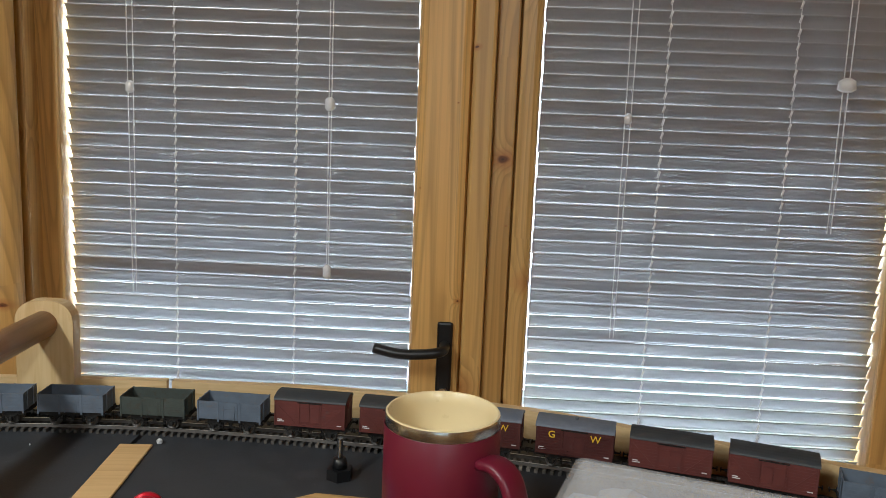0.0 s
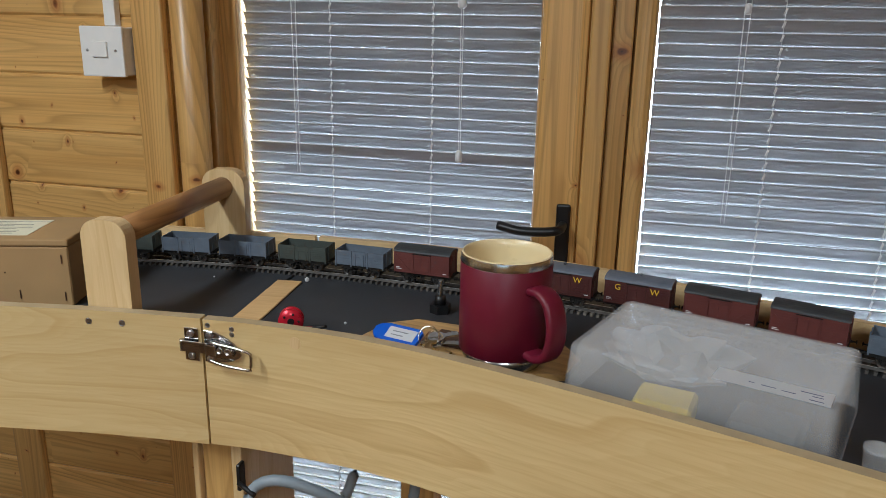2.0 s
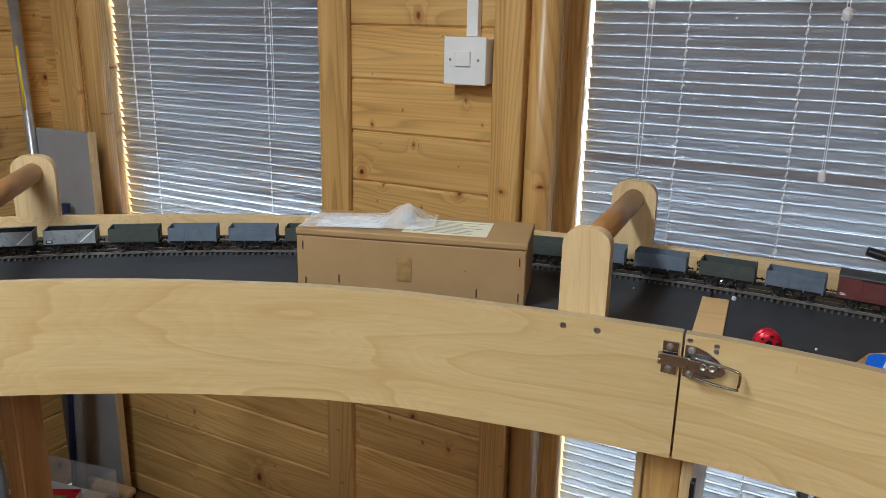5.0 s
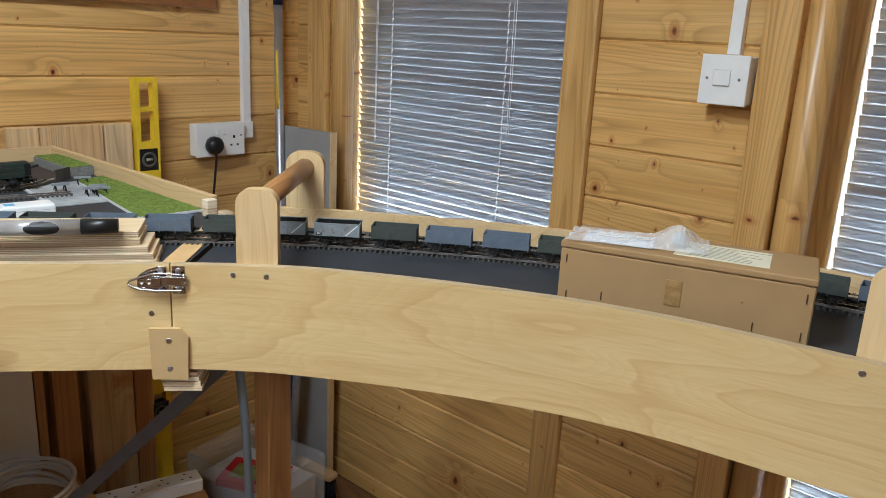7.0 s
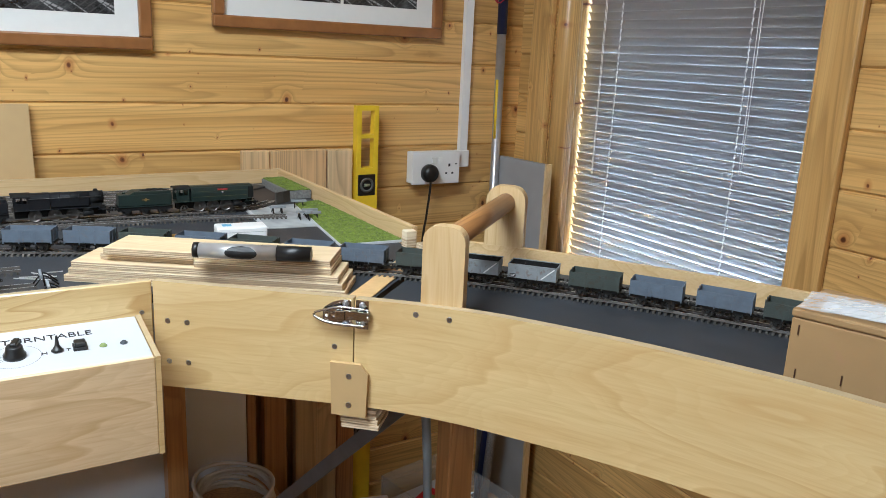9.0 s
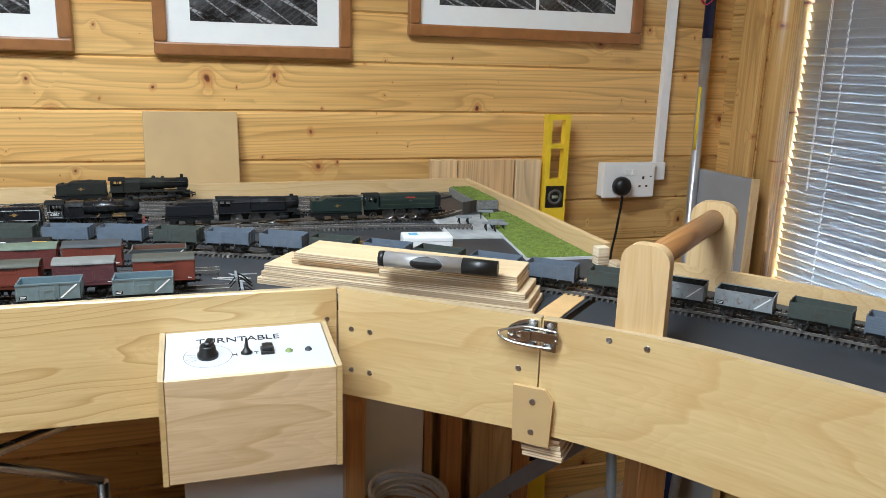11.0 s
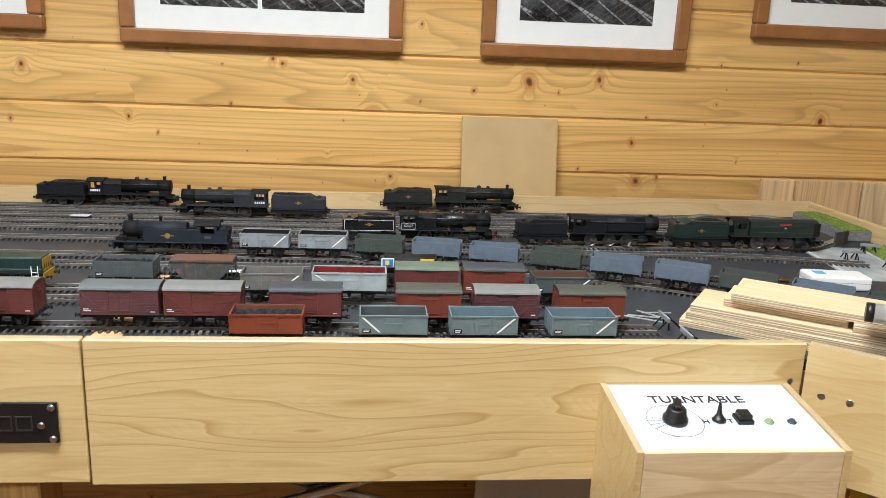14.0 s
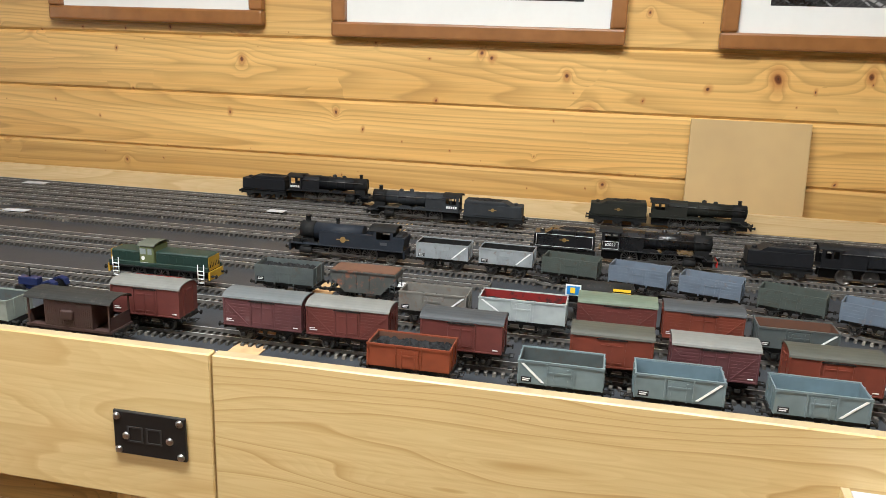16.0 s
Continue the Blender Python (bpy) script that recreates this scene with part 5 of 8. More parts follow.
def van(label, m, body, roof, length=0.071, height=0.026, style="wood", lettering=None, roof_label="weathered grey arched roof", vents=0, rise=0.0055):
    t = thing("goods_van", label, "model wagon", m, group="goods wagons")
    h, wide, z0, z1 = length / 2, 0.0155, 0.0150, 0.0150 + height
    bm = bmesh.new()
    n = 8
    prof = [(-wide, z0), (wide, z0)] + [(wide * math.cos(radians(a)), z1 + (rise - 0.0008) * math.sin(radians(a))) for a in [180 * i / n for i in range(n + 1)]]
    prism(bm, prof, -h, h, Matrix(((0, 1, 0, 0), (1, 0, 0, 0), (0, 0, 1, 0), (0, 0, 0, 1))))
    for s in (-1, 1):
        if style in ("wood", "louvre"):
            for i in range(1, 9):
                zz = z0 + height * i / 9
                for a, b in ((-h, -0.0105), (0.0105, h)):
                    relief(bm, a, b, zz - 0.0011, zz + 0.0005, wide, s, 0.00025)
        for x in (-h + 0.0007, -0.0112, 0.0112, h - 0.0007) if style != "plain" else (-h + 0.0006, -0.012, 0.012, h - 0.0006):
            relief(bm, x - 0.0006, x + 0.0006, z0, z1, wide, s, 0.0009)
        relief(bm, -h, h, z0, z0 + 0.0012, wide, s, 0.0008)
        if style != "plain":
            for e in (-1, 1):
                prism(bm, [(e * 0.0120, z0 + 0.001), (e * 0.0136, z0 + 0.001), (e * (h - 0.001), z1 - 0.004), (e * (h - 0.0026), z1 - 0.004)][::e], *sorted((s * wide, s * (wide + 0.0007))))
        if style == "louvre":
            for k in range(7):
                for x in (-h + 0.004, 0.0135):
                    relief(bm, x, x + h - 0.0175, z0 + 0.0045 + k * 0.0027, z0 + 0.0056 + k * 0.0027, wide, s, 0.001)
    for e in (-1, 1):
        for y in (-0.0085, 0.0085):
            box(bm, min(e * h, e * (h + 0.0008)), max(e * h, e * (h + 0.0008)), y - 0.0006, y + 0.0006, z0, z1)
        box(bm, min(e * h, e * (h + 0.0012)), max(e * h, e * (h + 0.0012)), -0.004, 0.004, z1 - 0.008, z1 - 0.002)
    part("body", bm, body, t)
    for s in (-1, 1):
        for a, b in ((-0.0098, -0.0002), (0.0002, 0.0098)):
            bm = bmesh.new()
            relief(bm, a, b, z0 + 0.0016, z1 - 0.0022, wide, s, 0.0005)
            relief(bm, a + 0.001, b - 0.001, z0 + 0.004, z0 + 0.0048, wide, s, 0.0010)
            relief(bm, a + 0.001, b - 0.001, z1 - 0.007, z1 - 0.0062, wide, s, 0.0010)
            part("door", bm, body, t)
        bm = bmesh.new()
        relief(bm, -0.0125, 0.0125, z1 - 0.0018, z1 - 0.0008, wide, s, 0.0011)
        part("door_rail", bm, IRON, t)
        bm = bmesh.new()
        relief(bm, -h + 0.003, -h + 0.010, z0 + 0.004, z0 + 0.0047, wide, s, 0.0006)
        relief(bm, -h + 0.003, -h + 0.008, z0 + 0.0056, z0 + 0.0063, wide, s, 0.0006)
        relief(bm, h - 0.008, h - 0.0035, z0 + 0.003, z0 + 0.0038, wide, s, 0.0006)
        part("lettering_bars", bm, STRIPEW, t, "pale illegible lettering")
        if lettering:
            for ch, x in zip(lettering, (-0.021, 0.0195)):
                words(ch, 0.0095, pose(s * -1 * -x if s > 0 else x, s * (wide + 0.0012), z1 - 0.0065, 90, 0, 180 if s > 0 else 0), t, LETTER, "yellow letter " + ch)
    bm = bmesh.new()
    arc_roof(bm, h, wide, z1, rise)
    for k in range(vents):
        x = (k - (vents - 1) / 2) * 0.024
        lathe(bm, [(0.0015, z1 + rise - 0.001), (0.0015, z1 + rise + 0.001), (0.0022, z1 + rise + 0.001), (0.0015, z1 + rise + 0.0022)], 10, Matrix.Translation((x, 0, 0)))
    part("roof", bm, roof, t, roof_label)
    chassis(t, length, 0.040)
    return t


LETTER = mat("yellow_letter", (0.80, 0.52, 0.03), 0.5, var=0.05)
GREY_L = paint("light_grey", (0.248, 0.267, 0.279), (0.16, 0.12, 0.10), 0.60)
GREY_B = paint("blue_grey", (0.136, 0.180, 0.192), (0.15, 0.18, 0.18), 0.74)
GREY_BIN = paint("blue_grey_inside", (0.124, 0.180, 0.211), (0.12, 0.15, 0.16), 0.74)
GREY_D = paint("slate_grey", (0.071, 0.084, 0.084), (0.07, 0.06, 0.05), 0.60)
GREY_BLUE = paint("dusty_blue", (0.118, 0.146, 0.186), (0.13, 0.12, 0.12), 0.62)
GREEN_G = paint("green_grey", (0.053, 0.065, 0.056), (0.05, 0.045, 0.035), 0.58)
BLACKIN = paint("soot", (0.008, 0.008, 0.008), (0.05, 0.04, 0.035), 0.6)
RUST = paint("rust", (0.118, 0.053, 0.031), (0.10, 0.05, 0.035), 0.55)
BAUX = paint("bauxite", (0.124, 0.028, 0.022), (0.10, 0.04, 0.035), 0.64)
BAUX2 = paint("bauxite_red", (0.167, 0.034, 0.017), (0.14, 0.05, 0.03), 0.64)
MAROON = paint("dull_maroon", (0.105, 0.034, 0.037), (0.12, 0.06, 0.06), 0.62)
BROWN_GW = paint("chocolate_red", (0.074, 0.015, 0.012), (0.07, 0.03, 0.025), 0.64)
ORANGE = paint("rusty_orange", (0.186, 0.034, 0.009), (0.16, 0.035, 0.012), 0.64)
WHITEG = paint("pale_grey", (0.347, 0.378, 0.372), (0.40, 0.42, 0.40), 0.72)
BUFF = paint("dusty_buff", (0.155, 0.146, 0.130), (0.14, 0.10, 0.075), 0.58)
RED_IN = paint("red_inside", (0.186, 0.009, 0.007), (0.05, 0.01, 0.01), 0.58)
ROOF_G = paint("roof_grey", (0.093, 0.102, 0.105), (0.08, 0.08, 0.08), 0.64)
ROOF_D = paint("roof_dark", (0.034, 0.038, 0.042), (0.04, 0.04, 0.04), 0.62)
ROOF_L = paint("roof_light", (0.149, 0.149, 0.136), (0.13, 0.13, 0.12), 0.62)
ROOF_GREEN = paint("roof_green", (0.102, 0.130, 0.090), (0.12, 0.13, 0.10), 0.66)
ROOF_B = paint("roof_blue_grey", (0.124, 0.143, 0.180), (0.12, 0.13, 0.15), 0.66)
ROOF_O = paint("roof_olive", (0.053, 0.053, 0.040), (0.06, 0.055, 0.045), 0.62)


def on_y(x, y, flip=False):
    """A pose on a siding along y: the vehicle's length along y."""
    return pose(x, y, RAILTOP, 0, 0, -90 if flip else 90)


# front siding
open_wagon("blue-grey mineral wagon, empty, dark inside", on_y(-1.347, -0.451), GREY_B, GREY_D, stripe=1)
open_wagon("blue-grey mineral wagon, empty, with a white diagonal stripe", on_y(-1.347, -0.362), GREY_B, GREY_BIN, stripe=-1)
open_wagon("blue-grey mineral wagon, empty, near the buffer stop", on_y(-1.347, -0.262), GREY_B, GREY_BIN, length=0.066, stripe=-1)
open_wagon("rusty orange mineral wagon loaded with coal", on_y(-1.347, -0.573), ORANGE, RUST, length=0.069, load=(COAL, 0.72), patch=False)
# second siding
van("bauxite goods van with a light grey roof", on_y(-1.400, -0.842), BAUX, ROOF_L, 0.071, 0.027, style="plain")
van("dull maroon planked goods van with a grey roof", on_y(-1.400, -0.724), MAROON, ROOF_G, 0.076)
van("bauxite planked goods van with a grey roof", on_y(-1.400, -0.643), BAUX, ROOF_L, 0.076)
van("bauxite steel goods van with a dark roof", on_y(-1.400, -0.540), BAUX, ROOF_D, 0.072, style="plain")
van("bright bauxite goods van with an olive roof", on_y(-1.400, -0.413), BAUX2, ROOF_O, 0.067, style="plain")
van("faded maroon goods van with a pale roof", on_y(-1.400, -0.331), MAROON, ROOF_L, 0.068)
van("bright bauxite goods van with a grey-green roof", on_y(-1.400, -0.240), BAUX2, ROOF_O, 0.071, style="plain")
# third siding
open_wagon("dusty buff-grey mineral wagon with a thin coal load", on_y(-1.489, -0.586), BUFF, BUFF, 0.068, stripe=-1, load=(COAL, 0.45))
open_wagon("pale grey long mineral wagon, red inside", on_y(-1.489, -0.498), WHITEG, RED_IN, 0.084, 0.021, stripe=1, load=(COAL, 0.55))
van("brown planked van with a grey-green roof", on_y(-1.489, -0.409), BAUX, ROOF_GREEN, 0.072)
van("bauxite van with a dark slate roof", on_y(-1.489, -0.331), BAUX2, ROOF_D, 0.071)
open_wagon("grey mineral wagon with a rusty interior", on_y(-1.489, -0.249), GREY_D, RUST, 0.069, stripe=-1)
# fourth siding
open_wagon("weathered grey planked wagon with coal", on_y(-1.533, -0.761), GREY_D, GREY_D, 0.068, style="plank7", load=(COAL, 0.7))


def hopper(m):
    t = thing("hopper_wagon", "grey hopper wagon with rust patches and ladders", "model wagon", m, group="goods wagons")
    h, w, z1 = 0.036, 0.0155, 0.036
    bm = bmesh.new()
    prism(bm, [(-h, z1), (h, z1), (h, z1 - 0.006), (h - 0.016, 0.013), (-h + 0.016, 0.013), (-h, z1 - 0.006)], -w, w)
    for s in (-1, 1):
        relief(bm, -h, h, z1 - 0.001, z1 + 0.0006, w, s, 0.001)
        for x in (-0.02, -0.007, 0.007, 0.02):
            relief(bm, x - 0.0006, x + 0.0006, 0.018, z1, w, s, 0.0009)
    part("body", bm, paint("hopper_grey", (0.062, 0.065, 0.059), (0.20, 0.075, 0.04), 0.58), t)
    part("lining", bm_box(-h + 0.001, h - 0.001, -w + 0.001, w - 0.001, z1 + 0.0002, z1 + 0.0009), RUST, t, "rusty interior")
    for e in (-1, 1):
        for s in (-1, 1):
            bm = bmesh.new()
            rod(bm, (e * (h - 0.001), s * 0.0145, 0.0155), (e * (h - 0.001), s * 0.0145, z1 - 0.005), 0.0007, 6)
            rod(bm, (e * (h - 0.006), s * 0.0150, 0.0155), (e * (h - 0.006), s * 0.0150, z1 - 0.008), 0.0006, 6)
            for k in range(4):
                rod(bm, (e * (h - 0.001), s * 0.0148, 0.018 + k * 0.004), (e * (h - 0.006), s * 0.0150, 0.018 + k * 0.004), 0.0004, 5)
            part("ladder", bm, GREY_D, t)
    chassis(t, 2 * h + 0.002, 0.044)


hopper(on_y(-1.533, -0.672))
t = thing("tank_wagon", "black tank wagon with a blue and white sign board", "model wagon", on_y(-1.560, -0.425), group="goods wagons")
part("tank", bm_rod((-0.033, 0, 0.0255), (0.033, 0, 0.0255), 0.0125, 24), IRON, t)
part("sign", bm_box(0.020, 0.036, 0.0135, 0.0142, 0.024, 0.036, bevel=0.0004), STRIPEW, t, "white sign board")
part("sign_patch", bm_box(0.0215, 0.0345, 0.0143, 0.0146, 0.0255, 0.0345), mat("sign_blue", (0.02, 0.20, 0.55), 0.4), t, "blue sign face")
part("emblem", bm_box(0.026, 0.031, 0.0147, 0.0149, 0.027, 0.033), LETTER, t, "yellow emblem")
bm = bmesh.new()
for z in (0.0285, 0.0325):
    box(bm, -0.030, -0.012, 0.0125, 0.0132, z, z + 0.0026)
part("lettering_bars", bm, LETTER, t, "yellow lettering bars")
chassis(t, 0.068, 0.04)
for ob in [t]:
    ob.matrix_basis = on_y(-1.560, -0.425, True)

# brake van
t = thing("brake_van", "dark brown brake van with open verandas", "model wagon", on_y(-1.347, -0.884), group="goods wagons")
BV = paint("brake_brown", (0.040, 0.017, 0.014), (0.04, 0.03, 0.025), 0.6)
bm = bmesh.new()
box(bm, -0.043, 0.043, -0.0155, 0.0155, 0.014, 0.0165)
box(bm, -0.024, 0.024, -0.0150, 0.0150, 0.0165, 0.041)
for i in range(24):
    for s in (-1, 1):
        relief(bm, -0.0235 + i * 0.002, -0.0223 + i * 0.002, 0.018, 0.040, 0.0150, s, 0.0003)
part("body", bm, BV, t)
for s in (-1, 1):
    part("ducket", bm_box(-0.006, 0.006, *sorted((s * 0.0152, s * 0.0182)), 0.024, 0.033, bevel=0.001), BV, t)
for e in (-1, 1):
    bm = bmesh.new()
    box(bm, *sorted((e * 0.0400, e * 0.0412)), -0.015, 0.015, 0.0165, 0.028)
    for y in (-0.0148, 0.0138):
        box(bm, *sorted((e * 0.0396, e * 0.0412)), y, y + 0.001, 0.0165, 0.041)
    part("veranda", bm, BV, t)
bm = bmesh.new()
arc_roof(bm, 0.0425, 0.0155, 0.041, 0.005)
part("roof", bm, paint("roof_soot", (0.022, 0.022, 0.020), (0.05, 0.045, 0.04), 0.6), t, "sooty dark roof")
for s in (-1, 1):
    part("footboard", bm_box(-0.042, 0.042, *sorted((s * 0.0152, s * 0.0185)), 0.0062, 0.0070), IRON, t)
chassis(t, 0.086, 0.056)
open_wagon("pale grey-green mineral wagon, empty", on_y(-1.347, -0.980), paint("pale_green_grey", (0.186, 0.211, 0.192), (0.2, 0.2, 0.18), 0.7), GREY_D, 0.068, patch=False)


# ---- locomotives ----
def paint_loco(name, c, rough=0.55):
    return mat("loco_" + name, c, rough, var=0.25, scale=60, wear=(0.04, 0.036, 0.034), wear_at=0.68, bumps=0.1, bscale=700)


L_BLACK = paint_loco("black", (0.007, 0.0075, 0.0095))
L_GLOSS = paint_loco("gloss_black", (0.008, 0.008, 0.009), 0.28)
L_BLUE = paint_loco("blue_black", (0.014, 0.018, 0.026), 0.6)
L_GREEN = paint_loco("dark_green", (0.010, 0.022, 0.018), 0.45)
L_OLIVE = paint_loco("grimy_olive", (0.016, 0.017, 0.013), 0.65)
L_GREYB = paint_loco("grimy_grey", (0.026, 0.029, 0.033), 0.65)
SOOT = paint_loco("smokebox", (0.007, 0.007, 0.007), 0.7)
GOLD = mat("gold_crest", (0.27, 0.165, 0.05), 0.5, var=0.2, scale=300)
REDB = mat("red_buffer_beam", (0.40, 0.02, 0.015), 0.5)
BRASS = mat("brass", (0.6, 0.4, 0.12), 0.3, 1.0)


def shell(bm, x0, x1, half, zc, r, n=16):
    rod(bm, (x0, 0, zc), (x1, 0, zc), r, n)


def crest(t, x, z, y, size=0.006):
    for s in (-1, 1):
        bm = bmesh.new()
        lathe(bm, [(size * 0.45, 0), (size * 0.45, 0.0003)], 14, pose(x, s * y, z, -90 * s, 0, 0))
        box(bm, x - size, x + size, *sorted((s * y, s * (y + 0.0003))), z - 0.0006, z + 0.0006)
        part("crest", bm, GOLD, t, "small gold crest")


def lining(t, x0, x1, z0, z1, y, material):
    for s in (-1, 1):
        bm = bmesh.new()
        for a, b, c, d in ((x0, x1, z0, z0 + 0.0005), (x0, x1, z1 - 0.0005, z1), (x0, x0 + 0.0005, z0, z1), (x1 - 0.0005, x1, z0, z1)):
            relief(bm, a, b, c, d, y, s, 0.0003)
        part("lining", bm, material, t, "thin pale lining")


def running_gear(t, xs, r, zrod, cyl_x, spokes=14):
    wheels(t, xs, r, spokes, "driving_wheel")
    for s in (-1, 1):
        bm = bmesh.new()
        box(bm, min(xs) - 0.002, max(xs) + 0.002, *sorted((s * 0.0112, s * 0.0121)), zrod - 0.001, zrod + 0.001)
        for x in xs:
            rod(bm, (x, s * 0.0108, zrod), (x, s * 0.0126, zrod), 0.0016, 8)
        box(bm, *sorted((sorted(xs)[len(xs) // 2], cyl_x - 0.004)), *sorted((s * 0.0124, s * 0.0132)), r - 0.0008, r + 0.0008)
        box(bm, cyl_x - 0.022, cyl_x - 0.004, *sorted((s * 0.0128, s * 0.0140)), r + 0.002, r + 0.0032)
        box(bm, *sorted((cyl_x - 0.030, cyl_x - 0.008)), *sorted((s * 0.0132, s * 0.0137)), r + 0.005, r + 0.0058)
        part("coupling_rod", bm, TYRE, t, "steel coupling and connecting rods")
        bm = bmesh.new()
        rod(bm, (cyl_x - 0.006, s * 0.0135, r + 0.0012), (cyl_x + 0.010, s * 0.0135, r + 0.0012), 0.0045, 14)
        rod(bm, (cyl_x - 0.005, s * 0.0125, r + 0.0072), (cyl_x + 0.009, s * 0.0125, r + 0.0072), 0.0028, 12)
        part("cylinder", bm, SOOT, t)


def tender(t, x1, length, body, coal_h=0.003, top=0.040, z0=0.018, flare=0.0):
    """A tender whose front is at x1 and which runs back along -x."""
    x0 = x1 - length
    bm = bmesh.new()
    box(bm, x0, x1, -0.0155, 0.0155, z0 - 0.0014, z0)
    box(bm, x0 + 0.001, x1 - 0.001, -0.0145, 0.0145, z0, top - 0.005, bevel=0.0012)
    box(bm, x0 + length * 0.30, x1 - 0.002, -0.0145, 0.0145, top - 0.006, top, bevel=0.001)
    prism(bm, [(x0 + length * 0.2, top - 0.005), (x0 + length * 0.30, top - 0.005), (x0 + length * 0.30, top)], -0.0144, 0.0144)
    lathe(bm, [(0.003, top - 0.0055), (0.003, top - 0.002)], 12, Matrix.Translation((x0 + length * 0.13, 0, 0)))
    part("tender_body", bm, body, t)
    bm = bmesh.new()
    nx, ny = 14, 8
    rng = random.Random(int(length * 1e4))
    a, b = x0 + length * 0.34, x1 - 0.004
    g = [[bm.verts.new((a + (b - a) * i / nx, -0.0125 + 0.025 * j / ny, top - 0.001 + coal_h * math.sin(math.pi * j / ny) * math.sin(math.pi * (i + 0.5) / (nx + 1)) + rng.uniform(-0.0008, 0.0012))) for j in range(ny + 1)] for i in range(nx + 1)]
    for i in range(nx):
        for j in range(ny):
            bm.faces.new((g[i][j], g[i + 1][j], g[i + 1][j + 1], g[i][j + 1]))
    part("tender_coal", bm, COAL, t, "heaped coal")
    bm = bmesh.new()
    axs = [x0 + length * f for f in (0.17, 0.5, 0.83)]
    for s in (-1, 1):
        box(bm, x0, x1, s * 0.0132 - 0.0007, s * 0.0132 + 0.0007, 0.0105, z0 - 0.0014)
        for x in axs:
            prism(bm, [(x - 0.005, 0.011), (x + 0.005, 0.011), (x + 0.0025, 0.0055), (x - 0.0025, 0.0055)], s * 0.0132 - 0.0009, s * 0.0132 + 0.0009)
    box(bm, x0 - 0.001, x0 + 0.001, -0.0155, 0.0155, 0.010, z0)
    part("tender_frame", bm, SOOT, t)
    wheels(t, axs, 0.0075)
    for s in (-1, 1):
        bm = bmesh.new()
        lathe(bm, [(0.0012, 0), (0.0012, 0.004), (0.0024, 0.004), (0.0022, 0.005)], 10, pose(x0 - 0.001, s * 0.0115, 0.0135, 0, -90, 0))
        part("buffer", bm, SOOT, t)


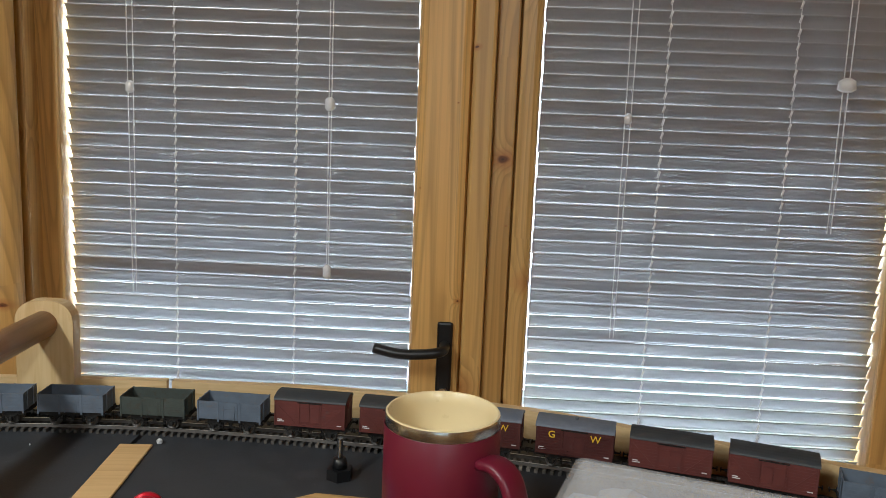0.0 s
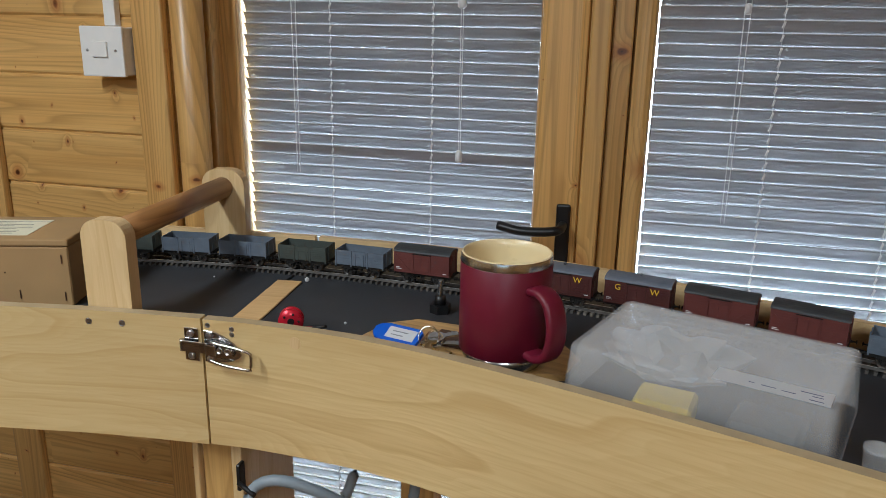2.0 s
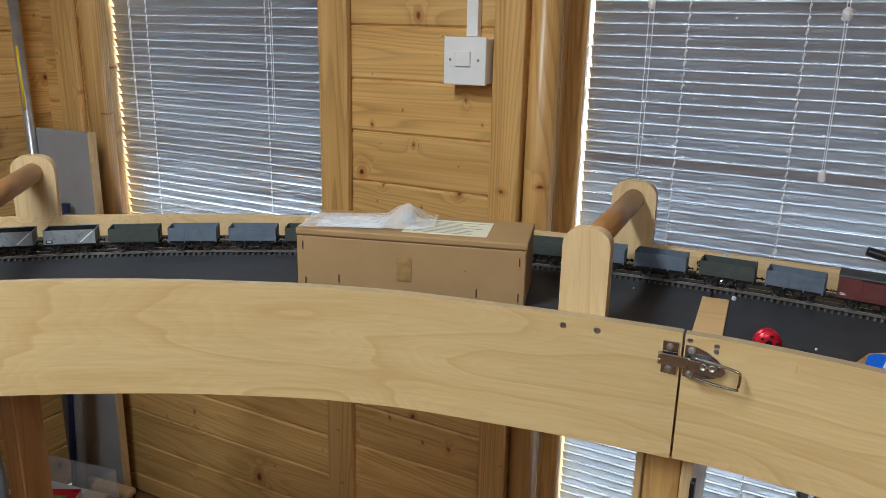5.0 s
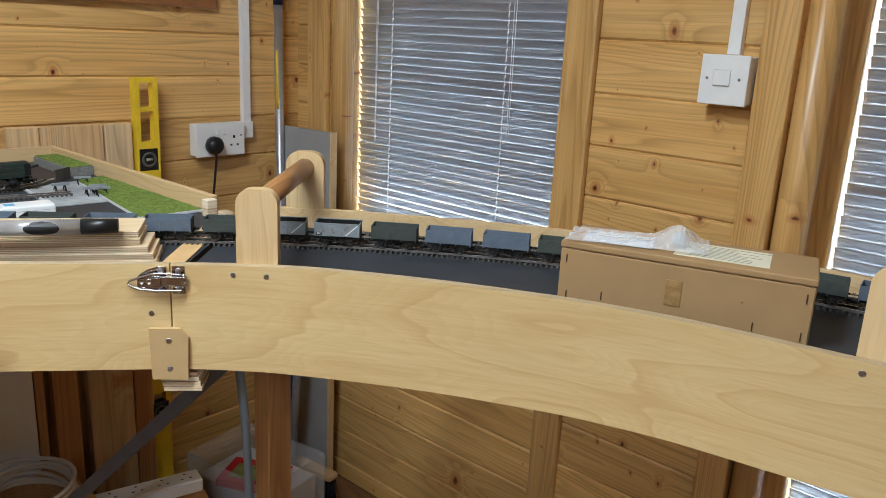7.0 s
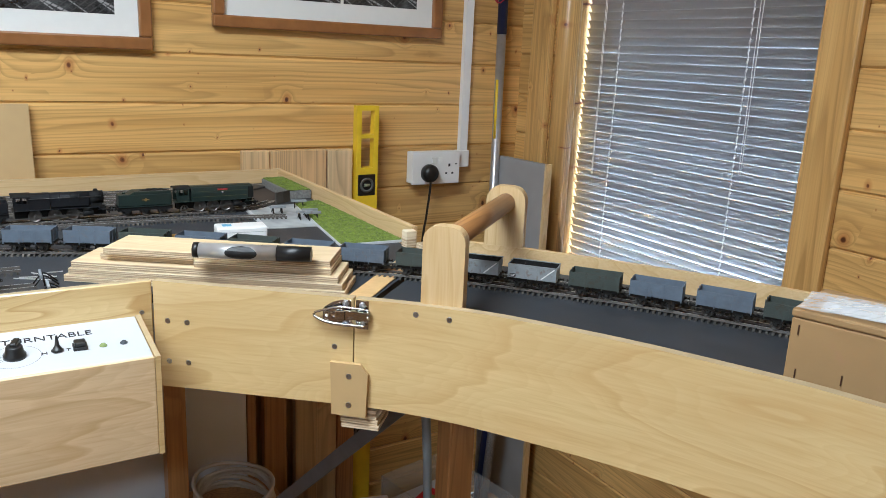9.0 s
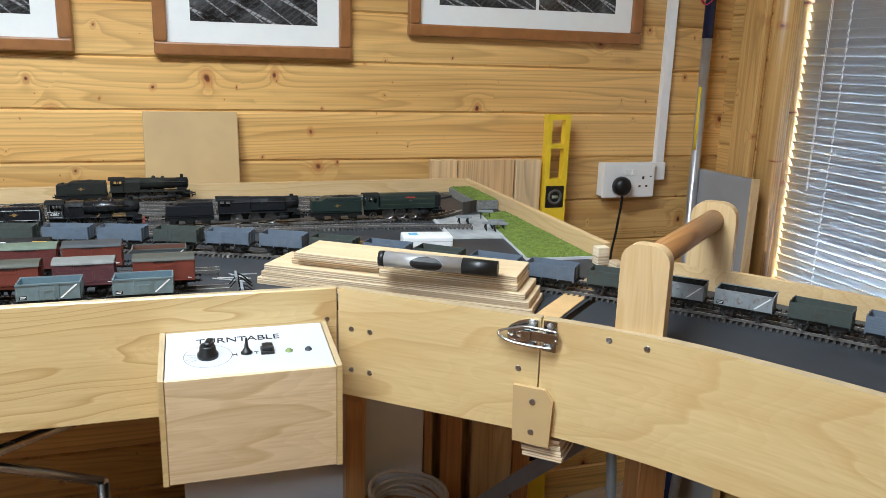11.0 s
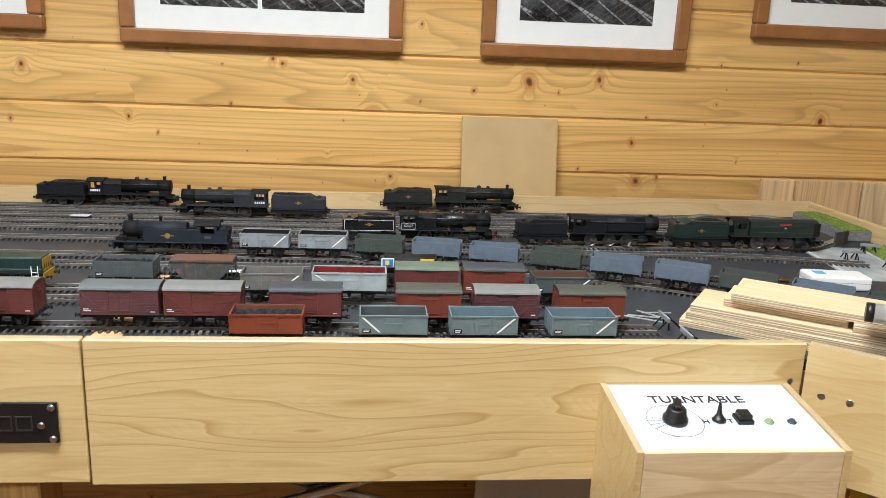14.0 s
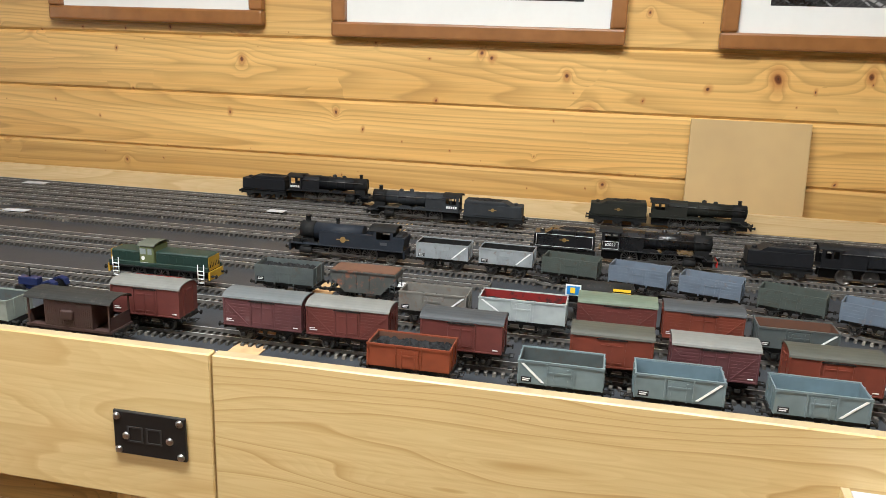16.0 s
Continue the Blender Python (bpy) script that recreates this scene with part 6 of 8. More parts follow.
def tender_loco(label, m, paint_, kind="black5", tender_len=0.082, tank_paint=None, number=None, lined=False, crested=True, beam=None, L=0.149):
    t = thing("steam_locomotive", label, "model locomotive", m, group="steam locomotives")
    xb, xf = 0.0, L
    rp = 0.0215
    r_ = 0.0108 if kind != "q1" else 0.0100
    drivers = {"black5": (0.040, 0.066, 0.090), "q1": (0.034, 0.064, 0.092), "pacific": (0.046, 0.070, 0.094)}[kind]
    cyl = 0.113
    bm = bmesh.new()
    box(bm, 0.004, L - 0.004, -0.0070, -0.0060, 0.007, rp - 0.001)
    box(bm, 0.004, L - 0.004, 0.0060, 0.0070, 0.007, rp - 0.001)
    box(bm, 0.006, L - 0.006, -0.006, 0.006, 0.009, 0.013)
    part("frames", bm, SOOT, t)
    bm = bmesh.new()
    box(bm, 0.0, L - 0.018, -0.0160, 0.0160, rp - 0.0012, rp, bevel=0.0003)
    box(bm, L - 0.018, L, -0.0150, 0.0150, rp - 0.0062, rp - 0.005)
    prism(bm, [(L - 0.019, rp), (L - 0.017, rp), (L - 0.012, rp - 0.005), (L - 0.014, rp - 0.006)], -0.0150, 0.0150)
    part("running_plate", bm, paint_, t)
    bm = bmesh.new()
    box(bm, L - 0.001, L + 0.0008, -0.0150, 0.0150, 0.0095, rp - 0.005)
    part("buffer_beam", bm, beam or SOOT, t)
    for s in (-1, 1):
        bm = bmesh.new()
        lathe(bm, [(0.0014, 0), (0.0014, 0.004), (0.0026, 0.0045), (0.0024, 0.0056)], 12, pose(L + 0.0008, s * 0.0115, 0.0135, 0, 90, 0))
        part("buffer", bm, SOOT, t)
    if kind == "pacific":
        bm = bmesh.new()
        prof = [(-0.0145, rp), (0.0145, rp), (0.0150, rp + 0.014), (0.0125, rp + 0.0235), (0.006, rp + 0.0262), (-0.006, rp + 0.0262), (-0.0125, rp + 0.0235), (-0.0150, rp + 0.014)]
        prism(bm, prof, 0.030, L - 0.006, Matrix(((0, 1, 0, 0), (1, 0, 0, 0), (0, 0, 1, 0), (0, 0, 0, 1))))
        part("casing", bm, tank_paint or paint_, t, "flat-sided dark green casing")
        bm = bmesh.new()
        rod(bm, (L - 0.0058, 0, rp + 0.013), (L - 0.003, 0, rp + 0.013), 0.0115, 20)
        box(bm, L - 0.014, L - 0.0035, -0.0152, -0.0146, rp + 0.002, rp + 0.0225)
        box(bm, L - 0.014, L - 0.0035, 0.0146, 0.0152, rp + 0.002, rp + 0.0225)
        part("smokebox_front", bm, SOOT, t)
        for s in (-1, 1):
            bm = bmesh.new()
            relief(bm, 0.078, 0.096, rp + 0.0185, rp + 0.0208, 0.0140, s, 0.0012)
            part("nameplate", bm, mat("nameplate_red", (0.45, 0.03, 0.03), 0.4), t, "red nameplate")
            bm = bmesh.new()
            lathe(bm, [(0.0022, 0), (0.0022, 0.0007)], 12, pose(0.087, s * 0.0150, rp + 0.0145, -90 * s, 0, 0))
            part("badge", bm, STEEL, t, "small silver badge")
            bm = bmesh.new()
            relief(bm, 0.032, L - 0.016, rp + 0.0068, rp + 0.0076, 0.0147, s, 0.0003)
            relief(bm, 0.032, L - 0.016, rp + 0.0168, rp + 0.0174, 0.0149, s, 0.0003)
            part("lining", bm, paint("lining_green", (0.062, 0.074, 0.031)), t, "thin pale lining")
    else:
        zc, rb = rp + 0.0145, 0.0112 if kind == "black5" else 0.0118
        bm = bmesh.new()
        rod(bm, (0.056, 0, zc), (L - 0.026, 0, zc), rb, 24, r2=rb * 0.93)
        for x in (0.072, 0.088, 0.102):
            rod(bm, (x, 0, zc), (x + 0.001, 0, zc), rb + 0.0002, 24)
        part("boiler", bm, paint_, t)
        bm = bmesh.new()
        rod(bm, (L - 0.030, 0, zc), (L - 0.008, 0, zc), rb * 0.97, 24)
        rod(bm, (L - 0.008, 0, zc), (L - 0.0065, 0, zc), rb * 0.8, 20, r2=rb * 0.4)
        box(bm, L - 0.028, L - 0.010, -0.0075, 0.0075, rp - 0.002, zc - rb * 0.6)
        part("smokebox", bm, SOOT, t)
        bm = bmesh.new()
        w = 0.0118
        prism(bm, [(-w, rp), (w, rp), (w, zc + 0.003), (w * 0.8, zc + rb * 0.8), (w * 0.35, zc + rb), (-w * 0.35, zc + rb), (-w * 0.8, zc + rb * 0.8), (-w, zc + 0.003)], 0.024, 0.057, Matrix(((0, 1, 0, 0), (1, 0, 0, 0), (0, 0, 1, 0), (0, 0, 0, 1))))
        part("firebox", bm, paint_, t)
        top = zc + rb
        if kind == "black5":
            for nm, x, r, hh in (("chimney", L - 0.019, 0.0030, 0.0062), ("dome", 0.082, 0.0038, 0.0040), ("top_feed", 0.099, 0.0034, 0.0030)):
                bm = bmesh.new()
                lathe(bm, [(r * 1.3, top - 0.003), (r, top - 0.0005), (r * 0.9, top + hh * 0.7), (r * (1.15 if nm == "chimney" else 0.7), top + hh * 0.8), (r * (1.1 if nm == "chimney" else 0.2), top + hh)], 16, Matrix.Translation((x, 0, 0)))
                part(nm, bm, paint_ if nm != "chimney" else SOOT, t)
        else:
            bm = bmesh.new()
            lathe(bm, [(0.0036, top - 0.002), (0.0034, top + 0.002), (0.003, top + 0.0028)], 16, Matrix.Translation((L - 0.019, 0, 0)))
            part("chimney", bm, SOOT, t)
            bm = bmesh.new()
            box(bm, 0.058, L - 0.030, -0.0115, 0.0115, rp + 0.001, zc + 0.004, bevel=0.002)
            part("cladding", bm, paint_, t)
        for s in (-1, 1):
            bm = bmesh.new()
            tube(bm, [Vector((0.026, s * (rb + 0.0015), zc + 0.004)), Vector((L - 0.012, s * (rb + 0.0010), zc + 0.004))], 0.0004, 5)
            part("handrail", bm, TYRE, t)
            for x in drivers if kind == "black5" else ():
                bm = bmesh.new()
                prism(bm, [(x - 0.0115, rp), (x + 0.0115, rp), (x + 0.0085, rp + 0.003), (x, rp + 0.0042), (x - 0.0085, rp + 0.003)], *sorted((s * 0.0085, s * 0.0122)))
                part("splasher", bm, paint_, t)
    # cab
    zt = rp + 0.0265
    bm = bmesh.new()
    for s in (-1, 1):
        y0, y1 = sorted((s * 0.0150, s * 0.0142))
        box(bm, 0.003, 0.026, y0, y1, rp, rp + 0.0115)
        box(bm, 0.003, 0.007, y0, y1, rp + 0.0115, zt - 0.003)
        box(bm, 0.0145, 0.0165, y0, y1, rp + 0.0115, zt - 0.003)
        box(bm, 0.0235, 0.026, y0, y1, rp + 0.0115, zt - 0.003)
        box(bm, 0.007, 0.0235, y0, y1, zt - 0.0055, zt - 0.003)
    box(bm, 0.0245, 0.026, -0.0142, 0.0142, rp, zt - 0.002)
    part("cab", bm, tank_paint or paint_, t)
    bm = bmesh.new()
    arc_roof(bm, 0.0140, 0.0145, zt - 0.0035, 0.0045)
    part("cab_roof", bm, SOOT, t, m=pose(0.0140, 0, 0))
    running_gear(t, drivers, r_, r_ - 0.002, cyl, 16 if kind == "black5" else 0)
    if kind != "q1":
        wheels(t, (0.107, 0.127), 0.0062, 8, "bogie_wheel")
    if kind == "pacific":
        wheels(t, (0.018,), 0.0068, 8, "trailing_wheel")
    tender(t, -0.004, tender_len, tank_paint or paint_, top=0.042 if kind != "pacific" else 0.044)
    if crested:
        crest(t, -0.004 - tender_len / 2, 0.029, 0.0146, 0.0062)
    if number:
        for s in (-1, 1):
            if lined:
                words("62057", 0.0055, pose(0.0145, s * 0.0153, rp + 0.0065, 90, 0, 180 if s > 0 else 0), t, STRIPEW, "white cab number")
                continue
            bm = bmesh.new()
            for k in range(5):
                relief(bm, 0.006 + k * 0.0035, 0.0084 + k * 0.0035, rp + 0.005, rp + 0.0085, 0.0151, s, 0.0003)
            part("number_bars", bm, STRIPEW, t, "pale cab number")
    if lined:
        lining(t, -0.004 - tender_len + 0.004, -0.008, 0.0195, 0.036, 0.0147, number if False else STRIPEW)
        lining(t, 0.004, 0.025, rp + 0.001, rp + 0.011, 0.0151, STRIPEW)
    return t


tender_loco("lined gloss black mixed-traffic locomotive with tender", on_y(-1.786, -0.432), L_GLOSS, number=True, lined=True, beam=REDB)
tender_loco("sooty black austerity goods locomotive with tender", on_y(-1.786, -0.165), L_BLACK, "q1", tender_len=0.080, crested=False)
tender_loco("dark green flat-sided express locomotive with tender", on_y(-1.786, 0.095), L_GREEN, "pacific", tender_len=0.092)
tender_loco("black mixed-traffic locomotive with a high-sided tender", on_y(-2.030, -0.972), L_BLACK, number=True, crested=False)
tender_loco("grimy grey-black locomotive with a tall tender", on_y(-1.946, -0.648, True), L_GREYB, number=True, tender_len=0.093, L=0.152)
tender_loco("grimy olive locomotive with tender and snow plough", on_y(-2.030, -0.358), L_OLIVE, tender_len=0.090, L=0.154)


def tank_loco(m):
    t = thing("tank_locomotive", "blue-black side tank locomotive heading a goods train", "model locomotive", m, group="steam locomotives")
    L, rp = 0.152, 0.020
    x0, x1 = -L / 2, L / 2
    bm = bmesh.new()
    box(bm, x0 + 0.003, x1 - 0.003, -0.006, 0.006, 0.008, rp - 0.001)
    box(bm, x1 - 0.022, x1 - 0.002, -0.0085, 0.0085, rp, rp + 0.004)
    part("frames", bm, SOOT, t)
    bm = bmesh.new()
    box(bm, x0, x1, -0.0158, 0.0158, rp - 0.0014, rp, bevel=0.0003)
    for x in (x0, x1):
        box(bm, x - 0.001, x + 0.001, -0.0152, 0.0152, 0.0095, rp)
    part("running_plate", bm, L_BLUE, t)
    zc, rb = rp + 0.0150, 0.0108
    part("boiler", bm_rod((-0.02, 0, zc), (0.045, 0, zc), rb, 24), L_BLUE, t)
    bm = bmesh.new()
    rod(bm, (0.045, 0, zc), (0.064, 0, zc), rb * 1.04, 24)
    rod(bm, (0.064, 0, zc), (0.0655, 0, zc), rb * 0.8, 20, r2=rb * 0.4)
    box(bm, 0.046, 0.062, -0.007, 0.007, rp, zc - 0.006)
    part("smokebox", bm, SOOT, t)
    for nm, x, r, hh in (("chimney", 0.056, 0.0032, 0.009), ("safety_valve", 0.016, 0.0022, 0.0075)):
        bm = bmesh.new()
        top = zc + rb
        lathe(bm, [(r * 1.4, top - 0.003), (r, top), (r * 0.92, top + hh * 0.72), (r * 1.25, top + hh * 0.78), (r * 1.15, top + hh)], 16, Matrix.Translation((x, 0, 0)))
        part(nm, bm, SOOT, t)
    for s in (-1, 1):
        bm = bmesh.new()
        prism(bm, [(-0.036, rp), (0.036, rp), (0.036, rp + 0.0160), (0.033, rp + 0.0172), (-0.036, rp + 0.0172)], *sorted((s * 0.0085, s * 0.0152)))
        part("side_tank", bm, L_BLUE, t)
        bm = bmesh.new()
        rod(bm, (0.038, s * 0.009, rp), (0.056, s * 0.009, rp + 0.001), 0.0006, 6)
        rod(bm, (0.060, s * 0.0125, rp), (0.060, s * 0.0125, rp + 0.008), 0.0012, 8)
        box(bm, 0.064, 0.074, s * 0.009 - 0.0012, s * 0.009 + 0.0012, rp, rp + 0.005)
        part("front_fittings", bm, SOOT, t)
    zt = rp + 0.028
    bm = bmesh.new()
    for s in (-1, 1):
        y0, y1 = sorted((s * 0.0152, s * 0.0144))
        for a, b, c, d in ((-0.062, -0.036, 0, 0.013), (-0.062, -0.058, 0.013, 0.0245), (-0.040, -0.036, 0.013, 0.0245), (-0.062, -0.036, 0.0225, 0.0245)):
            box(bm, a, b, y0, y1, rp + c, rp + d)
    box(bm, -0.038, -0.036, -0.0144, 0.0144, rp, zt - 0.004)
    box(bm, -0.062, -0.060, -0.0144, 0.0144, rp, zt - 0.004)
    part("cab", bm, L_BLUE, t)
    bm = bmesh.new()
    arc_roof(bm, 0.0165, 0.0150, zt - 0.0045, 0.0058)
    part("cab_roof", bm, SOOT, t, m=pose(-0.048, 0, 0))
    bm = bmesh.new()
    prism(bm, [(-0.0745, rp), (-0.062, rp), (-0.062, rp + 0.017), (-0.0765, rp + 0.017), (-0.0765, rp + 0.013)], -0.0150, 0.0150)
    for y in (-0.008, -0.003, 0.002, 0.007):
        rod(bm, (-0.0605, y, zt - 0.006), (-0.0625, y, rp + 0.016), 0.0006, 6)
    part("bunker", bm, L_BLUE, t)
    part("bunker_coal", bm_box(-0.075, -0.0625, -0.0125, 0.0125, rp + 0.015, rp + 0.0205, bevel=0.003), COAL, t)
    crest(t, 0.004, rp + 0.009, 0.0153, 0.0085)
    for s in (-1, 1):
        bm = bmesh.new()
        relief(bm, -0.054, -0.045, rp + 0.006, rp + 0.0095, 0.0153, s, 0.0003)
        part("number_bar", bm, paint("number_grey", (0.056, 0.056, 0.062)), t, "faint cab number")
    running_gear(t, (-0.030, -0.008, 0.016), 0.0098, 0.0082, 0.052, 14)
    wheels(t, (0.046, -0.058), 0.0064, 8, "pony_wheel")
    buffers(t, L / 2, 0.0138)
    hook(t, L / 2)


# the train along the main line, its head towards the far end
def along(s0):
    """Pose at s0 metres from the far end of the main line; the front faces that end."""
    i = max(1, min(len(MAIN) - 2, round(s0 / 0.0038)))
    d = MAIN[i - 1] - MAIN[i + 1]
    return pose(MAIN[i].x, MAIN[i].y, RAILTOP, 0, 0, math.degrees(math.atan2(d.y, d.x)))


FLIP = pose(0, 0, 0, 0, 0, 180)
head = 3.2 - 0.82
tank_loco(along(head + 0.076))
s = head + 0.158
RAKE = "mmgbbgbbgbgbbg" + "mmgbbgbbv" + "gbbgbvvllvvbg"
for k, code in enumerate(RAKE):
    half = 0.041
    p = along(s + half) @ FLIP
    if code == "m":
        open_wagon("weathered light grey steel mineral wagon, sooty inside", p, GREY_L, BLACKIN, stripe=-1)
    elif code == "g":
        open_wagon("grimy green-grey planked open wagon", p, GREEN_G, GREEN_G, 0.066, 0.0185, style="plank7", patch=False)
    elif code == "b":
        open_wagon("dusty blue-grey planked open wagon", p, GREY_BLUE, GREY_BLUE, 0.066, 0.0185, style="plank5", patch=False)
    elif code in "vr":
        van("bauxite planked goods van with a slate roof", p, BAUX, ROOF_D, 0.072)
    elif code == "l":
        van("chocolate louvred van lettered G W with a blue-grey roof", p, BROWN_GW, ROOF_B, 0.072, style="louvre", lettering="GW", vents=1)
    s += 0.0815 if code in "mgb" else 0.0875

# diesel shunter
t = thing("diesel_shunter", "dark green diesel shunter with yellow and black striped end", "model locomotive", on_y(-1.533, -0.912) @ Matrix.Diagonal((0.91, 1, 1, 1)))
DG, LG = paint_loco("shunter_green", (0.010, 0.030, 0.022), 0.45), paint("shunter_light_green", (0.099, 0.118, 0.043), (0.10, 0.11, 0.05), 0.68)
bm = bmesh.new()
box(bm, -0.068, 0.068, -0.0155, 0.0155, 0.0165, 0.0185, bevel=0.0003)
box(bm, -0.064, 0.064, -0.0065, 0.0065, 0.008, 0.0165)
part("frame", bm, SOOT, t)
part("bonnet", bm_box(-0.005, 0.066, -0.0125, 0.0125, 0.0185, 0.0365, bevel=0.0015), DG, t, "dark green bonnet")
part("bonnet", bm_box(-0.066, -0.026, -0.0125, 0.0125, 0.0185, 0.0355, bevel=0.0015), DG, t, "dark green bonnet")
for s in (-1, 1):
    part("footplate_valance", bm_box(-0.068, 0.068, *sorted((s * 0.0130, s * 0.0156)), 0.0186, 0.0235, bevel=0.0005), DG, t)
    for x in (0.006, 0.016, 0.026, 0.036, 0.048, -0.062, -0.052, -0.042):
        bm = bmesh.new()
        relief(bm, x, x + 0.0075, 0.0255, 0.0330, 0.0125, s, 0.0004)
        part("door", bm, DG, t)
    for x in (-0.058, 0.058):
        bm = bmesh.new()
        for dx in (-0.004, 0.004):
            rod(bm, (x + dx, s * 0.0162, 0.005), (x + dx, s * 0.0162, 0.027), 0.0005, 6)
        for k in range(4):
            box(bm, x - 0.004, x + 0.004, *sorted((s * 0.0148, s * 0.0168)), 0.006 + 0.0045 * k, 0.0066 + 0.0045 * k)
        part("steps", bm, STRIPEW, t, "white-edged steps")
bm = bmesh.new()
box(bm, -0.0255, -0.0055, -0.0150, 0.0150, 0.0185, 0.0425, bevel=0.0012)
part("cab", bm, LG, t, "light green cab")
bm = bmesh.new()
arc_roof(bm, 0.0108, 0.0150, 0.0425, 0.004)
part("cab_roof", bm, paint("shunter_roof", (0.087, 0.093, 0.068)), t, m=pose(-0.0155, 0, 0))
for s in (-1, 1):
    for a, b in ((-0.024, -0.016), (-0.0135, -0.008)):
        bm = bmesh.new()
        relief(bm, a, b, 0.033, 0.0395, 0.0150, s, 0.0003)
        part("cab_window", bm, mat("grey_glazing", (0.25, 0.28, 0.28), 0.1), t, "pale grey cab window")
    bm = bmesh.new()
    lathe(bm, [(0.0024, 0), (0.0024, 0.0003)], 12, pose(-0.020, s * 0.0151, 0.0285, -90 * s, 0, 0))
    relief(bm, -0.0245, -0.0135, 0.0215, 0.0236, 0.0150, s, 0.0004)
    part("emblem", bm, STRIPEW, t, "white emblem and number bar")
YEND = mat("wasp_yellow", (0.42, 0.25, 0.016), 0.5)
for e in (-1, 1):
    part("end_panel", bm_box(*sorted((e * 0.0662, e * 0.0668)), -0.0120, 0.0120, 0.0195, 0.0350), YEND, t, "yellow end panel")
    for k in range(4):
        bm = bmesh.new()
        prism(bm, [(-0.012 + 0.006 * k, 0.0200), (-0.009 + 0.006 * k, 0.0200), (-0.006 + 0.006 * k, 0.0265), (-0.009 + 0.006 * k, 0.0330)][:3], *sorted((e * 0.0669, e * 0.0672)), Matrix(((0, 1, 0, 0), (1, 0, 0, 0), (0, 0, 1, 0.003), (0, 0, 0, 1))))
        part("chevron", bm, PRINT, t, "black chevron stripe")
    part("buffer_beam", bm_box(*sorted((e * 0.0675, e * 0.0695)), -0.0155, 0.0155, 0.0095, 0.0190), YEND, t, "yellow buffer beam")
wheels(t, (-0.032, 0.0, 0.032), 0.0092, 9, "driving_wheel")
for s in (-1, 1):
    bm = bmesh.new()
    box(bm, -0.034, 0.034, *sorted((s * 0.0112, s * 0.0120)), 0.0070, 0.0088)
    part("coupling_rod", bm, REDB, t, "red coupling rod")
buffers(t, 0.0695)

# tractor model
t = thing("toy_tractor", "small dark blue model tractor", "model tractor", pose(-1.462, -1.018, TOPZ + 0.0005, 0, 0, -90))
NAVY = mat("navy_paint", (0.012, 0.02, 0.075), 0.35)
part("bonnet", bm_box(0.002, 0.026, -0.005, 0.005, 0.010, 0.019, bevel=0.001), NAVY, t)
part("chassis", bm_box(-0.022, 0.026, -0.0035, 0.0035, 0.006, 0.0105), NAVY, t)
bm = bmesh.new()
rod(bm, (0.014, 0, 0.018), (0.014, 0, 0.029), 0.0009, 8)
part("exhaust", bm, SOOT, t)
for s in (-1, 1):
    bm = bmesh.new()
    prism(bm, [(-0.026, 0.012), (-0.024, 0.018), (-0.017, 0.0205), (-0.010, 0.018), (-0.009, 0.015), (-0.012, 0.016), (-0.017, 0.0185), (-0.022, 0.0165), (-0.0245, 0.012)], *sorted((s * 0.0055, s * 0.012)))
    part("mudguard", bm, NAVY, t)
    for x, r in ((-0.016, 0.0095), (0.020, 0.006)):
        bm = bmesh.new()
        lathe(bm, [(r * 0.5, 0.0008), (r * 0.92, 0), (r, 0.0012), (r, 0.0042), (r * 0.92, 0.005), (r * 0.5, 0.0042)], 20)
        part("wheel", bm, BLACK, t, m=pose(x, s * 0.0065, r, -90 * s, 0, 0))
bm = bmesh.new()
box(bm, -0.020, -0.012, -0.003, 0.003, 0.0125, 0.0135)
tube(bm, [Vector((0.003 * math.cos(k), 0.003 * math.sin(k), 0)) + Vector((-0.005, 0, 0.021)) for k in [i * 0.6 for i in range(12)]], 0.0004, 5)
part("seat_and_wheel", bm, BLACK, t)

# ---- things on the right-hand board and bridge ----
def frosted(name, color=(0.90, 0.93, 0.95), rough=0.14, trans=0.72):
    m, nt, b = nodes_of(name)
    v = coords(nt)
    nt.links.new(ramp(nt, noise_tex(nt, v, 40, 3), [(0.3, tuple(0.92 * c for c in color)), (0.7, color)]), b.inputs["Base Color"])
    b.inputs["Alpha"].default_value = 1 - trans
    b.inputs["Roughness"].default_value = rough
    bump(nt, b, noise_tex(nt, v, 25, 2), 0.12, 0.004)
    return m


box_m = pose(-0.785, 0.474, TOPZ + 0.0004, 0, 0, 17)
cbx = thing("cardboard_box", "closed brown card box with stapled corners", "box", box_m)
part("body", bm_box(0.001, 0.284, 0.001, 0.104, 0, 0.070, bevel=0.0015), CARD, cbx)
bm = bmesh.new()
box(bm, 0, 0.285, 0, 0.105, 0.0705, 0.079, bevel=0.002, seg=2)
part("lid", bm, CARD, cbx)
part("tape", bm_box(0.128, 0.146, 0.0001, 0.0009, 0.022, 0.052), mat("old_tape", (0.33, 0.20, 0.07), 0.4, var=0.25, scale=120), cbx, "patch of old yellowed tape")
for u, w in ((0.009, 0.058), (0.012, 0.012), (0.055, 0.018), (0.276, 0.056), (0.276, 0.012), (0.226, 0.014), (0.212, 0.040)):
    hh = 0.0052 if u != 0.212 else 0.0008
    part("staple", bm_box(u - 0.0006, u + 0.0006, 0.0001, 0.0006, w - hh, w + hh), mat("rusty_wire", (0.10, 0.05, 0.03), 0.5, 0.6), cbx)
part("label", bm_box(0.130, 0.234, 0.016, 0.086, 0.0790, 0.0794), mat("cream_label", (0.66, 0.62, 0.46), 0.75, var=0.05), cbx, "cream printed label")
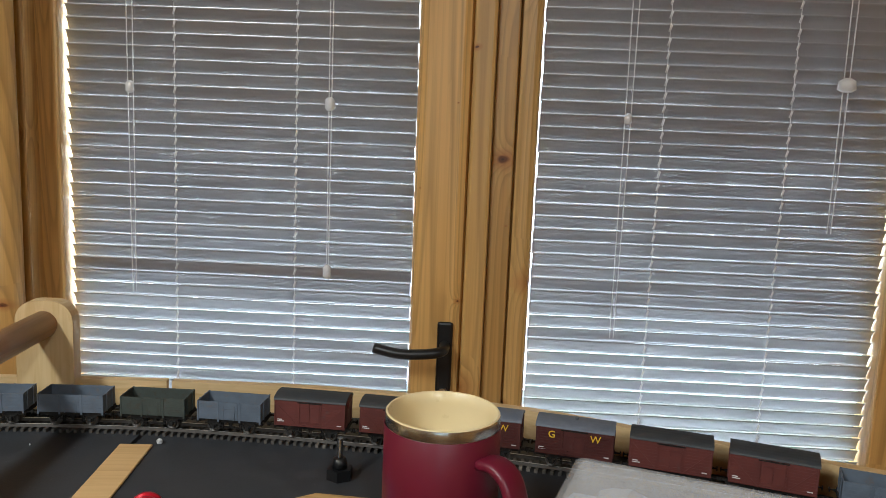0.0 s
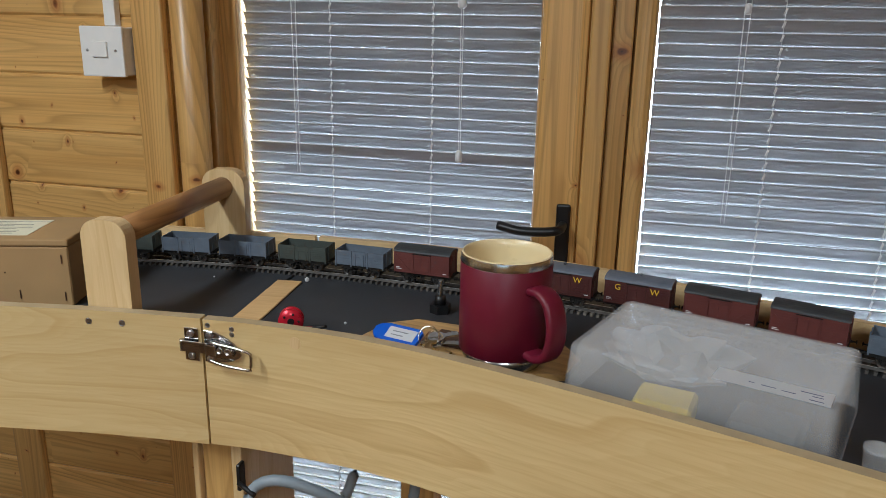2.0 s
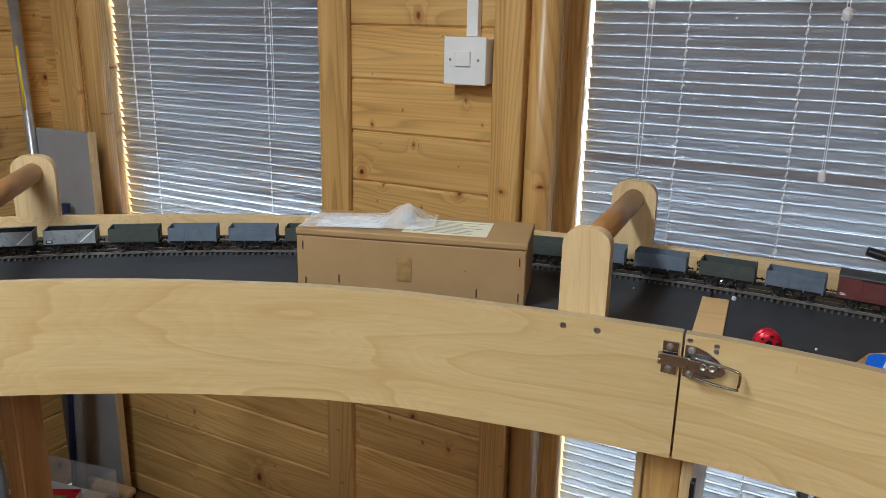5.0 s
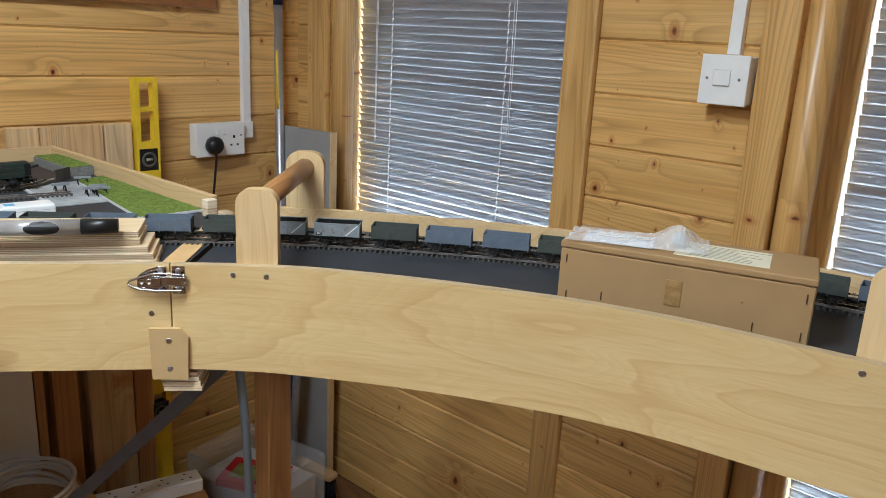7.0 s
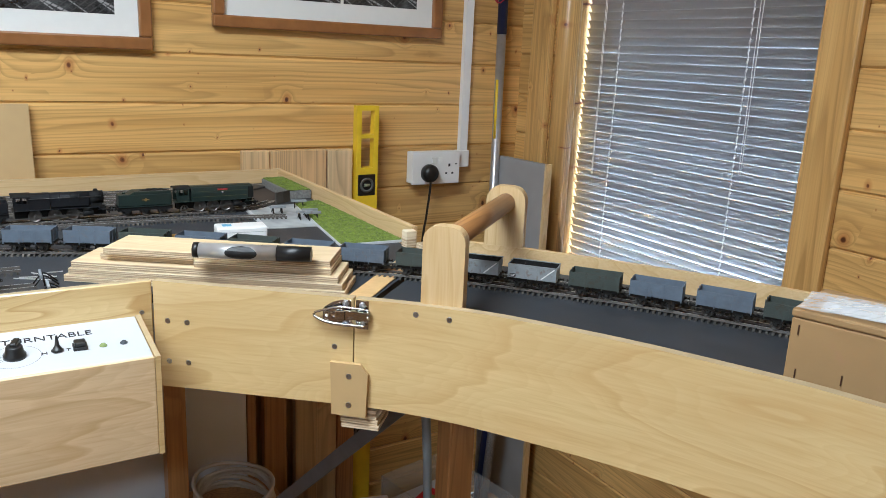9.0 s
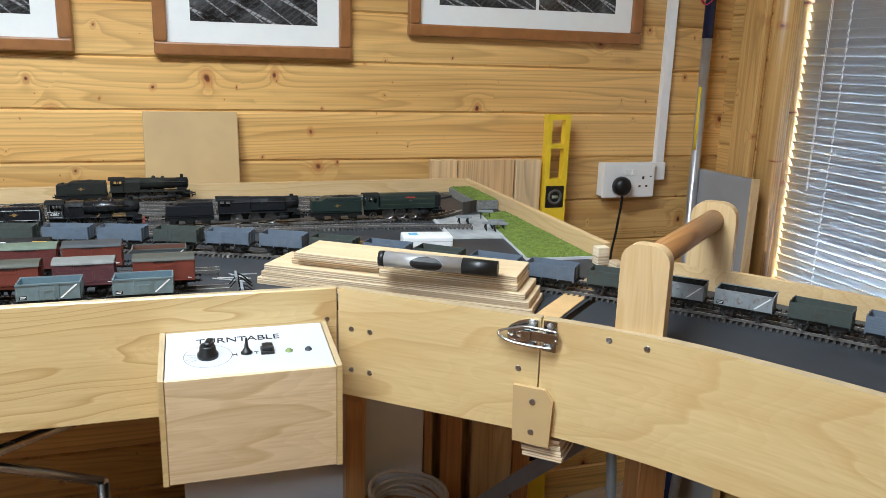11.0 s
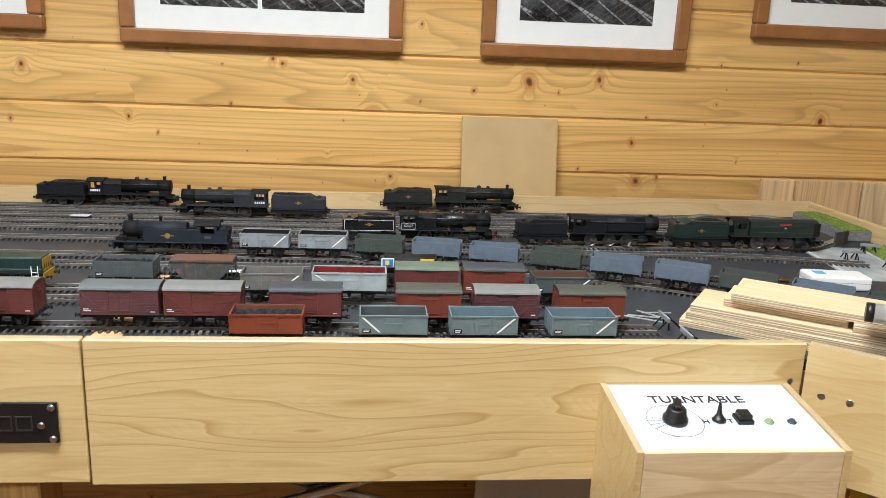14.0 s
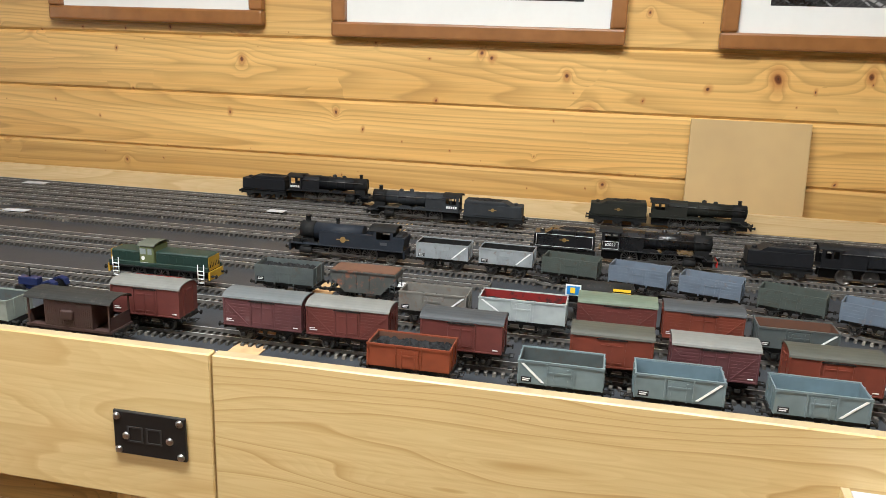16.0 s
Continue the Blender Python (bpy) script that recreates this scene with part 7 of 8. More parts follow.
bm = bmesh.new()
rng = random.Random(11)
for k in range(9):
    u0 = 0.138 + rng.uniform(0, 0.01)
    box(bm, u0, u0 + rng.uniform(0.05, 0.088), 0.023 + k * 0.0066, 0.0244 + k * 0.0066, 0.0794, 0.0796)
part("print_lines", bm, mat("faded_print", (0.22, 0.22, 0.19), 0.8), cbx, "lines of faded print")

bag = thing("plastic_bag", "clear crumpled plastic bag holding a white paper", "bag", box_m @ pose(0.075, 0.045, 0.0797, 0, 0, 6))
bm = bmesh.new()
nx, ny = 34, 16
rng = random.Random(5)
g = []
for i in range(nx + 1):
    row = []
    for j in range(ny + 1):
        u, v = i / nx, j / ny
        x, y = (u - 0.45) * 0.165, (v - 0.5) * 0.075 + 0.012 * (u - 0.5)
        lift = 0.003 + 0.020 * math.exp(-((u - 0.78) / 0.13) ** 2) * math.sin(math.pi * v) ** 0.7 + 0.005 * math.sin(math.pi * v) * math.sin(math.pi * u)
        n = noise.noise(Vector((x * 60, y * 60, 3.1))) * 0.0035 + noise.noise(Vector((x * 160, y * 160, 1.0))) * 0.0015
        row.append(bm.verts.new((x, y, max(0.0006, lift + n * min(1, 6 * v * (1 - v) + 0.2)))))
    g.append(row)
for i in range(nx):
    for j in range(ny):
        bm.faces.new((g[i][j], g[i + 1][j], g[i + 1][j + 1], g[i][j + 1]))
film_m, fnt, fb_ = nodes_of("clear_film")
fb_.inputs["Base Color"].default_value = (0.9, 0.92, 0.93, 1)
fb_.inputs["Alpha"].default_value = 0.34
fb_.inputs["Roughness"].default_value = 0.12
film_m.use_backface_culling = False
part("film", bm, film_m, bag, "clear crinkled film")
part("paper", bm_box(-0.055, 0.028, -0.028, 0.026, 0.0003, 0.0016), PAPER, bag, "folded white paper")
bm = bmesh.new()
lathe(bm, [(0.004, 0), (0.009, 0.004), (0.010, 0.010), (0.005, 0.016)], 12)
part("small_parts", bm, mat("grey_parts", (0.30, 0.32, 0.33), 0.5, var=0.3, scale=120), bag, "small grey parts", m=pose(0.055, 0.0, 0.0006))

# mug
MUGRED = mat("plum_coating", (0.135, 0.006, 0.022), 0.42, var=0.06, bumps=0.12, bscale=1800)
CREAM = mat("cream_enamel", (0.80, 0.66, 0.38), 0.3, var=0.03)
scrap = thing("wood_scrap", "rough bark-edged wooden coaster under the mug", "wood offcut", pose(-0.055, 0.575, TOPZ + 0.0003, 0, 0, -9))
bm = bmesh.new()
pts = [(-0.108, -0.035), (-0.06, -0.045), (0.0, -0.047), (0.07, -0.045), (0.108, -0.03), (0.112, 0.01), (0.09, 0.036), (0.03, 0.045), (-0.03, 0.040), (-0.075, 0.036), (-0.100, 0.012)]
prism(bm, pts, 0, 0.0065, Matrix(((1, 0, 0, 0), (0, 0, 1, 0), (0, 1, 0, 0), (0, 0, 0, 1))))
part("slab", bm, pine("coaster_wood", 0, (0.50, 0.31, 0.11), (0.30, 0.16, 0.05), knots=9), scrap)
part("bark_patch", bm_box(-0.04, 0.015, -0.02, 0.02, 0.0066, 0.0072), mat("bark", (0.09, 0.04, 0.02), 0.8, var=0.4, scale=90), scrap, "dark bark patch")
MZ = TOPZ + 0.0070
mug = thing("mug", "plum red insulated mug with steel rim, cream inside", "mug", pose(-0.015, 0.545, MZ, 0, 0, -42))
bm = bmesh.new()
lathe(bm, [(0.0425, 0.015), (0.0432, 0.0155), (0.0432, 0.100), (0.0428, 0.1005)], 48, ends=False)
part("body", bm, MUGRED, mug)
bm = bmesh.new()
lathe(bm, [(0.034, 0.0), (0.0365, 0.0012), (0.0385, 0.006), (0.0420, 0.0148)], 48)
part("base", bm, STEEL, mug, "brushed steel base")
bm = bmesh.new()
lathe(bm, [(0.0424, 0.1006), (0.0426, 0.1066), (0.0420, 0.1085)], 48, ends=False)
part("rim", bm, STEEL, mug, "brushed steel rim")
bm = bmesh.new()
lathe(bm, [(0.0421, 0.1086), (0.0412, 0.1096), (0.0400, 0.1088), (0.0392, 0.100), (0.0385, 0.040), (0.030, 0.034), (0.0005, 0.033)], 48, ends=False)
part("lining", bm, CREAM, mug, "cream enamel lining")
bm = bmesh.new()
path = spline([(0.041, 0, 0.083), (0.054, 0, 0.0845), (0.066, 0, 0.078), (0.0725, 0, 0.062), (0.0725, 0, 0.044), (0.066, 0, 0.029), (0.054, 0, 0.022), (0.041, 0, 0.022)], 0.004)
rows = []
for i, p in enumerate(path):
    d = (path[min(i + 1, len(path) - 1)] - path[max(i - 1, 0)]).normalized()
    nrm = Vector((-d.z, 0, d.x))
    ring = []
    for a in range(12):
        ca, sa = math.cos(2 * math.pi * a / 12), math.sin(2 * math.pi * a / 12)
        ring.append(bm.verts.new(p + nrm * 0.0042 * math.copysign(abs(ca) ** 0.6, ca) + Vector((0, 0.0105 * math.copysign(abs(sa) ** 0.6, sa), 0))))
    rows.append(ring)
for a, b in zip(rows, rows[1:]):
    for k in range(12):
        bm.faces.new((a[k], a[(k + 1) % 12], b[(k + 1) % 12], b[k])).smooth = True
bm.faces.new(rows[0][::-1])
bm.faces.new(rows[-1])
bmesh.ops.recalc_face_normals(bm, faces=bm.faces)
part("handle", bm, MUGRED, mug)

# keys
tag = thing("key_ring", "bunch of keys with a blue plastic tag", "keys", pose(-0.125, 0.562, TOPZ + 0.0085, 0, 0, -14))
BLUE = mat("blue_tag", (0.01, 0.10, 0.55), 0.3, var=0.05)
bm = bmesh.new()
prism(bm, [(-0.030, -0.004), (-0.026, -0.009), (-0.018, -0.0115), (0.020, -0.0115), (0.024, -0.008), (0.024, 0.008), (0.020, 0.0115), (-0.018, 0.0115), (-0.026, 0.009), (-0.030, 0.004)], 0, 0.0035, Matrix(((1, 0, 0, 0), (0, 0, 1, 0), (0, 1, 0, 0), (0, 0, 0, 1))))
tagp = part("tag", bm, BLUE, tag, "blue plastic tag", m=pose(0, 0, 0.002, 24, 0, 0))
part("insert", bm_box(-0.014, 0.019, -0.0075, 0.0075, 0.0036, 0.0040), PAPER, tagp, "white paper insert")
bm = bmesh.new()
for k in (0, 1):
    box(bm, -0.008, 0.010 - 0.004 * k, 0.0014 - 0.005 * k, 0.0026 - 0.005 * k, 0.0041, 0.0043)
part("writing_bars", bm, mat("pencil_grey", (0.25, 0.25, 0.27), 0.8), tagp, "faint handwriting")
bm = bmesh.new()
for cx, r, tilt in ((0.034, 0.011, 65), (0.040, 0.009, 30)):
    m = pose(cx, 0, 0.008, tilt, 20, 0)
    tube(bm, [m @ Vector((r * math.cos(k * 0.42), r * math.sin(k * 0.42), 0)) for k in range(16)], 0.0008, 6)
part("split_ring", bm, CHROME, tag)
for k, (a, ln) in enumerate(((-30, 0.040), (8, 0.036), (-62, 0.034), (40, 0.030))):
    bm = bmesh.new()
    lathe(bm, [(0.009, 0), (0.009, 0.0018)], 14, Matrix.Translation((0.008, 0, 0)))
    box(bm, 0.016, ln, -0.0032, 0.0032, 0.0, 0.0018)
    for j in range(4):
        box(bm, 0.020 + j * 0.004, 0.022 + j * 0.004, 0.0032, 0.0046, 0.0002, 0.0016)
    part("key", bm, STEEL if k % 2 else BRASS, tag, m=pose(0.034, 0.0, 0.0005 + 0.002 * k, 8, -6, a))

bolt = thing("levelling_foot", "black star knob with an upright threaded stud", "knob", pose(-0.111, 0.668, TOPZ + 0.0003))
bm = bmesh.new()
pts = [((0.0125 if i % 2 else 0.0105) * math.cos(i * math.pi / 6), (0.0125 if i % 2 else 0.0105) * math.sin(i * math.pi / 6)) for i in range(12)]
prism(bm, pts, 0, 0.010, Matrix(((1, 0, 0, 0), (0, 0, 1, 0), (0, 1, 0, 0), (0, 0, 0, 1))))
lathe(bm, [(0.007, 0.010), (0.006, 0.019), (0.0045, 0.0195)], 16)
part("knob", bm, BLACK, bolt)
bm = bmesh.new()
lathe(bm, [((0.0030 if k % 2 else 0.0026), 0.0196 + k * 0.0007) for k in range(28)], 12)
part("stud", bm, STEEL, bolt, "zinc threaded stud")

reel = thing("cable_tester", "small red round tool with a black lever", "tool", pose(-0.246, 0.563, TOPZ + 0.0003, 0, 0, 20) @ Matrix.Diagonal((0.8, 0.8, 0.8, 1)))
RED = mat("red_anodised", (0.55, 0.012, 0.03), 0.3, 0.3, var=0.06)
bm = bmesh.new()
lathe(bm, [(0.004, -0.007), (0.0165, -0.007), (0.0165, -0.003), (0.0125, -0.002), (0.0125, 0.002), (0.0165, 0.003), (0.0165, 0.007), (0.004, 0.007)], 32, pose(0, 0, 0.0168, 90, 0, 0))
part("wheel", bm, RED, reel)
bm = bmesh.new()
lathe(bm, [(0.0045, -0.0085), (0.0045, 0.0085)], 16, pose(0, 0, 0.0168, 90, 0, 0))
for k in range(5):
    a = k * 2 * math.pi / 5
    lathe(bm, [(0.0017, -0.0078), (0.0017, 0.0078)], 8, pose(0.0102 * math.cos(a), 0, 0.0168 + 0.0102 * math.sin(a), 90, 0, 0))
part("hub", bm, BLACK, reel, "black hub")
part("arm", bm_box(0.010, 0.040, -0.004, 0.004, 0.0005, 0.006, bevel=0.001), RED, reel)
part("lever", bm_rod((0.022, 0, 0.004), (0.046, -0.012, 0.011), 0.0022, 10), BLACK, reel, "black lever")

# translucent tub
FROST = frosted("frosted_tub", (0.97, 0.98, 0.99), 0.12, 0.77)
tub = thing("plastic_tub", "translucent plastic tub lid down with a white label", "storage box", pose(0.051, 0.486, TOPZ + 0.0004, 0, 0, -18.7))
TW, TD, TH = 0.212, 0.140, 0.056


def round_rect(x0, x1, y0, y1, r, n=5):
    out = []
    for cx, cy, a0 in ((x1 - r, y1 - r, 0), (x0 + r, y1 - r, 90), (x0 + r, y0 + r, 180), (x1 - r, y0 + r, 270)):
        out += [(cx + r * math.cos(radians(a0 + 90 * k / n)), cy + r * math.sin(radians(a0 + 90 * k / n))) for k in range(n + 1)]
    return out


bm = bmesh.new()
loops = []
for z, off, r in ((0.0, -0.004, 0.010), (TH - 0.004, 0.0, 0.009), (TH - 0.0012, 0.0012, 0.008), (TH, 0.004, 0.006), (TH - 0.0016, 0.0055, 0.005), (0.0, -0.0024, 0.009)):
    loops.append([bm.verts.new((x, y, z)) for x, y in round_rect(off, TW - off, off, TD - off, r)])
for a, b in zip(loops[:4], loops[1:4]):
    for k in range(len(a)):
        bm.faces.new((a[k], a[(k + 1) % len(a)], b[(k + 1) % len(a)], b[k])).smooth = True
bm.faces.new(loops[3])
a, b = loops[4], loops[5]
for k in range(len(a)):
    bm.faces.new((b[k], b[(k + 1) % len(a)], a[(k + 1) % len(a)], a[k])).smooth = True
bm.faces.new(loops[4][::-1])
for k in range(len(a)):
    bm.faces.new((loops[0][(k + 1) % len(a)], loops[0][k], loops[5][k], loops[5][(k + 1) % len(a)]))
part("shell", bm, FROST, tub)
part("label", bm_box(0.120, 0.205, 0.003, 0.027, TH + 0.0001, TH + 0.0004), PAPER, tub, "white label with illegible writing")
bm = bmesh.new()
for x0, x1, y in ((0.155, 0.166, 0.012), (0.190, 0.200, 0.007), (0.170, 0.180, 0.011), (0.182, 0.198, 0.0185), (0.191, 0.199, 0.014), (0.146, 0.150, 0.0125)):
    box(bm, x0, x1, y, y + 0.0009, TH + 0.0004, TH + 0.0006)
part("writing_bars", bm, mat("ink_blue", (0.06, 0.07, 0.16), 0.7), tub, "illegible handwriting")
sponge = thing("yellow_block", "yellow foam block inside the tub", "foam", pose(0.135, 0.480, TOPZ + 0.0006, 0, 0, -12))
part("foam", bm_box(-0.024, 0.024, -0.020, 0.020, 0, 0.022, bevel=0.003), mat("yellow_foam", (0.75, 0.55, 0.08), 0.9), sponge)
dk = thing("dark_parts", "dark grey parts inside the tub", "parts", pose(0.215, 0.470, TOPZ + 0.0006, 0, 0, -20))
part("block", bm_box(-0.028, 0.028, -0.025, 0.025, 0, 0.018, bevel=0.004), mat("dark_grey_parts", (0.10, 0.11, 0.12), 0.6), dk)
wr = thing("bubble_wrap", "crumpled clear wrapping inside the tub", "wrapping", pose(0.140, 0.560, TOPZ + 0.0006, 0, 0, -15))
bm = bmesh.new()
bmesh.ops.create_icosphere(bm, subdivisions=3, radius=1)
for v in bm.verts:
    rough_ = 1 + 0.45 * noise.noise(v.co * 2.3) + 0.25 * noise.noise(v.co * 7)
    v.co = Vector((v.co.x * 0.056 * rough_, v.co.y * 0.034 * rough_, max(0, (v.co.z + 1) * 0.021 * rough_)))
    v.co.z = min(v.co.z, 0.046)
part("wrap", bm, frosted("milky_film", (0.72, 0.74, 0.76), 0.3, 0.6), wr)
pcb = thing("circuit_board", "small green circuit board with yellow terminals", "circuit board", pose(0.343, 0.486, TOPZ + 0.0004, 0, 0, 25))
part("board", bm_box(-0.028, 0.028, -0.016, 0.016, 0.004, 0.0056), mat("pcb_green", (0.01, 0.14, 0.06), 0.35), pcb)
part("terminal_block", bm_box(-0.027, -0.012, -0.015, 0.015, 0.0057, 0.012, bevel=0.0008), YELLOW, pcb, "yellow terminal strip")
for y in (-0.009, 0.0, 0.009):
    part("terminal_screw", bm_rod((-0.0195, y, 0.0121), (-0.0195, y, 0.0128), 0.003, 10), STEEL, pcb)
for x, y in ((-0.024, -0.013), (0.024, -0.013), (0.024, 0.013), (-0.024, 0.013)):
    part("stand_off", bm_rod((x, y, 0), (x, y, 0.0039), 0.002, 8), BLACK, pcb)
part("capacitor", bm_rod((0.012, 0.004, 0.0057), (0.012, 0.004, 0.017), 0.005, 14), BLACK, pcb, "black capacitor")
cup = thing("small_vial", "small clear plastic pot", "pot", pose(0.288, 0.440, TOPZ + 0.0004))
bm = bmesh.new()
lathe(bm, [(0.009, 0), (0.0105, 0.018), (0.0112, 0.0182), (0.0112, 0.0215), (0.010, 0.0218)], 20)
part("pot", bm, FROST, cup)
for x, y, l in ((-0.335, 0.842, 0), ):
    eye = thing("terminal_eye", "small steel eyelet on the back strip", "fitting", pose(-0.355, 0.805, TOPZ + 0.0003))
    part("post", bm_box(-0.006, 0.006, -0.005, 0.005, 0, 0.026, bevel=0.001), STRIPE, eye)
    part("eyelet", bm_rod((-0.002, -0.0052, 0.019), (-0.002, -0.009, 0.019), 0.004, 12), STEEL, eye)

# ---- things on the west board ----
UX, UY = Vector((-0.571, -0.821, 0)), Vector((-0.821, 0.571, 0))
stack_m = Matrix(((UX.x, UY.x, 0, -1.212), (UX.y, UY.y, 0, 0.180), (0, 0, 1, TOPZ + 0.0003), (0, 0, 0, 1)))
PLYTOP = ply("offcut_face", 0, (0.76, 0.62, 0.40), rings=5.0, strong=0.25)


def offcut(u0, u1, v0, v1, z, label):
    t = thing("plywood_offcut", label, "plywood", stack_m.copy(), group="plywood offcuts")
    bm = bmesh.new()
    box(bm, u0, u1, v0, v1, z, z + 0.0088, bevel=0.0004)
    ob = part("board", bm, [PLYTOP, PLY_EDGE], t)
    for f in ob.data.polygons:
        f.material_index = 0 if abs(f.normal.z) > 0.9 else 1
    bm = bmesh.new()
    for k in range(3):
        zz = z + 0.0016 + k * 0.0024
        box(bm, u0 + 0.0002, u1 - 0.0002, v0 - 0.0002, v0 + 0.002, zz, zz + 0.0009)
    part("glue_line", bm, mat("dark_veneer", (0.40, 0.29, 0.18), 0.7), t, "dark veneer lines")


offcut(0.000, 0.372, 0.000, 0.078, 0.0, "pale plywood strip at the bottom of a pile")
offcut(0.004, 0.366, 0.001, 0.078, 0.0092, "pale plywood strip in a pile")
offcut(0.010, 0.362, 0.002, 0.078, 0.0184, "pale plywood strip in a pile")
offcut(0.020, 0.200, 0.006, 0.080, 0.0276, "short pale plywood strip on a pile")
offcut(0.205, 0.330, 0.018, 0.082, 0.0276, "short pale plywood strip on a pile")
offcut(0.022, 0.322, 0.010, 0.086, 0.0368, "pale plywood strip on top of a pile")
pen = thing("pen_torch", "silver and black marker pen on the plywood pile", "marker", Matrix.Translation((0, 0, 0)))
pa_, pb_ = Vector((-1.310, 0.018, TOPZ + 0.0565)), Vector((-1.235, 0.143, TOPZ + 0.0565))
pt = lambda f: pa_ + (pb_ - pa_) * f
part("barrel", bm_rod(pt(0.0), pt(0.70), 0.0098, 20), mat("silver_barrel", (0.6, 0.6, 0.6), 0.3, 0.7), pen, "silver barrel")
part("cap", bm_rod(pt(0.702), pt(1.0), 0.0102, 20, r2=0.0094), BLACK, pen, "black cap")
bm = bmesh.new()
bmesh.ops.create_uvsphere(bm, u_segments=16, v_segments=10, radius=1)
d_ = (pb_ - pa_).normalized()
q_ = d_.to_track_quat("X", "Z").to_matrix().to_4x4()
bmesh.ops.transform(bm, matrix=Matrix.Translation(pt(0.40)) @ q_ @ Matrix.Diagonal((0.045, 0.0112, 0.0095, 1)), verts=bm.verts)
part("grip", bm, BLACK, pen, "black oval grip")
part("end", bm_rod(pt(-0.02), pt(0.03), 0.0099, 20), BLACK, pen)
ch = thing("charger", "small white plastic charger block", "charger", pose(-1.590, 0.160, TOPZ + 0.0003, 0, 0, 82))
part("case", bm_box(-0.041, 0.041, -0.020, 0.020, 0, 0.019, bevel=0.003, seg=2), WHITE, ch)
part("seam", bm_box(-0.0413, 0.0413, -0.0203, 0.0203, 0.0105, 0.0110), mat("seam_grey", (0.35, 0.36, 0.36), 0.6), ch)
part("sticker", bm_box(-0.030, -0.015, -0.008, 0.008, 0.0191, 0.0193), mat("sky_sticker", (0.12, 0.42, 0.68), 0.4), ch, "blue sticker")
scal = thing("scalpel", "thin steel blade lying on the board", "tool", pose(-1.62, 0.03, TOPZ + 0.002, 0, 0, 80))
part("blade", bm_box(-0.045, 0.02, -0.004, 0.004, 0, 0.001), STEEL, scal)
part("handle", bm_rod((0.02, 0, 0.0015), (0.075, 0, 0.0015), 0.003, 8), BRASS, scal)

gm = thing("grass_mat", "green scatter grass mat on white card", "scenery", pose(-1.64, 0.355, TOPZ + 0.0004))
gpts = [(-0.165, -0.020), (-0.185, 0.040), (0.187, 0.040), (0.180, -0.072)]
bm = bmesh.new()
prism(bm, gpts, 0, 0.004, Matrix(((1, 0, 0, 0), (0, 0, 1, 0), (0, 1, 0, 0), (0, 0, 0, 1))))
part("card", bm, PAPER, gm, "white card base")
GRASS = mat("scatter_grass", (0.20, 0.27, 0.035), 0.95, var=0.5, scale=110, wear=(0.16, 0.17, 0.14), wear_at=0.64, bumps=0.8, bscale=900)


def tufts(parent, inside, z, n, seed, mtl):
    verts, faces, rng = [], [], random.Random(seed)
    while len(verts) < 4 * n:
        u, v = rng.uniform(-0.25, 0.25), rng.uniform(-0.1, 0.1)
        if not inside(u, v):
            continue
        r, k = rng.uniform(0.0008, 0.0022), len(verts)
        a = rng.uniform(0, 6.28)
        verts += [(u + r * math.cos(a + j * 2.094), v + r * math.sin(a + j * 2.094), z) for j in range(3)] + [(u, v, z + rng.uniform(0.001, 0.0028))]
        faces += [(k, k + 1, k + 3), (k + 1, k + 2, k + 3), (k + 2, k, k + 3)]
    me = bpy.data.meshes.new("scatter")
    me.from_pydata(verts, [], faces)
    me.materials.append(mtl)
    ob = new("scatter", me)
    ob.parent = parent
    tagged(ob, "clumped green scatter", kind="stuff")


def in_poly(poly):
    def f(u, v):
        c = False
        for (x0, y0), (x1, y1) in zip(poly, poly[1:] + poly[:1]):
            if (y0 > v) != (y1 > v) and u < (x1 - x0) * (v - y0) / (y1 - y0) + x0:
                c = not c
        return c
    return f


bm = bmesh.new()
prism(bm, [(x * 0.985, y * 0.97) for x, y in gpts], 0.0041, 0.0052, Matrix(((1, 0, 0, 0), (0, 0, 1, 0), (0, 1, 0, 0), (0, 0, 0, 1))))
part("turf", bm, GRASS, gm, "green scatter turf")
tufts(gm, in_poly([(x * 0.98, y * 0.95) for x, y in gpts]), 0.0052, 2600, 3, GRASS)
em = thing("scenery_block", "grass-topped embankment block with a stone face", "scenery", pose(-1.955, 0.374, TOPZ + 0.0003))
part("stone_face", bm_box(-0.085, 0.085, -0.028, 0.024, 0, 0.018, bevel=0.001), mat("miniature_stone", (0.22, 0.22, 0.21), 0.9, var=0.4, scale=200, bumps=0.8, bscale=600), em, "grey stone face")
part("turf", bm_box(-0.083, 0.083, -0.026, 0.022, 0.0181, 0.0205, bevel=0.0008), GRASS, em, "green turf top")
tufts(em, lambda u, v: abs(u) < 0.08 and -0.024 < v < 0.02, 0.0205, 700, 8, GRASS)
fen = thing("model_fence", "short dark curved timber fence by the turntable", "scenery")
for k in range(9):
    a = radians(28 + k * 9)
    x, y = TX + 0.148 * math.cos(a), TY + 0.148 * math.sin(a)
    if y < 0.343:
        part("panel", bm_box(-0.0015, 0.0015, -0.011, 0.011, 0, 0.024, bevel=0.0004), SLEEPER, fen, m=pose(x, y, TOPZ + 0.0003, 0, 0, math.degrees(a)))
cards = thing("plan_card", "pale grey printed card with track bumpers standing on it", "card", pose(-1.715, 0.282, TOPZ + 0.0004, 0, 0, -6))
part("sheet", bm_box(-0.105, 0.100, -0.060, 0.045, 0, 0.0012), mat("grey_card", (0.40, 0.42, 0.42), 0.8, var=0.35, scale=22), cards)
part("edge_strip", bm_box(-0.104, 0.099, -0.058, -0.052, 0.0013, 0.0016), PAPER, cards)


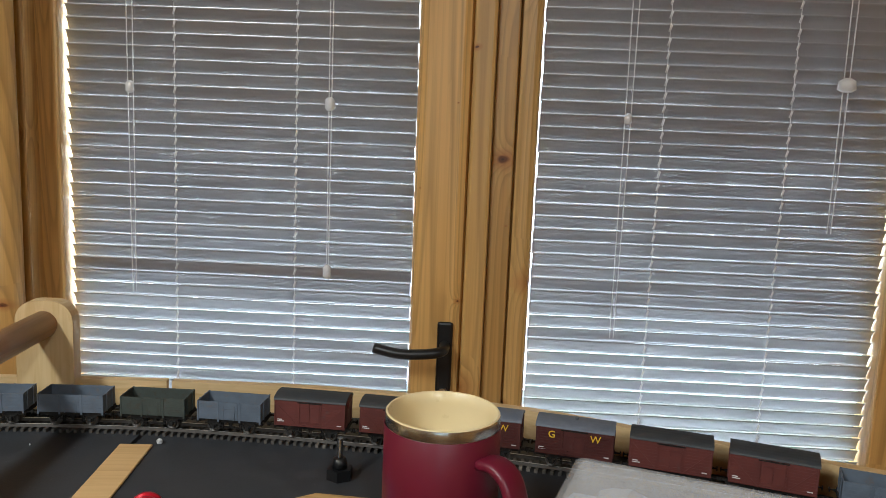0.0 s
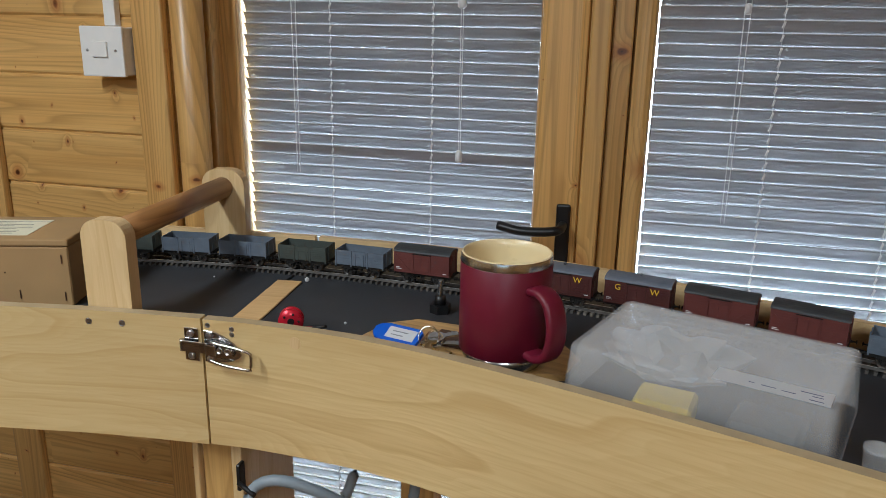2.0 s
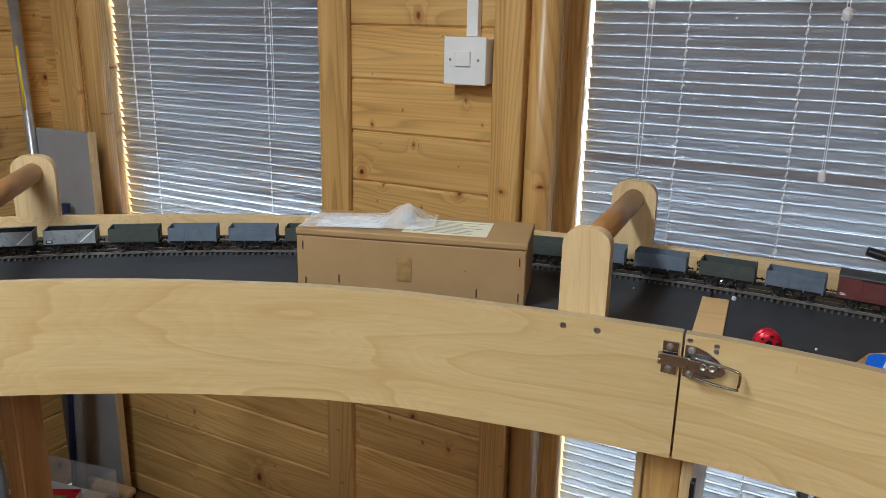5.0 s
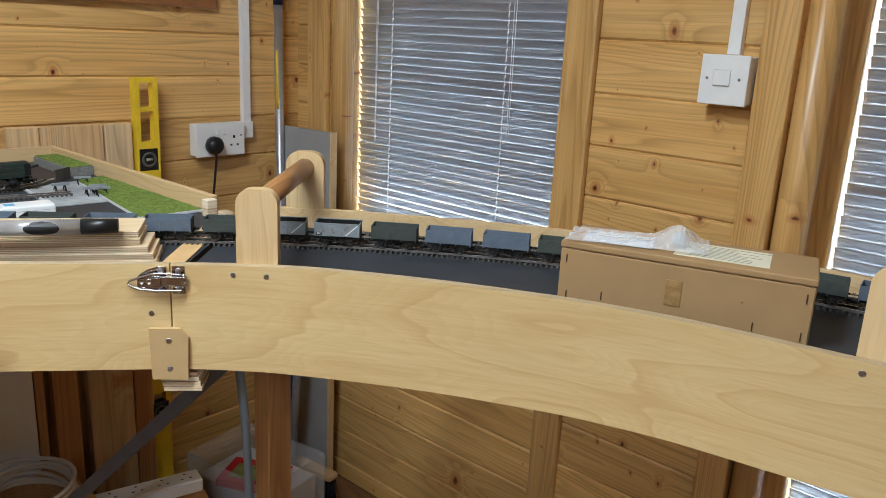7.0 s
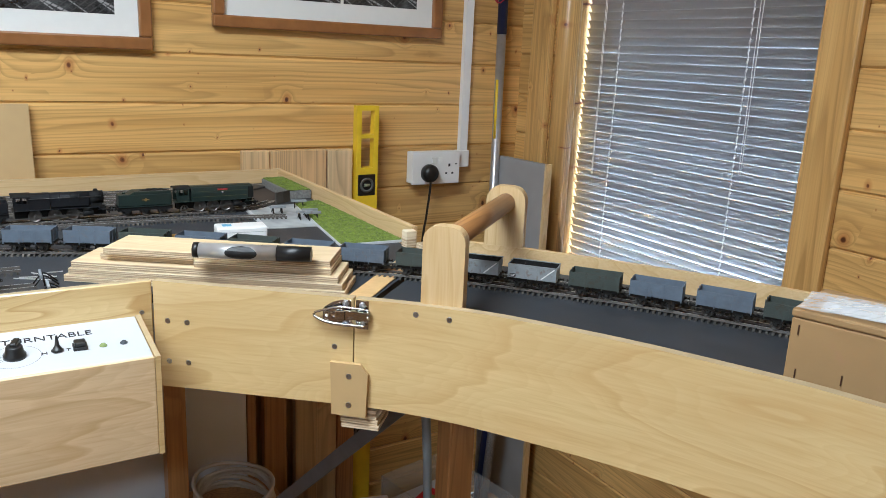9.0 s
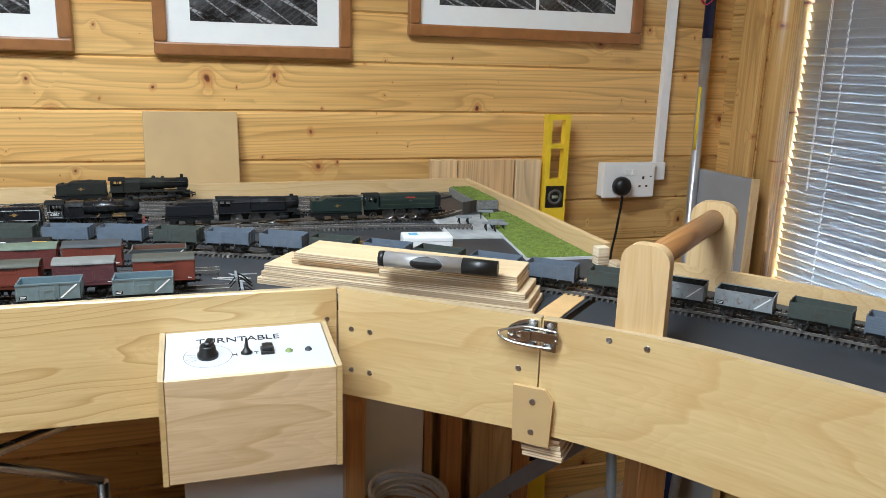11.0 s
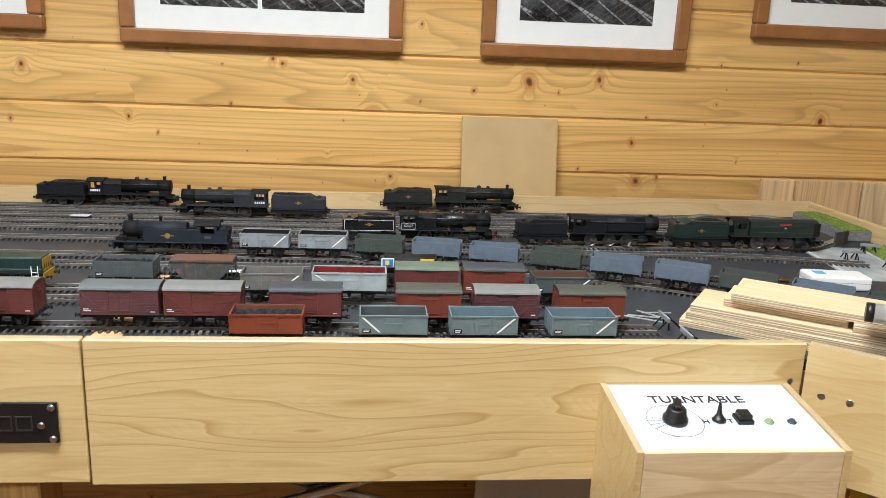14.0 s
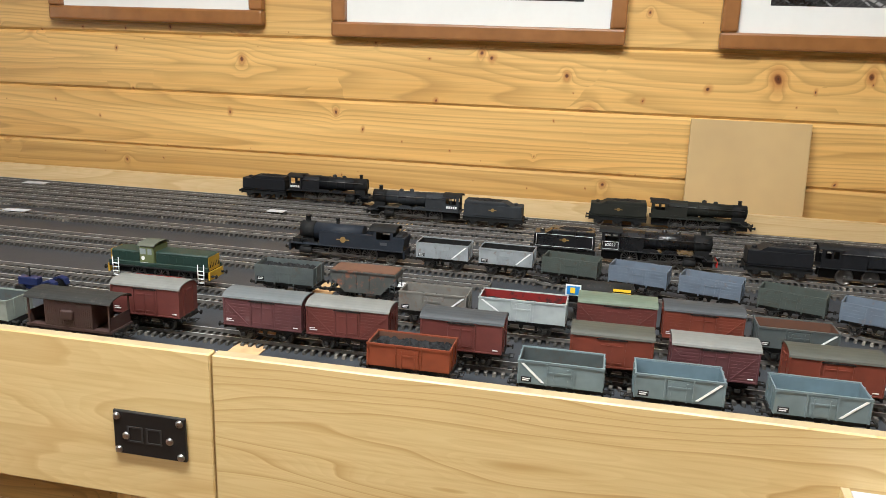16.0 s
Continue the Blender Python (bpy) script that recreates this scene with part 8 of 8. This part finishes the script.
def buffer_stop(x, y, turn):
    t = thing("buffer_stop", "dark rail-built buffer stop with a grey beam", "buffer stop", pose(x, y, TOPZ + 0.0018, 0, 0, turn), group="buffer stops")
    for s in (-1, 1):
        bm = bmesh.new()
        tube(bm, [Vector((-0.016, s * 0.008, 0.0005)), Vector((-0.004, s * 0.008, 0.012)), Vector((0.003, s * 0.008, 0.0145))], 0.0011, 6)
        tube(bm, [Vector((0.0, s * 0.008, 0.0005)), Vector((0.001, s * 0.008, 0.0135))], 0.0011, 6)
        tube(bm, [Vector((0.012, s * 0.008, 0.0005)), Vector((0.002, s * 0.008, 0.0125))], 0.0009, 6)
        part("strut", bm, IRON, t)
    part("beam", bm_box(0.002, 0.005, -0.015, 0.015, 0.0115, 0.0165, bevel=0.0004), GREY_L, t, "pale grey beam")
    return t


for x, y, a in ((-1.735, 0.275, -10), (-1.675, 0.305, -12), (-1.690, 0.322, -12), (-1.665, 0.318, -12), (-1.780, 0.335, -20)):
    buffer_stop(x, y, a)
for x, y in ((-1.347, -0.146), (-1.400, -0.150)):
    b_ = buffer_stop(x, y, -90)
    b_.location.z = RAILTOP - 0.001
spare = thing("spare_track", "short loose lengths of spare rail on the board", "track pieces", pose(-1.455, -0.155, TOPZ + 0.0004, 0, 0, 60))
for k, (a, ln) in enumerate(((0, 0.05), (14, 0.045), (-20, 0.04), (30, 0.035))):
    part("rail", bm_box(-ln / 2, ln / 2, -0.0008, 0.0008, 0.0014 * k, 0.0014 * k + 0.0012), RAILM, spare, m=pose(0.004 * k, 0.006 * k - 0.01, 0, 0, 0, a))

# ---- under the boards ----
def leg(label, x0, x1, y0, y1, ztop, material):
    t = thing("trestle", label, "trestle", group="trestles")
    part("post", bm_box(x0, x1, y0, y1, 0.008, ztop, bevel=0.002), material, t)
    part("foot", bm_box(x0 + 0.003, x1 - 0.003, y0 + 0.003, y1 - 0.003, 0.0, 0.0078, bevel=0.001), BLACK, t, "black foot pad")
    return t


lg = leg("pine trestle leg with plywood side plates", -0.354, -0.312, 0.545, 0.590, 0.944, POST)
part("side_plate", bm_box(-0.362, -0.3545, 0.538, 0.592, 0.80, 0.942, bevel=0.001), PLY_Z, lg)
part("side_plate", bm_box(-0.3115, -0.299, 0.535, 0.66, 0.60, 0.942, bevel=0.001), PLY_Z, lg)
leg("brown stained trestle leg", -1.262, -1.224, 0.36, 0.405, 0.945, LEG_PINE)
leg("pale pine trestle leg", -1.400, -1.345, -0.86, -0.80, 0.9445, POST)
leg("brown stained trestle leg by the doors", 0.30, 0.345, 0.52, 0.565, 0.944, LEG_PINE)
leg("pine trestle leg under the west board", -2.02, -1.975, 0.10, 0.145, 1.0, LEG_PINE)
leg("pine trestle leg beneath the door-side board", -0.175, -0.13, 0.72, 0.765, 1.0, POST)
GREYC = mat("grey_cable", (0.24, 0.28, 0.31), 0.45, var=0.08)
cab = thing("grey_cable", "thick grey flexible cable looping under the board", "cable")
bm = bmesh.new()
tube(bm, spline([(-0.288, 0.53, 0.25), (-0.288, 0.525, 0.75), (-0.286, 0.52, 0.87), (-0.274, 0.52, 0.905), (-0.245, 0.525, 0.914), (-0.205, 0.54, 0.896), (-0.165, 0.56, 0.866), (-0.140, 0.57, 0.852), (-0.118, 0.58, 0.868), (-0.112, 0.585, 0.93), (-0.112, 0.59, 1.0)], 0.01), 0.0062, 12)
part("sheath", bm, GREYC, cab)
bm = bmesh.new()
tube(bm, spline([(-0.175, 0.62, 1.0), (-0.185, 0.61, 0.92), (-0.205, 0.60, 0.85), (-0.24, 0.59, 0.76), (-0.26, 0.58, 0.5)], 0.012), 0.0062, 12)
part("branch", bm, GREYC, cab)
cl = thing("cable_cleat", "black plastic cable clip with a tie", "cable clip")
part("plate", bm_box(-0.2988, -0.294, 0.522, 0.534, 0.893, 0.925, bevel=0.001), BLACK, cl)
part("tie", bm_rod((-0.295, 0.520, 0.905), (-0.272, 0.512, 0.899), 0.0028, 8), BLACK, cl)
cab2 = thing("grey_cable", "pair of grey cables running down a trestle leg", "cable")
for dx, dy in ((0, 0), (-0.013, 0.006)):
    bm = bmesh.new()
    tube(bm, spline([(-1.33 + dx, 0.37 + dy, 0.98), (-1.325 + dx, 0.368 + dy, 0.9), (-1.30 + dx, 0.366 + dy, 0.78), (-1.29 + dx * 0.6, 0.366 + dy, 0.6), (-1.28 + dx, 0.366 + dy, 0.05)], 0.015), 0.0068, 10)
    part("sheath", bm, GREYC, cab2)
brc = thing("steel_brace", "flat grey steel brace under the bridge joint", "brace")
a_, b_ = Vector((-1.180, 0.293, 0.942)), Vector((-1.800, 0.142, 0.325))
d_ = b_ - a_
bm = bmesh.new()
box(bm, 0, d_.length, -0.0015, 0.0015, -0.0115, 0.0115, bevel=0.0006)
part("bar", bm, mat("dull_steel", (0.16, 0.16, 0.17), 0.45, 0.5, var=0.15), brc, m=Matrix.Translation(a_) @ d_.to_track_quat("X", "Z").to_matrix().to_4x4())
blk = thing("plywood_packer", "layered plywood packer below the joint", "packer")
for k in range(4):
    part("layer", bm_box(-0.024, 0.024, 0.0, 0.05, -0.006 * k - 0.0055, -0.006 * k, bevel=0.0005), PLY_EDGE, blk, m=pose(-1.150 + 0.003 * k, 0.170, 0.9455, 0, 0, 48))
for x0, y0, z0, x1, y1, z1 in ((-1.60, -0.75, 0.70, -1.52, -0.36, 0.86), (-1.62, -0.36, 0.70, -1.54, -0.70, 0.86)):
    t = thing("trestle_brace", "grey metal folding leg brace", "brace", group="trestle braces")
    part("bar", bm_rod((x0, y0, z0), (x1, y1, z1), 0.008, 10), STEEL, t)
    part("foot", bm_rod((x0, y0, z0), (x0, y0, 0.0), 0.010, 10), STEEL, t)
shelf = thing("storage_chest", "low brown chest beneath the layout", "chest")
part("carcass", bm_box(-2.0, -1.70, -0.55, 0.33, 0.0, 0.352, bevel=0.004), LEG_PINE, shelf)
part("top", bm_box(-2.005, -1.69, -0.56, 0.335, 0.3525, 0.368, bevel=0.003), LEG_PINE, shelf)
coil = thing("cable_coil", "coiled cream extension lead", "cable", pose(-1.88, 0.22, 0.369))
CREAMC = mat("cream_cable", (0.55, 0.48, 0.40), 0.5, var=0.06)
for k in range(7):
    bm = bmesh.new()
    r = 0.105 - 0.004 * (k % 3)
    tube(bm, [Vector((r * math.cos(i * 0.2618) + 0.006 * (k % 2), r * 0.8 * math.sin(i * 0.2618), 0.006 + 0.010 * k + 0.006 * math.sin(i * 0.5 + k))) for i in range(25)], 0.0046, 8)
    part("loop", bm, CREAMC, coil)
ps = thing("power_strip", "white four-way socket strip", "power strip", pose(-1.90, 0.46, 0.2605, 0, 0, 75))
part("case", bm_box(-0.10, 0.15, -0.028, 0.028, 0, 0.035, bevel=0.004), WHITE, ps)
for x in (-0.06, 0.0, 0.06, 0.115):
    bm = bmesh.new()
    for dx, dy in ((0, 0.012), (-0.010, -0.008), (0.010, -0.008)):
        box(bm, x + dx - 0.003, x + dx + 0.003, dy - 0.002, dy + 0.002, 0.0351, 0.0354)
    part("outlet", bm, BLACK, ps, "dark pin slots")
st = thing("wooden_crate", "rough wooden crate beneath the layout", "crate", pose(-1.90, 0.46, 0, 0, 0, 75))
part("carcass", bm_box(-0.11, 0.155, -0.07, 0.06, 0.0, 0.26, bevel=0.003), LEG_PINE, st)
tr = thing("plastic_crate", "clear plastic crate holding books", "crate", pose(-1.90, 0.80, 0.0, 0, 0, 10))
CRATE = frosted("clear_crate", (0.75, 0.76, 0.76), 0.25, 0.8)
for a in ((-0.15, 0.15, -0.11, -0.107, 0.0, 0.26), (-0.15, 0.15, 0.107, 0.11, 0.0, 0.26), (-0.15, -0.147, -0.107, 0.107, 0.0, 0.26), (0.147, 0.15, -0.107, 0.107, 0.0, 0.26), (-0.147, 0.147, -0.107, 0.107, 0.0, 0.003)):
    part("wall", bm_box(*a, bevel=0.0008), CRATE, tr)
bk = thing("book", "red covered book lying in a crate", "book", pose(-1.88, 0.78, 0.1945, 0, 0, 30))
part("cover", bm_box(-0.085, 0.085, -0.06, 0.06, 0, 0.022, bevel=0.001), RED, bk)
part("pages", bm_box(-0.083, 0.0855, -0.058, 0.058, 0.003, 0.019), PAPER, bk)
part("cover_picture", bm_box(-0.06, 0.06, -0.04, 0.03, 0.0221, 0.0224), mat("cover_art", (0.25, 0.33, 0.12), 0.4, var=0.5, scale=40), bk)
stk = thing("book_stack", "pile of dusty magazines filling the crate", "magazines", pose(-1.90, 0.80, 0.004, 0, 0, 10))
part("pile", bm_box(-0.13, 0.13, -0.095, 0.095, 0, 0.19, bevel=0.003), PAPER, stk)
mop = thing("mop", "navy mop with grey fringe leaning in the corner", "mop")
part("handle", bm_rod((-1.985, 0.96, 0.02), (-2.02, 1.05, 0.92), 0.016, 14), mat("navy_handle", (0.012, 0.018, 0.07), 0.45), mop)
part("fringe", bm_rod((-1.955, 0.955, 0.05), (-1.975, 1.03, 0.90), 0.012, 14), mat("grey_fringe", (0.30, 0.30, 0.31), 0.95, var=0.5, scale=300, bumps=0.9, bscale=400), mop, "grey fibre fringe")
for k, (x, y, r) in enumerate(((-0.30, 0.72, 0.0035), (-0.20, 0.60, 0.0018), (-0.42, 0.70, 0.0012))):
    bm = bmesh.new()
    bmesh.ops.create_icosphere(bm, subdivisions=1, radius=r)
    t = thing("crumb", "tiny pale crumb on the dark board", "debris", pose(x, y, TOPZ + r * 0.8), group="crumbs")
    part("grain", bm, PAPER, t)
